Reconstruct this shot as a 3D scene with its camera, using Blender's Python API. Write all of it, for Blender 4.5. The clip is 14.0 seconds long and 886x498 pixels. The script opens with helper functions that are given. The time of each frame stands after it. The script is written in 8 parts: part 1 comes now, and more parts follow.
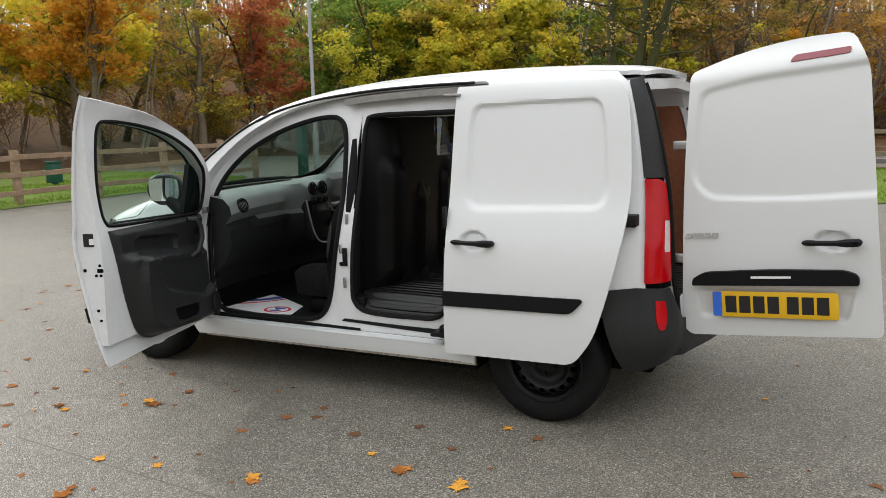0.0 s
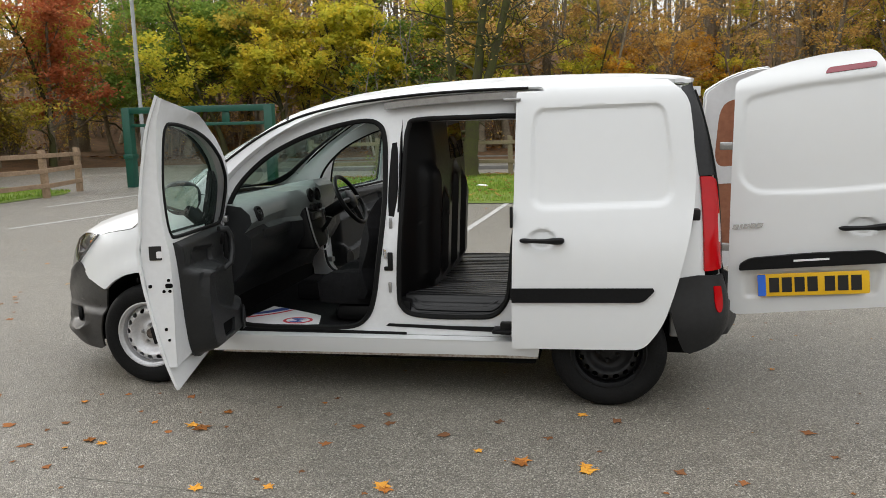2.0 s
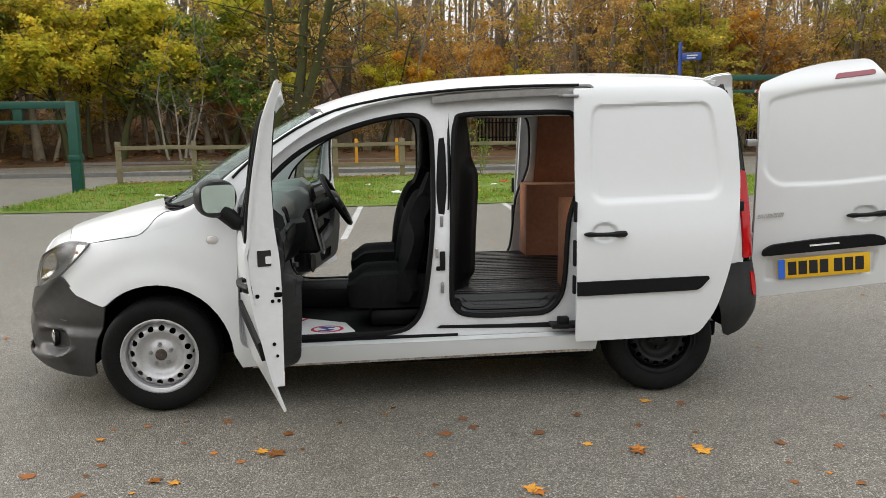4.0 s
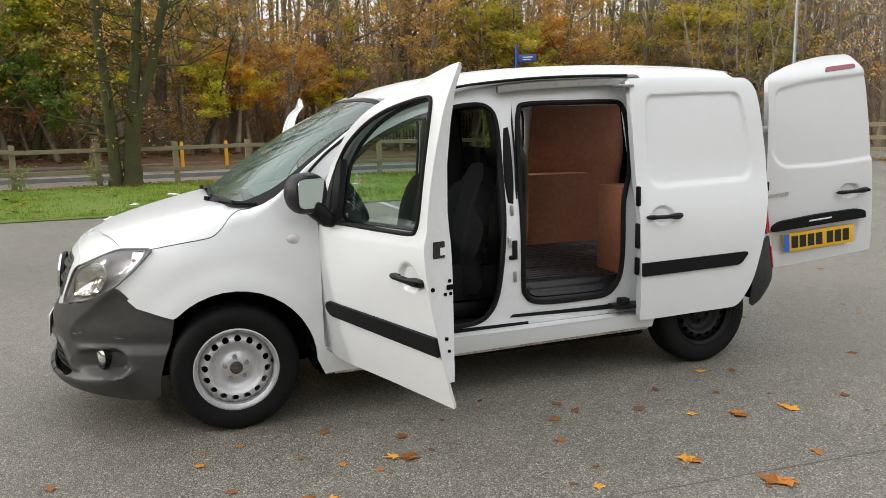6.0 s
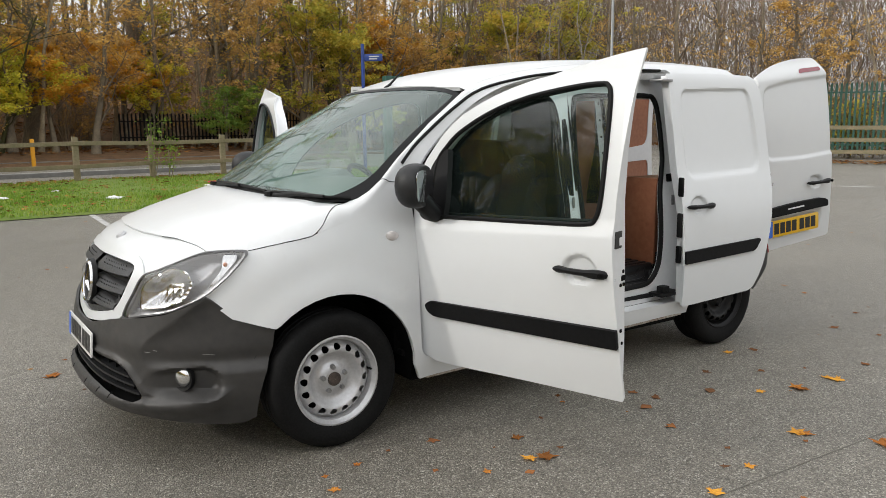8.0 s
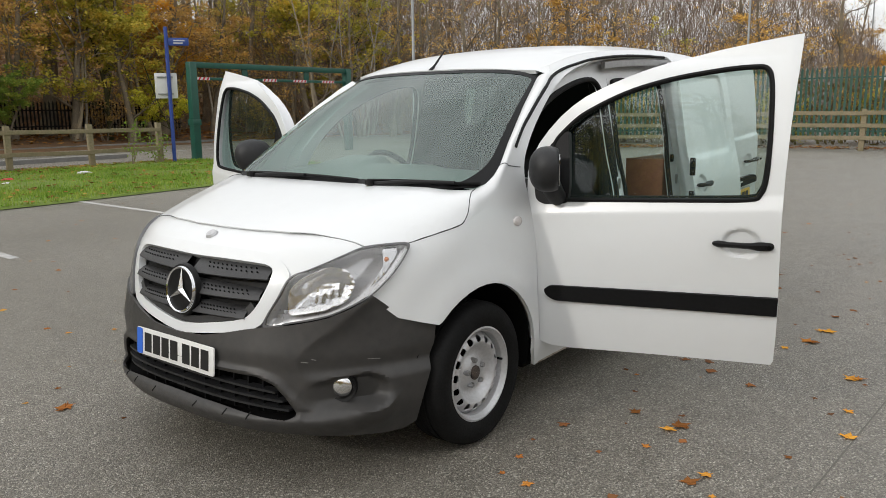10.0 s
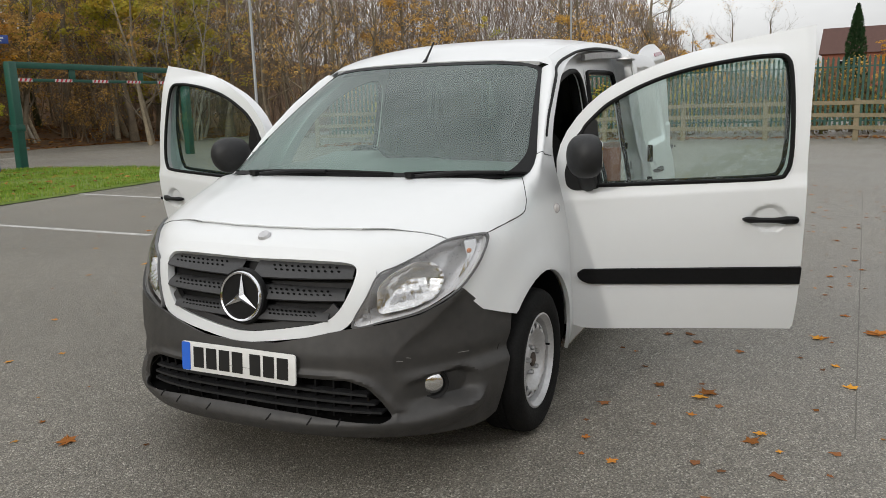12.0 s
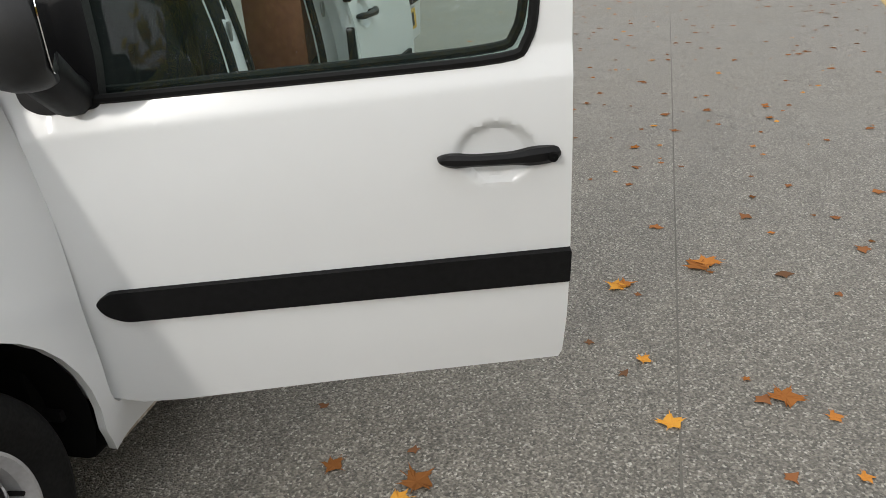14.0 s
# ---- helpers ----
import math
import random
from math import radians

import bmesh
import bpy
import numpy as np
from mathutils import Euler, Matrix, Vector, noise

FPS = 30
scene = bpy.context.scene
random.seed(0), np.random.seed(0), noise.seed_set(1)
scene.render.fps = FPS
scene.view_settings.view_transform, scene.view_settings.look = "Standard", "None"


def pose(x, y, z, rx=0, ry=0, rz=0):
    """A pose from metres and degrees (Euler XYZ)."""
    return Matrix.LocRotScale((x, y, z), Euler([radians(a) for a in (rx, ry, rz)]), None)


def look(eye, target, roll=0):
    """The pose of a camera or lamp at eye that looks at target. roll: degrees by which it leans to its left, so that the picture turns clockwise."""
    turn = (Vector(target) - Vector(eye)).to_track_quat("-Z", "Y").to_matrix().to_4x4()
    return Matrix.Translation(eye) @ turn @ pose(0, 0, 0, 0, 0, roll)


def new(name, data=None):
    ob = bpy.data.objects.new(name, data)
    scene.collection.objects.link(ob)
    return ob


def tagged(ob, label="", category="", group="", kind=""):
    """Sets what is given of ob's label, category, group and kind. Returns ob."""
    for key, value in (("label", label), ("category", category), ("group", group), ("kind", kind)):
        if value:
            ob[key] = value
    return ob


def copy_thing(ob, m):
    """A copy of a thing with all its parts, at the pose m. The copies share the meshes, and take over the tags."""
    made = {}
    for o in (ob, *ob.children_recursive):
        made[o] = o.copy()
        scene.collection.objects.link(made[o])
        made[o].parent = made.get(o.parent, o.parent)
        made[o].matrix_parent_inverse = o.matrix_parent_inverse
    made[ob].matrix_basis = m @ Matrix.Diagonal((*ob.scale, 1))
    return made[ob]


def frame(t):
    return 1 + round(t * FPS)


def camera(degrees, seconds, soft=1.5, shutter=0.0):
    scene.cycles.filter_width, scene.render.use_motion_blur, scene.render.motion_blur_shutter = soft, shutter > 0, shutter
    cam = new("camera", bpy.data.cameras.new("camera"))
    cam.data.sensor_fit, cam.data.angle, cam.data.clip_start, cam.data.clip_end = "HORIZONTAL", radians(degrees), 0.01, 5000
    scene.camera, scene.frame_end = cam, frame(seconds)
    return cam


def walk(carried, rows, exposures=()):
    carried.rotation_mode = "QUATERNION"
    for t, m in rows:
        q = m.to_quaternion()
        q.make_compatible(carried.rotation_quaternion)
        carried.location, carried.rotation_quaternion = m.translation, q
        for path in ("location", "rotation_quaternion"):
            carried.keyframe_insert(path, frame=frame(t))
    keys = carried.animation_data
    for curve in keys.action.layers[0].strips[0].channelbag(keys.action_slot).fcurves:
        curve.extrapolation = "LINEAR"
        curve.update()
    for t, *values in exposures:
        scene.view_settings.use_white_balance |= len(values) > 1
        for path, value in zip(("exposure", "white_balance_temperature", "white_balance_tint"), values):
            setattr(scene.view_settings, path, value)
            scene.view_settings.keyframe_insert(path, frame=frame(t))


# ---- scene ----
cam = camera(59.6, 14.0, 0.7)
PATH = [
    (0, (2.565, -4.355, 1.515), (1.671, -2.597, 1.179), -1.4),
    (0.5, (2.284, -4.503, 1.483), (1.507, -2.69, 1.148), -1.9),
    (1, (1.976, -4.709, 1.532), (1.325, -2.85, 1.182), -2.3),
    (1.5, (1.655, -4.839, 1.519), (1.119, -2.943, 1.175), -1.8),
    (2, (1.299, -4.893, 1.516), (0.894, -2.962, 1.192), -1.3),
    (4.5, (-0.605, -4.863, 1.467), (-0.289, -2.915, 1.147), -0.5),
    (5, (-0.959, -4.78, 1.449), (-0.519, -2.854, 1.136), -0.5),
    (5.5, (-1.27, -4.653, 1.44), (-0.728, -2.752, 1.133), -0.7),
    (6, (-1.63, -4.531, 1.439), (-0.956, -2.676, 1.117), -1.1),
    (6.5, (-1.936, -4.365, 1.426), (-1.144, -2.557, 1.105), -1.0),
    (7, (-2.279, -4.189, 1.423), (-1.358, -2.442, 1.11), -0.7),
    (7.5, (-2.529, -3.969, 1.393), (-1.517, -2.272, 1.082), -0.6),
    (8, (-2.796, -3.765, 1.401), (-1.673, -2.143, 1.076), -0.5),
    (10.5, (-4.051, -2.378, 1.372), (-2.424, -1.267, 1.024), -0.9),
    (11, (-4.19, -2.149, 1.345), (-2.499, -1.136, 1.006), -1.3),
    (11.5, (-4.262, -1.962, 1.364), (-2.528, -1.032, 1.009), -1.8),
    (12, (-4.328, -1.847, 1.364), (-2.551, -1.006, 0.999), -1.6),
    (12.5, (-4.116, -1.826, 1.324), (-2.297, -1.102, 0.918), -1.7),
    (13, (-3.533, -1.849, 1.309), (-1.688, -1.291, 0.775), -1.8),
    (13.5, (-2.866, -1.831, 1.271), (-1.036, -1.408, 0.586), -3.1),
    (13.7, (-2.584, -1.891, 1.243), (-0.776, -1.473, 0.497), -3.7),
    (14, (-2.127, -1.921, 1.269), (-0.344, -1.502, 0.465), -4.0),
]
EXPOSURES = [(0.0, 0.48), (5.0, 0.48), (8.0, 0.29), (10.5, 0.04), (11.5, -0.05), (13.0, 0.0), (14.0, 0.12)]
walk(cam, [(t, look(eye, target, roll)) for t, eye, target, roll in PATH], EXPOSURES)

# ---- world, sun ----
world = bpy.data.worlds.new("overcast")
scene.world = world
world.use_nodes = True
wn, wl = world.node_tree.nodes, world.node_tree.links
wn.clear()
w_out = wn.new("ShaderNodeOutputWorld")
w_bg = wn.new("ShaderNodeBackground")
w_sky = wn.new("ShaderNodeTexSky")
w_sky.sky_type = "NISHITA"
w_sky.sun_disc = False
SUN_EL, SUN_AZ = radians(25), radians(284)
w_sky.sun_elevation, w_sky.sun_rotation = SUN_EL, SUN_AZ
w_sky.air_density, w_sky.dust_density, w_sky.ozone_density = 1.0, 4.0, 1.0
w_hsv = wn.new("ShaderNodeHueSaturation")
w_hsv.inputs["Saturation"].default_value = 0.15
w_cl = wn.new("ShaderNodeTexNoise")
w_cl.inputs["Scale"].default_value = 2.2
w_cl.inputs["Detail"].default_value = 6
w_geo = wn.new("ShaderNodeTexCoord")
w_map = wn.new("ShaderNodeMapping")
w_map.inputs["Scale"].default_value = (1, 1, 3)
w_mr = wn.new("ShaderNodeMapRange")
w_mr.inputs["From Min"].default_value, w_mr.inputs["From Max"].default_value = 0.3, 0.7
w_mr.inputs["To Min"].default_value, w_mr.inputs["To Max"].default_value = 0.75, 1.25
w_mul = wn.new("ShaderNodeMix")
w_mul.data_type, w_mul.blend_type = "RGBA", "MULTIPLY"
w_mul.inputs["Factor"].default_value = 1.0
wl.new(w_geo.outputs["Generated"], w_map.inputs["Vector"])
wl.new(w_map.outputs["Vector"], w_cl.inputs["Vector"])
wl.new(w_cl.outputs["Fac"], w_mr.inputs["Value"])
w_even = wn.new("ShaderNodeGamma")
w_even.inputs["Gamma"].default_value = 0.3   # cloud evens out the sky
wl.new(w_sky.outputs["Color"], w_even.inputs["Color"])
wl.new(w_even.outputs["Color"], w_hsv.inputs["Color"])
wl.new(w_hsv.outputs["Color"], w_mul.inputs["A"])
wl.new(w_mr.outputs["Result"], w_mul.inputs["B"])
w_sep = wn.new("ShaderNodeSeparateXYZ")
w_zen = wn.new("ShaderNodeMapRange")
w_zen.inputs["From Min"].default_value, w_zen.inputs["From Max"].default_value = 0.0, 1.0
w_zen.inputs["To Min"].default_value, w_zen.inputs["To Max"].default_value = 0.55, 1.34
w_ov = wn.new("ShaderNodeMix")
w_ov.data_type, w_ov.blend_type = "RGBA", "MULTIPLY"
w_ov.inputs["Factor"].default_value = 1.0
wl.new(w_geo.outputs["Generated"], w_sep.inputs[0])
wl.new(w_sep.outputs["Z"], w_zen.inputs["Value"])
wl.new(w_mul.outputs["Result"], w_ov.inputs["A"])
wl.new(w_zen.outputs["Result"], w_ov.inputs["B"])
wl.new(w_ov.outputs["Result"], w_bg.inputs["Color"])
w_bg.inputs["Strength"].default_value = 0.80
wl.new(w_bg.outputs["Background"], w_out.inputs["Surface"])

sun_data = bpy.data.lights.new("sun", "SUN")
sun_data.energy, sun_data.angle, sun_data.color = 0.9, radians(3), (1.0, 0.955, 0.89)
sun = new("sun", sun_data)
sun_dir = Vector((math.sin(SUN_AZ) * math.cos(SUN_EL), math.cos(SUN_AZ) * math.cos(SUN_EL), math.sin(SUN_EL)))
sun.matrix_world = look(sun_dir * 50, (0, 0, 0))

# ---- materials ----
def material(name, colour, rough=0.5, metal=0.0, coat=0.0, var=0.0, scale=20.0, bump=0.0, bump_scale=200.0, spec=0.5, colour2=None, coat_rough=0.04):
    """A principled material with colour variation at two scales and fine relief."""
    m = bpy.data.materials.new(name)
    m.use_nodes = True
    n, l = m.node_tree.nodes, m.node_tree.links
    b = n["Principled BSDF"]
    b.inputs["Base Color"].default_value = (*colour, 1)
    b.inputs["Roughness"].default_value = rough
    b.inputs["Metallic"].default_value = metal
    b.inputs["Coat Weight"].default_value = coat
    b.inputs["Coat Roughness"].default_value = coat_rough
    b.inputs["Specular IOR Level"].default_value = spec
    co = n.new("ShaderNodeTexCoord")
    if var or colour2:
        t1, t2 = n.new("ShaderNodeTexNoise"), n.new("ShaderNodeTexNoise")
        t1.inputs["Scale"].default_value, t2.inputs["Scale"].default_value = scale, scale * 9
        t1.inputs["Detail"].default_value = t2.inputs["Detail"].default_value = 5
        add = n.new("ShaderNodeMath")
        add.operation = "ADD"
        l.new(co.outputs["Object"], t1.inputs["Vector"])
        l.new(co.outputs["Object"], t2.inputs["Vector"])
        l.new(t1.outputs["Fac"], add.inputs[0])
        l.new(t2.outputs["Fac"], add.inputs[1])
        ramp = n.new("ShaderNodeMapRange")
        ramp.inputs["From Min"].default_value, ramp.inputs["From Max"].default_value = 0.7, 1.3
        l.new(add.outputs[0], ramp.inputs["Value"])
        mix = n.new("ShaderNodeMix")
        mix.data_type = "RGBA"
        other = colour2 or tuple(c * (1 - var) for c in colour)
        mix.inputs["A"].default_value, mix.inputs["B"].default_value = (*colour, 1), (*other, 1)
        l.new(ramp.outputs["Result"], mix.inputs["Factor"])
        l.new(mix.outputs["Result"], b.inputs["Base Color"])
        rr = n.new("ShaderNodeMapRange")
        rr.inputs["To Min"].default_value, rr.inputs["To Max"].default_value = rough * 0.85, min(1, rough * 1.2)
        l.new(t2.outputs["Fac"], rr.inputs["Value"])
        l.new(rr.outputs["Result"], b.inputs["Roughness"])
    if bump:
        t3 = n.new("ShaderNodeTexNoise")
        t3.inputs["Scale"].default_value, t3.inputs["Detail"].default_value = bump_scale, 4
        bp = n.new("ShaderNodeBump")
        bp.inputs["Strength"].default_value, bp.inputs["Distance"].default_value = bump, 0.004
        l.new(co.outputs["Object"], t3.inputs["Vector"])
        l.new(t3.outputs["Fac"], bp.inputs["Height"])
        l.new(bp.outputs["Normal"], b.inputs["Normal"])
    return m


def leafy(name, stops, trans=0.35, by_object=0.5):
    """Leaf material: colour from a ramp, by leaf and by tree, partly letting light through."""
    m = bpy.data.materials.new(name)
    m.use_nodes = True
    n, l = m.node_tree.nodes, m.node_tree.links
    n.clear()
    out = n.new("ShaderNodeOutputMaterial")
    geo, obi = n.new("ShaderNodeNewGeometry"), n.new("ShaderNodeObjectInfo")
    mx = n.new("ShaderNodeMix")
    mx.inputs[0].default_value = by_object
    l.new(geo.outputs["Random Per Island"], mx.inputs[2])
    l.new(obi.outputs["Random"], mx.inputs[3])
    if by_object < 1:
        co, tx, mr, bough = n.new("ShaderNodeTexCoord"), n.new("ShaderNodeTexNoise"), n.new("ShaderNodeMapRange"), n.new("ShaderNodeMix")
        tx.inputs["Scale"].default_value, tx.inputs["Detail"].default_value = 1.3, 2
        mr.inputs["From Min"].default_value, mr.inputs["From Max"].default_value = 0.38, 0.62
        bough.inputs[0].default_value = 0.45
        l.new(co.outputs["Object"], tx.inputs["Vector"])
        l.new(tx.outputs["Fac"], mr.inputs["Value"])
        l.new(mx.outputs[0], bough.inputs[2])
        l.new(mr.outputs["Result"], bough.inputs[3])
        mx = bough
    ramp = n.new("ShaderNodeValToRGB")
    el = ramp.color_ramp.elements
    while len(el) < len(stops):
        el.new(0.5)
    for e, (p, c) in zip(el, stops):
        e.position, e.color = p, (*c, 1)
    l.new(mx.outputs[0], ramp.inputs["Fac"])
    d, tr, ms = n.new("ShaderNodeBsdfDiffuse"), n.new("ShaderNodeBsdfTranslucent"), n.new("ShaderNodeMixShader")
    ms.inputs[0].default_value = trans
    l.new(ramp.outputs["Color"], d.inputs["Color"])
    l.new(ramp.outputs["Color"], tr.inputs["Color"])
    l.new(d.outputs[0], ms.inputs[1])
    l.new(tr.outputs[0], ms.inputs[2])
    l.new(ms.outputs[0], out.inputs["Surface"])
    return m


def glass(name, tint, rough=0.0, mirror=0.09, haze=0.0):
    """A thin pane: tinted see-through with a glossy reflection by Fresnel."""
    m = bpy.data.materials.new(name)
    m.use_nodes = True
    n, l = m.node_tree.nodes, m.node_tree.links
    n.clear()
    out = n.new("ShaderNodeOutputMaterial")
    tr, gl, ms, fr = n.new("ShaderNodeBsdfTransparent"), n.new("ShaderNodeBsdfGlossy"), n.new("ShaderNodeMixShader"), n.new("ShaderNodeLayerWeight")
    tr.inputs["Color"].default_value = (*tint, 1)
    gl.inputs["Roughness"].default_value = rough
    fr.inputs["Blend"].default_value = 0.5
    pw = n.new("ShaderNodeMath")
    pw.operation = "POWER"
    pw.inputs[1].default_value = 5.0
    l.new(fr.outputs["Facing"], pw.inputs[0])
    ad = n.new("ShaderNodeMath")
    ad.operation = "MULTIPLY_ADD"
    ad.inputs[1].default_value, ad.inputs[2].default_value = 0.92 - mirror, mirror
    l.new(pw.outputs[0], ad.inputs[0])
    l.new(ad.outputs[0], ms.inputs[0])
    l.new(tr.outputs[0], ms.inputs[1])
    l.new(gl.outputs[0], ms.inputs[2])
    if haze:
        # pale green veil painted on for the sky's milky reflection
        df, hz, tx, mr = n.new("ShaderNodeBsdfDiffuse"), n.new("ShaderNodeMixShader"), n.new("ShaderNodeTexNoise"), n.new("ShaderNodeMapRange")
        df.inputs["Color"].default_value = (0.38, 0.62, 0.54, 1)
        tx.inputs["Scale"].default_value, tx.inputs["Detail"].default_value = 3.0, 6
        mr.inputs["To Min"].default_value, mr.inputs["To Max"].default_value = haze * 0.6, haze * 1.4
        l.new(tx.outputs["Fac"], mr.inputs["Value"])
        l.new(mr.outputs["Result"], hz.inputs[0])
        l.new(ms.outputs[0], hz.inputs[1])
        l.new(df.outputs[0], hz.inputs[2])
        ms = hz
    l.new(ms.outputs[0], out.inputs["Surface"])
    return m


def asphalt_material():
    m = bpy.data.materials.new("asphalt")
    m.use_nodes = True
    n, l = m.node_tree.nodes, m.node_tree.links
    b = n["Principled BSDF"]
    co = n.new("ShaderNodeTexCoord")

    def tex(kind, scale, detail=3):
        t = n.new(kind)
        t.inputs["Scale"].default_value = scale
        if kind == "ShaderNodeTexNoise":
            t.inputs["Detail"].default_value = detail
        l.new(co.outputs["Object"], t.inputs["Vector"])
        return t
    grit, big, mid = tex("ShaderNodeTexVoronoi", 165), tex("ShaderNodeTexNoise", 0.35, 5), tex("ShaderNodeTexNoise", 7.0, 6)
    fine = tex("ShaderNodeTexNoise", 260, 2)
    ramp = n.new("ShaderNodeValToRGB")
    el = ramp.color_ramp.elements
    el[0].position, el[0].color = 0.0, (0.080, 0.073, 0.060, 1)
    el[1].position, el[1].color = 0.5, (0.158, 0.145, 0.120, 1)
    e = el.new(0.88)
    e.color = (0.25, 0.232, 0.193, 1)
    e = el.new(0.985)
    e.color = (0.40, 0.38, 0.335, 1)
    sep = n.new("ShaderNodeSeparateColor")
    l.new(grit.outputs["Color"], sep.inputs[0])
    l.new(sep.outputs[0], ramp.inputs["Fac"])
    tone = n.new("ShaderNodeMapRange")
    tone.inputs["From Min"].default_value, tone.inputs["From Max"].default_value = 0.3, 0.7
    tone.inputs["To Min"].default_value, tone.inputs["To Max"].default_value = 0.82, 1.18
    su = n.new("ShaderNodeMath")
    su.operation = "ADD"
    l.new(big.outputs["Fac"], su.inputs[0])
    l.new(mid.outputs["Fac"], su.inputs[1])
    hf = n.new("ShaderNodeMath")
    hf.operation = "MULTIPLY"
    hf.inputs[1].default_value = 0.5
    l.new(su.outputs[0], hf.inputs[0])
    l.new(hf.outputs[0], tone.inputs["Value"])
    mul = n.new("ShaderNodeMix")
    mul.data_type, mul.blend_type = "RGBA", "MULTIPLY"
    mul.inputs["Factor"].default_value = 1.0
    l.new(ramp.outputs["Color"], mul.inputs["A"])
    l.new(tone.outputs["Result"], mul.inputs["B"])
    # clumps of coarse stone and bare binder
    clump = tex("ShaderNodeTexNoise", 120, 3)
    cr = n.new("ShaderNodeMapRange")
    cr.inputs["From Min"].default_value, cr.inputs["From Max"].default_value = 0.36, 0.64
    cr.inputs["To Min"].default_value, cr.inputs["To Max"].default_value = 0.66, 1.30
    l.new(clump.outputs["Fac"], cr.inputs["Value"])
    mul2 = n.new("ShaderNodeMix")
    mul2.data_type, mul2.blend_type = "RGBA", "MULTIPLY"
    mul2.inputs["Factor"].default_value = 1.0
    l.new(mul.outputs["Result"], mul2.inputs["A"])
    l.new(cr.outputs["Result"], mul2.inputs["B"])
    l.new(mul2.outputs["Result"], b.inputs["Base Color"])
    wet = n.new("ShaderNodeMapRange")
    wet.inputs["From Min"].default_value, wet.inputs["From Max"].default_value = 0.35, 0.7
    wet.inputs["To Min"].default_value, wet.inputs["To Max"].default_value = 0.36, 0.54
    l.new(big.outputs["Fac"], wet.inputs["Value"])
    l.new(wet.outputs["Result"], b.inputs["Roughness"])
    bp = n.new("ShaderNodeBump")
    bp.inputs["Strength"].default_value, bp.inputs["Distance"].default_value = 0.6, 0.006
    hs = n.new("ShaderNodeMath")
    hs.operation = "SUBTRACT"
    l.new(fine.outputs["Fac"], hs.inputs[0])
    l.new(grit.outputs["Distance"], hs.inputs[1])
    l.new(hs.outputs[0], bp.inputs["Height"])
    l.new(bp.outputs["Normal"], b.inputs["Normal"])
    return m


WHITE = material("white_paint", (0.70, 0.715, 0.72), 0.34, coat=0.55, coat_rough=0.12, var=0.02, scale=1.5)
JAMB = material("white_jamb", (0.74, 0.75, 0.76), 0.4, coat=0.5, var=0.08, scale=4)
BUMPER = material("grey_plastic", (0.021, 0.0215, 0.0225), 0.48, spec=0.35, var=0.25, scale=5, bump=0.12, bump_scale=700)
FADED = material("faded_plastic", (0.052, 0.049, 0.046), 0.46, spec=0.4, colour2=(0.034, 0.033, 0.032), scale=2.5, bump=0.12, bump_scale=700)
BLACK = material("black_plastic", (0.005, 0.005, 0.0055), 0.5, spec=0.25, var=0.3, scale=10, bump=0.1, bump_scale=500)
TRIM = material("black_trim", (0.006, 0.006, 0.0065), 0.62, spec=0.18, var=0.3, scale=8, bump=0.15, bump_scale=400)
# also colours the painted gap lines of bonnet and wing
SEAL_GAP = material("rubber_seal_and_gap", (0.004, 0.004, 0.004), 0.6, spec=0.2)
FABRIC = material("seat_fabric", (0.011, 0.011, 0.012), 0.95, var=0.4, scale=30, bump=0.5, bump_scale=600, spec=0.12)
FABRIC2 = material("seat_fabric_grey", (0.028, 0.028, 0.030), 0.95, var=0.4, scale=60, bump=0.5, bump_scale=500, spec=0.1)
DASH_LIT = material("dash_lit_plastic", (0.20, 0.225, 0.218), 0.30, spec=0.7, var=0.2, scale=12, bump=0.2, bump_scale=350)
BULK_BLACK = material("bulkhead_plastic", (0.004, 0.004, 0.0043), 0.32, spec=0.16, var=0.3, scale=6, bump=0.1, bump_scale=80)
LINING = material("door_lining", (0.019, 0.020, 0.021), 0.42, spec=0.36, var=0.25, scale=9, bump=0.15, bump_scale=500)
RUBBER = material("tyre_rubber", (0.008, 0.008, 0.008), 0.75, spec=0.18, var=0.5, scale=14, bump=0.2, bump_scale=120)
SILVER = material("silver_steel", (0.58, 0.58, 0.59), 0.36, metal=0.45, var=0.2, scale=9, bump=0.1, bump_scale=90)
RIM_BLACK = material("black_steel", (0.006, 0.006, 0.0065), 0.5, var=0.4, scale=10, spec=0.3)
RUST = material("rusty_steel", (0.13, 0.10, 0.08), 0.7, metal=0.3, colour2=(0.03, 0.024, 0.022), scale=40, bump=0.4)
SILL = material("dirty_sill", (0.56, 0.53, 0.47), 0.6, colour2=(0.16, 0.10, 0.06), scale=9, bump=0.2)
CHROME = material("chrome", (0.75, 0.76, 0.78), 0.08, metal=1.0)
STEEL = material("zinc_steel", (0.42, 0.42, 0.42), 0.35, metal=0.9, var=0.3, scale=30)
PLY = material("plywood", (0.36, 0.145, 0.075), 0.5, colour2=(0.26, 0.095, 0.048), scale=4, bump=0.15, bump_scale=60)
PLY_EDGE = material("plywood_edge", (0.42, 0.22, 0.11), 0.7, var=0.4, scale=50)
MAT_FLOOR = material("cargo_mat", (0.006, 0.006, 0.0065), 0.36, spec=0.45, var=0.4, scale=6, bump=0.2)
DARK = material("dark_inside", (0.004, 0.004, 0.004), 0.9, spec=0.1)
RED = material("red_lens", (0.50, 0.002, 0.006), 0.10, spec=0.2, coat=0.15, var=0.15, scale=30)
RED_DULL = material("dull_red_lens", (0.22, 0.03, 0.045), 0.2, coat=0.6)
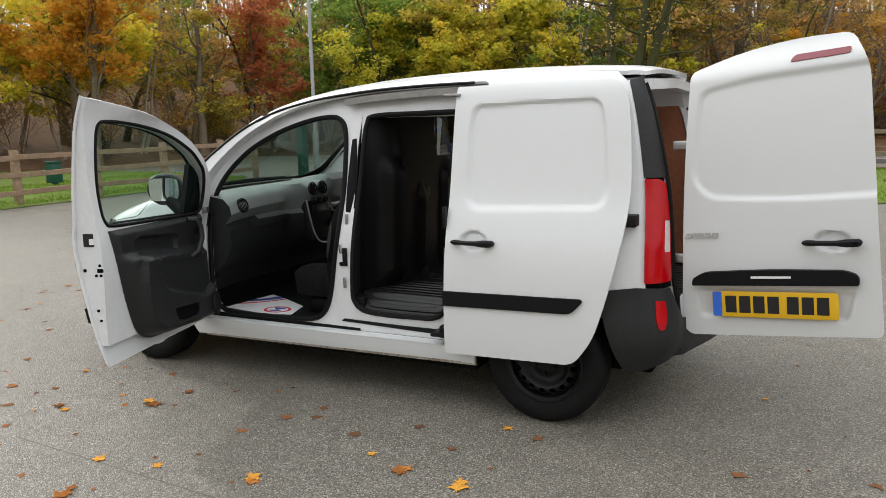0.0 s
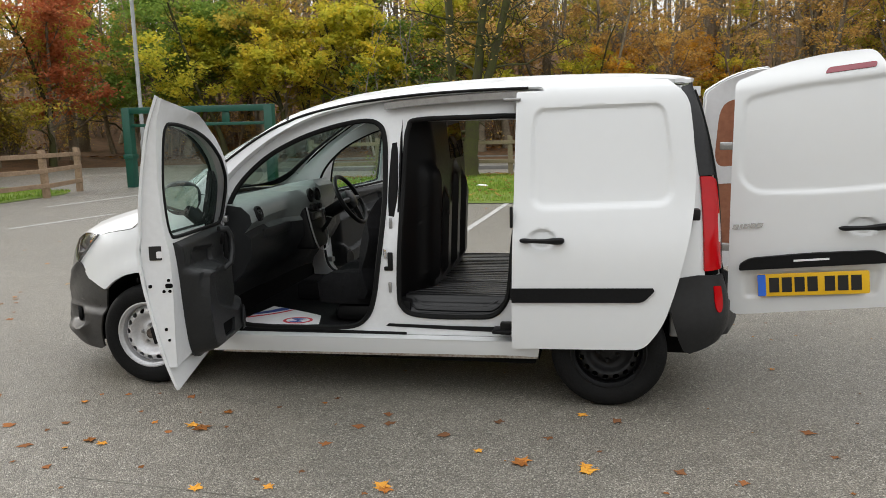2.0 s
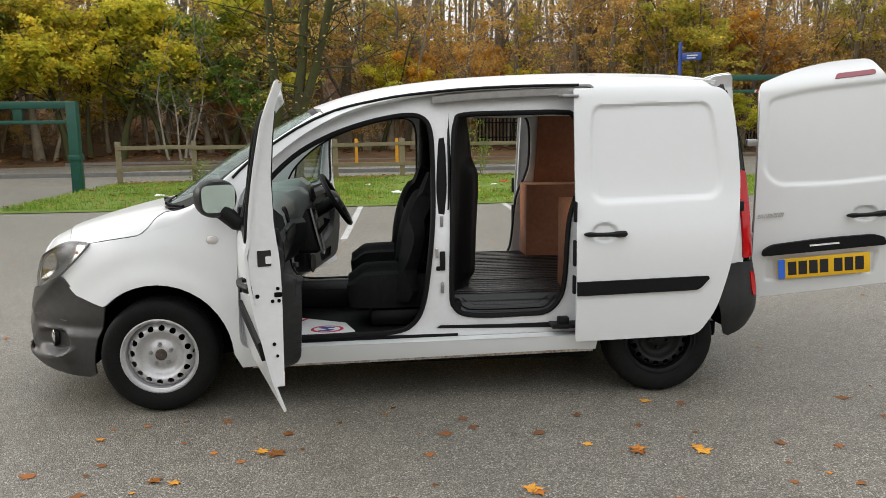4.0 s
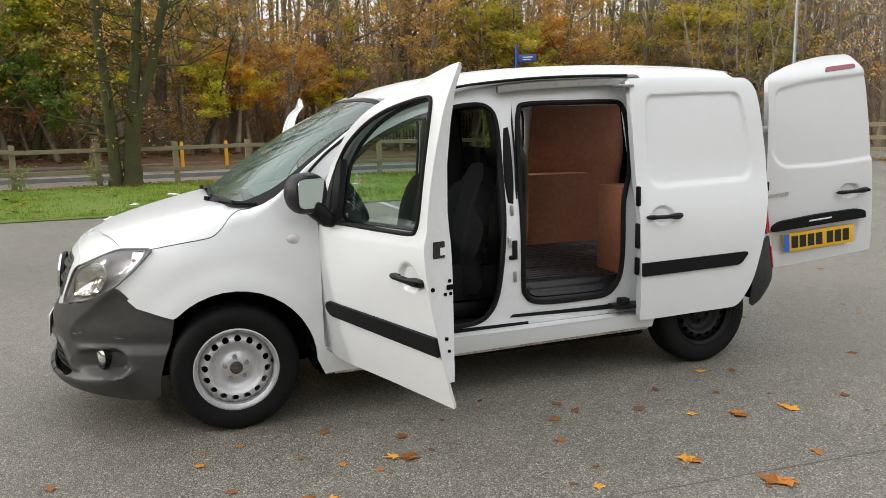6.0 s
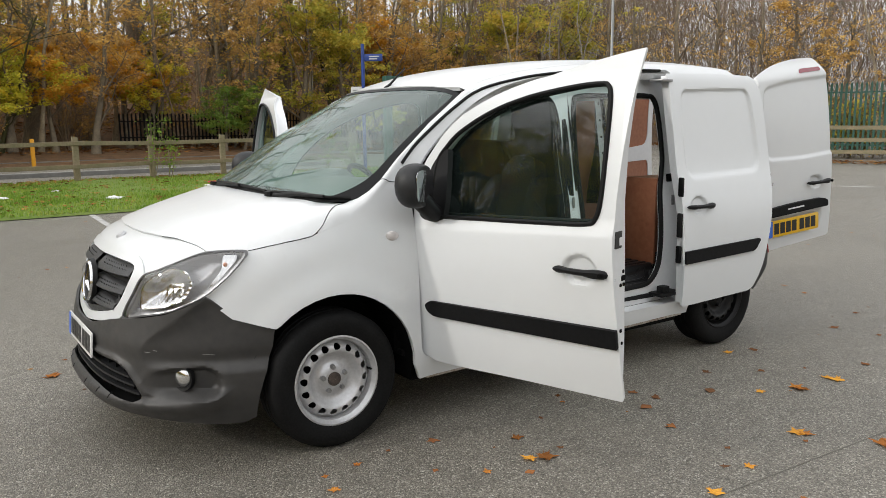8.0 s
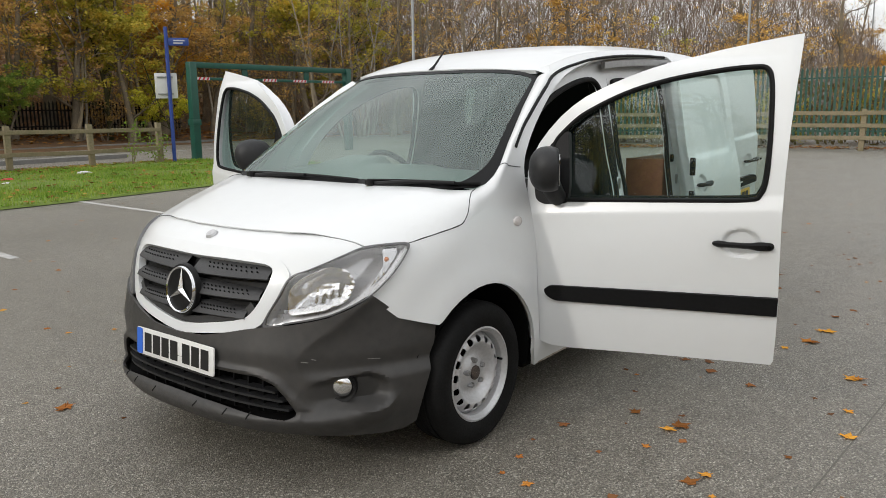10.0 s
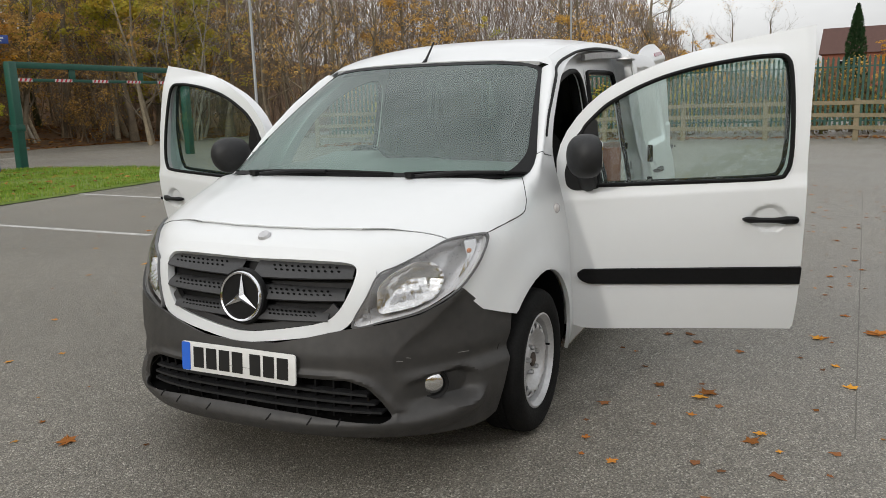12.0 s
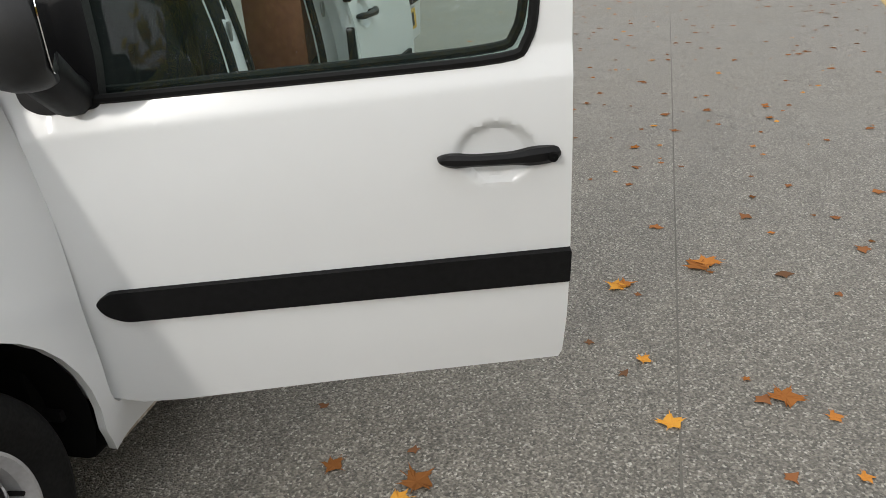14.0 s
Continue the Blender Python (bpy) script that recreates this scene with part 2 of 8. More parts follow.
CLEAR_LENS = material("clear_lens", (0.75, 0.7, 0.68), 0.15, coat=1.0, var=0.3, scale=40)
HEADLINER = material("headliner", (0.16, 0.16, 0.155), 0.9, var=0.1, scale=20)
YELLOW = material("yellow_plate", (0.80, 0.47, 0.005), 0.35, coat=0.5, var=0.06, scale=15)
PLATE_WHITE = material("white_plate", (0.78, 0.78, 0.76), 0.35, coat=0.5, var=0.05, scale=15)
INK = material("black_ink", (0.01, 0.01, 0.01), 0.4)
BLUE = material("blue_band", (0.02, 0.13, 0.62), 0.35, coat=0.4)
PAPER = material("paper", (0.78, 0.77, 0.78), 0.8, var=0.06, scale=12)
PRINT_BLUE = material("blue_print", (0.03, 0.07, 0.30), 0.7)
PRINT_RED = material("red_print", (0.55, 0.03, 0.05), 0.7)
MIRROR = material("mirror_glass", (0.85, 0.86, 0.87), 0.0, metal=1.0)
GLASS = glass("clear_glass", (0.70, 0.85, 0.80), mirror=0.06, haze=0.012)
SCREEN = glass("screen_glass", (0.50, 0.66, 0.60), mirror=0.13, haze=0.075)
DIM_GLASS = glass("dim_glass", (0.22, 0.25, 0.23), mirror=0.05)
LENS = glass("lamp_lens", (0.9, 0.9, 0.9))
REFLECTOR = material("reflector", (0.86, 0.86, 0.86), 0.12, metal=1.0, var=0.25, scale=25)
LAMP_GREY = material("lamp_grey", (0.62, 0.62, 0.63), 0.28, metal=0.6, coat=0.3, var=0.1, scale=15)
LAMP_EDGE = material("lamp_edge", (0.10, 0.10, 0.102), 0.35, coat=0.3)
GRILLE_GREY = material("grille_plastic", (0.040, 0.040, 0.041), 0.42, spec=0.4, var=0.2, scale=8, bump=0.1, bump_scale=700)
AMBER = material("amber", (0.6, 0.22, 0.08), 0.3)
ASPHALT = asphalt_material()
LINE = material("line_paint", (0.55, 0.54, 0.52), 0.7, colour2=(0.28, 0.28, 0.27), scale=8, bump=0.3)
YELLOW_LINE = material("yellow_line_paint", (0.55, 0.36, 0.06), 0.7, colour2=(0.26, 0.21, 0.12), scale=8, bump=0.3)
TAR = material("tar", (0.088, 0.081, 0.069), 0.6, colour2=(0.14, 0.13, 0.11), scale=5, bump=0.4, bump_scale=60)
SOIL = material("leaf_litter", (0.19, 0.105, 0.055), 0.95, colour2=(0.085, 0.06, 0.036), scale=3, bump=1.0, bump_scale=14, spec=0.1)
TURF = material("turf", (0.12, 0.19, 0.035), 0.95, colour2=(0.17, 0.21, 0.06), scale=2, bump=1.0, bump_scale=60, spec=0.1)
GRASS = leafy("grass_blades", [(0.0, (0.11, 0.20, 0.028)), (0.5, (0.21, 0.33, 0.05)), (1.0, (0.35, 0.39, 0.09))], 0.3, 0.0)
TWIG = material("twigs", (0.34, 0.245, 0.155), 0.9, colour2=(0.19, 0.145, 0.10), scale=3, spec=0.1)
BARK = material("bark", (0.26, 0.21, 0.145), 0.95, colour2=(0.105, 0.09, 0.07), scale=2.5, bump=1.0, bump_scale=22, spec=0.15)
BARK_STEM = material("grey_bark", (0.37, 0.305, 0.205), 0.95, colour2=(0.16, 0.135, 0.10), scale=2.0, bump=0.8, bump_scale=25, spec=0.1)
BARK_MOSS = material("mossy_bark", (0.055, 0.045, 0.032), 0.95, colour2=(0.075, 0.085, 0.024), scale=3.5, bump=1.0, bump_scale=22, spec=0.15)
BARK_PALE = material("pale_bark", (0.42, 0.38, 0.31), 0.9, colour2=(0.22, 0.20, 0.165), scale=2.0, bump=0.8, bump_scale=25, spec=0.15)
TIMBER = material("fence_timber", (0.27, 0.215, 0.145), 0.85, colour2=(0.17, 0.155, 0.09), scale=3, bump=0.8, bump_scale=45, spec=0.2)
TIMBER_DARK = material("brown_timber", (0.36, 0.255, 0.17), 0.85, colour2=(0.22, 0.155, 0.10), scale=3, bump=0.8, bump_scale=45, spec=0.2)
GREEN = material("green_paint", (0.008, 0.085, 0.058), 0.4, var=0.3, scale=4)
PALISADE = material("green_palisade", (0.012, 0.075, 0.05), 0.5, var=0.35, scale=2)
BLUE_PAINT = material("blue_paint", (0.025, 0.06, 0.27), 0.4, var=0.2, scale=6)
GALV = material("galvanised", (0.33, 0.34, 0.34), 0.5, metal=0.4, var=0.25, scale=5)
SIGN_BACK = material("white_sign", (0.6, 0.6, 0.6), 0.5, var=0.12, scale=9)
YELLOW_POST = material("yellow_post", (0.72, 0.33, 0.01), 0.5, var=0.2, scale=8)
BRICK = material("brick_wall", (0.28, 0.10, 0.06), 0.9, var=0.3, scale=9)
ROOF_TILE = material("roof_tile", (0.10, 0.05, 0.04), 0.9, var=0.3, scale=7)
KERB = material("kerb_stone", (0.22, 0.215, 0.2), 0.9, var=0.35, scale=6, bump=0.5)
LEAF_OLIVE = leafy("olive_leaves", [(0.0, (0.237, 0.265, 0.048)), (0.4, (0.450, 0.414, 0.072)), (0.75, (0.663, 0.517, 0.096)), (1.0, (0.829, 0.529, 0.088))], 0.5)
LEAF_GREEN = leafy("green_leaves", [(0.0, (0.118, 0.216, 0.048)), (0.6, (0.267, 0.374, 0.075)), (1.0, (0.533, 0.517, 0.095))], 0.4)
LEAF_GOLD = leafy("gold_leaves", [(0.0, (0.44, 0.22, 0.04)), (0.5, (0.74, 0.40, 0.06)), (1.0, (0.86, 0.56, 0.09))], 0.55)
LEAF_YELLOW = leafy("yellow_leaves", [(0.0, (0.324, 0.378, 0.053)), (0.45, (0.627, 0.588, 0.075)), (0.8, (0.865, 0.693, 0.090)), (1.0, (0.900, 0.588, 0.075))], 0.55)
LEAF_RED = leafy("russet_leaves", [(0.0, (0.32, 0.11, 0.055)), (0.5, (0.58, 0.20, 0.09)), (1.0, (0.66, 0.30, 0.11))], 0.45)
LEAF_BROWN = leafy("brown_leaves", [(0.0, (0.303, 0.196, 0.077)), (0.5, (0.565, 0.353, 0.119)), (1.0, (0.808, 0.530, 0.126))], 0.4)
LEAF_CONIFER = leafy("conifer_leaves", [(0.0, (0.018, 0.042, 0.019)), (1.0, (0.045, 0.083, 0.033))], 0.15)
FALLEN = leafy("fallen_leaf_colours", [(0.0, (0.237, 0.098, 0.033)), (0.35, (0.450, 0.172, 0.049)), (0.75, (0.592, 0.253, 0.057)), (1.0, (0.734, 0.368, 0.062))], 0.1, 1.0)

# ---- mesh helpers ----
def finish(name, bm, mat, parent=None, label="", smooth=True, sharp=38):
    """Links a bmesh as one mesh object, under its parent if there is one."""
    me = bpy.data.meshes.new(name)
    bm.normal_update()
    bm.to_mesh(me)
    bm.free()
    if smooth:
        me.polygons.foreach_set("use_smooth", [True] * len(me.polygons))
        me.set_sharp_from_angle(angle=radians(sharp))
    for m in (mat if isinstance(mat, (list, tuple)) else [mat]):
        me.materials.append(m)
    ob = new(name, me)
    if parent is not None:
        ob.parent = parent
    if label:
        ob["label"] = label
    return ob


def part(name, bm, mat, parent, label="", **k):
    return finish(name, bm, mat, parent, label, **k)


def raw(name, verts, faces, mat, parent=None, label="", smooth=False):
    me = bpy.data.meshes.new(name)
    me.from_pydata(verts, [], faces)
    if smooth:
        me.polygons.foreach_set("use_smooth", [True] * len(me.polygons))
    me.materials.append(mat)
    ob = new(name, me)
    if parent is not None:
        ob.parent = parent
    if label:
        ob["label"] = label
    return ob


def empty(name, loc=(0, 0, 0), parent=None):
    ob = new(name)
    ob.location = loc
    ob.empty_display_size = 0.2
    if parent is not None:
        ob.parent = parent
    return ob


def curve_at(table, v):
    """Smooth look-up in a table of (place, value)."""
    if v <= table[0][0]:
        return table[0][1]
    for i in range(len(table) - 1):
        (a, p), (b, q) = table[i], table[i + 1]
        if v <= b:
            s0 = (q - table[i - 1][1]) / (b - table[i - 1][0]) if i else (q - p) / (b - a)
            s1 = (table[i + 2][1] - p) / (table[i + 2][0] - a) if i + 2 < len(table) else (q - p) / (b - a)
            h, t = b - a, (v - a) / (b - a)
            return (2 * t**3 - 3 * t**2 + 1) * p + (t**3 - 2 * t**2 + t) * h * s0 + (3 * t**2 - 2 * t**3) * q + (t**3 - t**2) * h * s1
    return table[-1][1]


def sstep(e0, e1, v):
    t = max(0.0, min(1.0, (v - e0) / (e1 - e0)))
    return t * t * (3 - 2 * t)


def rounded(poly, r, n=5):
    """A closed polygon with its corners rounded; r is one radius or one for each corner."""
    out, k = [], len(poly)
    for i in range(k):
        p, a, b = Vector(poly[i]), Vector(poly[i - 1]), Vector(poly[(i + 1) % k])
        ri = r[i] if isinstance(r, (list, tuple)) else r
        u, v = a - p, b - p
        d = min(ri, u.length * 0.48, v.length * 0.48)
        if d < 1e-4:
            out.append((p.x, p.y))
            continue
        s, e = p + u.normalized() * d, p + v.normalized() * d
        for j in range(n + 1):
            t = j / n
            q = s * (1 - t) ** 2 + p * 2 * t * (1 - t) + e * t * t
            out.append((q.x, q.y))
    return out


def circle(cx, cy, r, n=24, ry=None):
    return [(cx + r * math.cos(2 * math.pi * i / n), cy + (ry or r) * math.sin(2 * math.pi * i / n)) for i in range(n)]


def smooth_line(pts, n=6, closed=True):
    """Catmull-Rom curve through the points."""
    out, k = [], len(pts)
    for i in range(k if closed else k - 1):
        if closed:
            p0, p1, p2, p3 = (Vector(pts[(i + j - 1) % k]) for j in range(4))
        else:
            p0, p1, p2, p3 = (Vector(pts[max(0, min(k - 1, i + j - 1))]) for j in range(4))
        for j in range(n):
            t = j / n
            q = 0.5 * (2 * p1 + (p2 - p0) * t + (2 * p0 - 5 * p1 + 4 * p2 - p3) * t * t + (3 * p1 - p0 - 3 * p2 + p3) * t**3)
            out.append(tuple(q))
    if not closed:
        out.append(tuple(pts[-1]))
    return out


def dist_in(poly, x, y):
    """Signed distance to a polygon, negative inside."""
    best, inside = 1e9, False
    k = len(poly)
    for i in range(k):
        x0, y0 = poly[i - 1]
        x1, y1 = poly[i]
        dx, dy = x1 - x0, y1 - y0
        t = max(0, min(1, ((x - x0) * dx + (y - y0) * dy) / (dx * dx + dy * dy + 1e-12)))
        best = min(best, math.hypot(x - x0 - t * dx, y - y0 - t * dy))
        if (y0 > y) != (y1 > y) and x < x0 + (y - y0) / (y1 - y0) * dx:
            inside = not inside
    return -best if inside else best


def panel(outline, holes, fn, step=0.05, out=None, thick=0.0, step_b=None):
    """A sheet with openings: the flat outline is filled, cut into a grid and laid on the surface fn(a, b)."""
    bm = bmesh.new()
    for loop in (outline, *holes):
        vs = [bm.verts.new((a, b, 0)) for a, b in loop]
        for i in range(len(vs)):
            bm.edges.new((vs[i - 1], vs[i]))
    bmesh.ops.triangle_fill(bm, use_beauty=True, use_dissolve=False, edges=bm.edges[:], normal=(0, 0, 1))
    lo = [min(p[i] for p in outline) for i in (0, 1)]
    hi = [max(p[i] for p in outline) for i in (0, 1)]
    for axis, st in ((0, step), (1, step_b or step)):
        count = int((hi[axis] - lo[axis]) / st)
        for i in range(1, count + 1):
            co, no = [0, 0, 0], [0, 0, 0]
            co[axis], no[axis] = lo[axis] + (hi[axis] - lo[axis]) * i / (count + 1), 1
            bmesh.ops.bisect_plane(bm, geom=bm.verts[:] + bm.edges[:] + bm.faces[:], plane_co=co, plane_no=no, dist=1e-5)
    for v in bm.verts:
        v.co = fn(v.co.x, v.co.y)
    bmesh.ops.remove_doubles(bm, verts=bm.verts[:], dist=2e-5)
    bm.normal_update()
    if out is not None:
        total = sum((f.normal * f.calc_area() for f in bm.faces), Vector())
        if total.dot(Vector(out)) < 0:
            bmesh.ops.reverse_faces(bm, faces=bm.faces[:])
            bm.normal_update()
    if thick:
        shell(bm, thick)
    return bm


def shell(bm, thick):
    """Gives a sheet its thickness, inwards from the normals, with the rims closed."""
    bm.normal_update()
    old_f, old_v = bm.faces[:], bm.verts[:]
    rim = [e for e in bm.edges if len(e.link_faces) == 1]
    twin = {}
    for v in old_v:
        n = v.normal if v.normal.length > 0 else Vector((0, 0, 1))
        twin[v] = bm.verts.new(v.co - n * thick)
    for f in old_f:
        bm.faces.new([twin[v] for v in reversed(f.verts)])
    for e in rim:
        l = e.link_loops[0]
        a, b = l.vert, l.link_loop_next.vert
        try:
            bm.faces.new((b, a, twin[a], twin[b]))
        except ValueError:
            pass
    bm.normal_update()


def box(bm, lo, hi, bev=0.0, seg=2, m=None):
    """A box between two corners, bevelled."""
    r = bmesh.ops.create_cube(bm, size=1)
    vs = r["verts"]
    for v in vs:
        v.co = Vector([lo[i] + (v.co[i] + 0.5) * (hi[i] - lo[i]) for i in range(3)])
    if bev:
        es = list({e for v in vs for e in v.link_edges})
        r2 = bmesh.ops.bevel(bm, geom=es, offset=bev, segments=seg, affect="EDGES", profile=0.5)
        vs = list({v for f in r2["faces"] for v in f.verts} | {v for v in vs if v.is_valid})
    if m is not None:
        bmesh.ops.transform(bm, matrix=m, verts=[v for v in vs if v.is_valid])
    return vs


def boxed(name, lo, hi, mat, parent=None, bev=0.005, label="", m=None, seg=2):
    bm = bmesh.new()
    box(bm, lo, hi, bev, seg, m)
    return finish(name, bm, mat, parent, label)


def tube(bm, pts, r, n=8, caps=True, closed=False):
    """A tube along points; r is one radius or one for each point."""
    pts = [Vector(p) for p in pts]
    rings, k = [], len(pts)
    up = Vector((0.13, 0.21, 0.97))
    x = None
    for i, p in enumerate(pts):
        if closed:
            d = pts[(i + 1) % k] - pts[i - 1]
        else:
            d = pts[min(i + 1, k - 1)] - pts[max(i - 1, 0)]
        d.normalize()
        x = d.cross(up) if x is None else x - d * x.dot(d)
        if x.length < 0.05:
            x = d.cross(Vector((1, 0, 0)))
        x.normalize()
        y = d.cross(x)
        ri = r[i] if isinstance(r, (list, tuple)) else r
        rings.append([bm.verts.new(p + (x * math.cos(2 * math.pi * j / n) + y * math.sin(2 * math.pi * j / n)) * ri) for j in range(n)])
    for i in range(k if closed else k - 1):
        a, b = rings[i], rings[(i + 1) % k]
        for j in range(n):
            bm.faces.new((a[j - 1], a[j], b[j], b[j - 1]))
    if caps and not closed:
        bm.faces.new(rings[0])
        bm.faces.new(rings[-1][::-1])
    bmesh.ops.recalc_face_normals(bm, faces=bm.faces[:])


def ribbon(bm, pts, half_a, half_b, across):
    """A bar of rectangular section swept along points; across(i) gives its two section axes."""
    rings = []
    for i, p in enumerate(pts):
        u, v = across(i)
        p = Vector(p)
        rings.append([bm.verts.new(p + u * sa * half_a + v * sb * half_b) for sa, sb in ((-1, -1), (1, -1), (1, 1), (-1, 1))])
    for a, b in zip(rings, rings[1:]):
        for j in range(4):
            bm.faces.new((a[j - 1], a[j], b[j], b[j - 1]))
    bm.faces.new(rings[0])
    bm.faces.new(rings[-1][::-1])
    bmesh.ops.recalc_face_normals(bm, faces=bm.faces[:])


def lathe(bm, profile, n=48, axis="y", flip=False):
    """Turns a profile of (radius, along) about an axis."""
    rings = []
    for r, a in profile:
        ring = []
        for i in range(n):
            t = 2 * math.pi * i / n
            c, s = r * math.cos(t), r * math.sin(t)
            ring.append(bm.verts.new((c, a, s) if axis == "y" else (c, s, a) if axis == "z" else (a, c, s)))
        rings.append(ring)
    for a, b in zip(rings, rings[1:]):
        for i in range(n):
            bm.faces.new((a[i - 1], a[i], b[i], b[i - 1]))
    bmesh.ops.recalc_face_normals(bm, faces=bm.faces[:])


def slab(outline, z0, z1, bev=0.0):
    """A flat plate with the outline in its plane (x, y), from z0 to z1."""
    bm = bmesh.new()
    lo = [bm.verts.new((a, b, z0)) for a, b in outline]
    hi = [bm.verts.new((a, b, z1)) for a, b in outline]
    bm.faces.new(lo[::-1])
    top = bm.faces.new(hi)
    for i in range(len(lo)):
        bm.faces.new((lo[i - 1], lo[i], hi[i], hi[i - 1]))
    bmesh.ops.recalc_face_normals(bm, faces=bm.faces[:])
    if bev:
        bmesh.ops.bevel(bm, geom=list(top.edges), offset=bev, segments=2, affect="EDGES", profile=0.5)
    return bm

# ---- the ground and the setting ----
def wood_edge(x, y):
    """How far a place lies beyond the edge of the woods, in metres."""
    return max(y - 27.5 - 0.06 * x, (-x - 24 + 0.25 * (y - 10)) * 0.9)


def bank(x, y):
    d = wood_edge(x, y)
    e = max(0.0, d)
    fade = sstep(70, 30, math.hypot(x - 10, y) - 60) if math.hypot(x - 10, y) > 60 else 1.0
    return -0.02 + (0.35 * sstep(0, 1.5, e) + 7.5 * sstep(1.5, 30, e) + 0.25 * noise.noise((x * 0.2, y * 0.2, 0)) * sstep(0, 3, e)) * fade


def build_ground():
    xs = [-900, -500, -260] + [-140 + 4 * i for i in range(61)] + [140, 260, 500, 900]
    ys = [-900, -500, -260, -120, -80] + [-40 + 3 * i for i in range(50)] + [150, 260, 500, 900]
    verts = [(x, y, bank(x, y) if -70 < x < 110 and -45 < y < 112 else -0.02) for y in ys for x in xs]
    w = len(xs)
    faces = [(j * w + i, j * w + i + 1, (j + 1) * w + i + 1, (j + 1) * w + i) for j in range(len(ys) - 1) for i in range(w - 1)]
    tagged(raw("ground", verts, faces, SOIL, smooth=True), "brown leaf-littered earth rising under the woods", "ground", kind="structure")


build_ground()
tagged(finish("pavement", slab([(-23.5, -60), (60, -60), (60, 8), (34, 26), (21, 28), (-12, 26.2), (-23.5, 21)], -0.06, 0.0), ASPHALT, smooth=False),
       "worn grey asphalt of an open car park and access road", "car park", kind="structure")


def verge(name, outline, z, label):
    bm = panel(outline, [], lambda a, b: Vector((a, b, z * sstep(0.0, 0.25, -dist_in(outline, a, b)) + 0.012 + 0.05 * noise.noise((a * 0.5, b * 0.5, 3)) * sstep(0.0, 0.6, -dist_in(outline, a, b)))), 0.45, (0, 0, 1))
    return tagged(finish(name, bm, TURF), label, "grass verge", kind="structure")


VERGE_MAIN = rounded([(-6.9, 9.15), (1.5, 9.35), (8.9, 10.2), (10.4, 13.0), (9.2, 16.6), (0.8, 17.0), (-6.7, 15.3)], [0.4, 0.2, 0.8, 1.5, 0.5, 0.5, 0.4])
VERGE_SIDE = rounded([(-11.3, -8), (-11.3, 11.8), (-13.5, 13.0), (-23, 14.0), (-23, -8)], [0.5, 0.8, 0.8, 0.5, 0.5])
verge("grass_verge", VERGE_MAIN, 0.05, "mown green grass verge strewn with brown leaves and litter")
verge("grass_side", VERGE_SIDE, 0.05, "green grass behind the brown rail fence")


def grass_on(name, outline, count, seed, label):
    rnd = random.Random(seed)
    lo = [min(p[i] for p in outline) for i in (0, 1)]
    hi = [max(p[i] for p in outline) for i in (0, 1)]
    verts, faces = [], []
    while len(faces) < count:
        x, y = rnd.uniform(lo[0], hi[0]), rnd.uniform(lo[1], hi[1])
        if dist_in(outline, x, y) > 0.03:
            continue
        h, a, ln = rnd.uniform(0.03, 0.085), rnd.uniform(0, 6.28), rnd.uniform(0.0, 0.05)
        c, s, w = math.cos(a), math.sin(a), rnd.uniform(0.006, 0.014)
        b = len(verts)
        z = 0.045
        verts += [(x - c * w, y - s * w, z), (x + c * w, y + s * w, z), (x - s * ln, y + c * ln, z + h)]
        faces.append((b, b + 1, b + 2))
    tagged(raw(name, verts, faces, GRASS), label, "grass", kind="stuff")


grass_on("grass", VERGE_MAIN, 60000, 3, "short green grass blades on the verge")
grass_on("grass", rounded([(-11.3, 0), (-11.3, 11.8), (-16, 13.0), (-16, 0)], 0.5), 26000, 4, "short green grass blades behind the fence")


def strip(name, p, q, w, mat, label, z=0.004, category="road marking"):
    p, q = Vector((*p, 0)), Vector((*q, 0))
    d = (q - p).normalized()
    s = Vector((-d.y, d.x, 0)) * w / 2
    vs = [p - s, q - s, q + s, p + s]
    return tagged(finish(name, slab([(v.x, v.y) for v in vs], 0.0005, z), mat, smooth=False), label, category, "white parking bay lines", "structure")


for p, q in (((2.12, 4.9), (2.22, 9.9)), ((-0.62, 5.2), (-0.45, 9.35)), ((5.05, 6.4), (5.3, 10.0)), ((-7.9, 5.6), (-7.4, 7.6)), ((-9.7, 8.7), (-9.2, 11.4)), ((-4.4, 7.0), (-4.2, 9.2))):
    strip("bay_line", p, q, 0.09, LINE, "worn white painted parking bay line on asphalt")
strip("edge_line", (12.6, 5.9), (13.5, 4.2), 0.1, LINE, "worn white painted parking bay line on asphalt")
strip("bay_line", (6.9, -4.75), (9.45, -5.2), 0.09, YELLOW_LINE, "worn yellow painted line on asphalt")
strip("bay_line", (9.46, -5.25), (9.9, -7.5), 0.09, YELLOW_LINE, "worn yellow painted line on asphalt")
strip("tar_seam", (-1.0, -2.08), (9.5, -2.66), 0.006, TAR, "dark tar seam between two strips of asphalt", 0.002, "seam")
strip("road_line", (-8, 21.6), (14, 22.4), 0.12, LINE, "faded white line along the access road")
strip("kerb", (-12, 19.2), (9, 19.9), 0.14, KERB, "low grey kerb of the access road", 0.12, "kerb")
strip("kerb", (-12, 26.3), (18, 27.9), 0.14, KERB, "low grey kerb below the wooded bank", 0.12, "kerb")


# ---- fences, barriers, posts ----
def post_mesh(h, w, mat):
    bm = bmesh.new()
    box(bm, (-w / 2, -w / 2, -0.3), (w / 2, w / 2, h), 0.012, 2)
    for v in bm.verts:
        if v.co.z > h - 0.03:
            v.co.z -= 0.02 * (v.co.x / w + 0.5)
    return bm


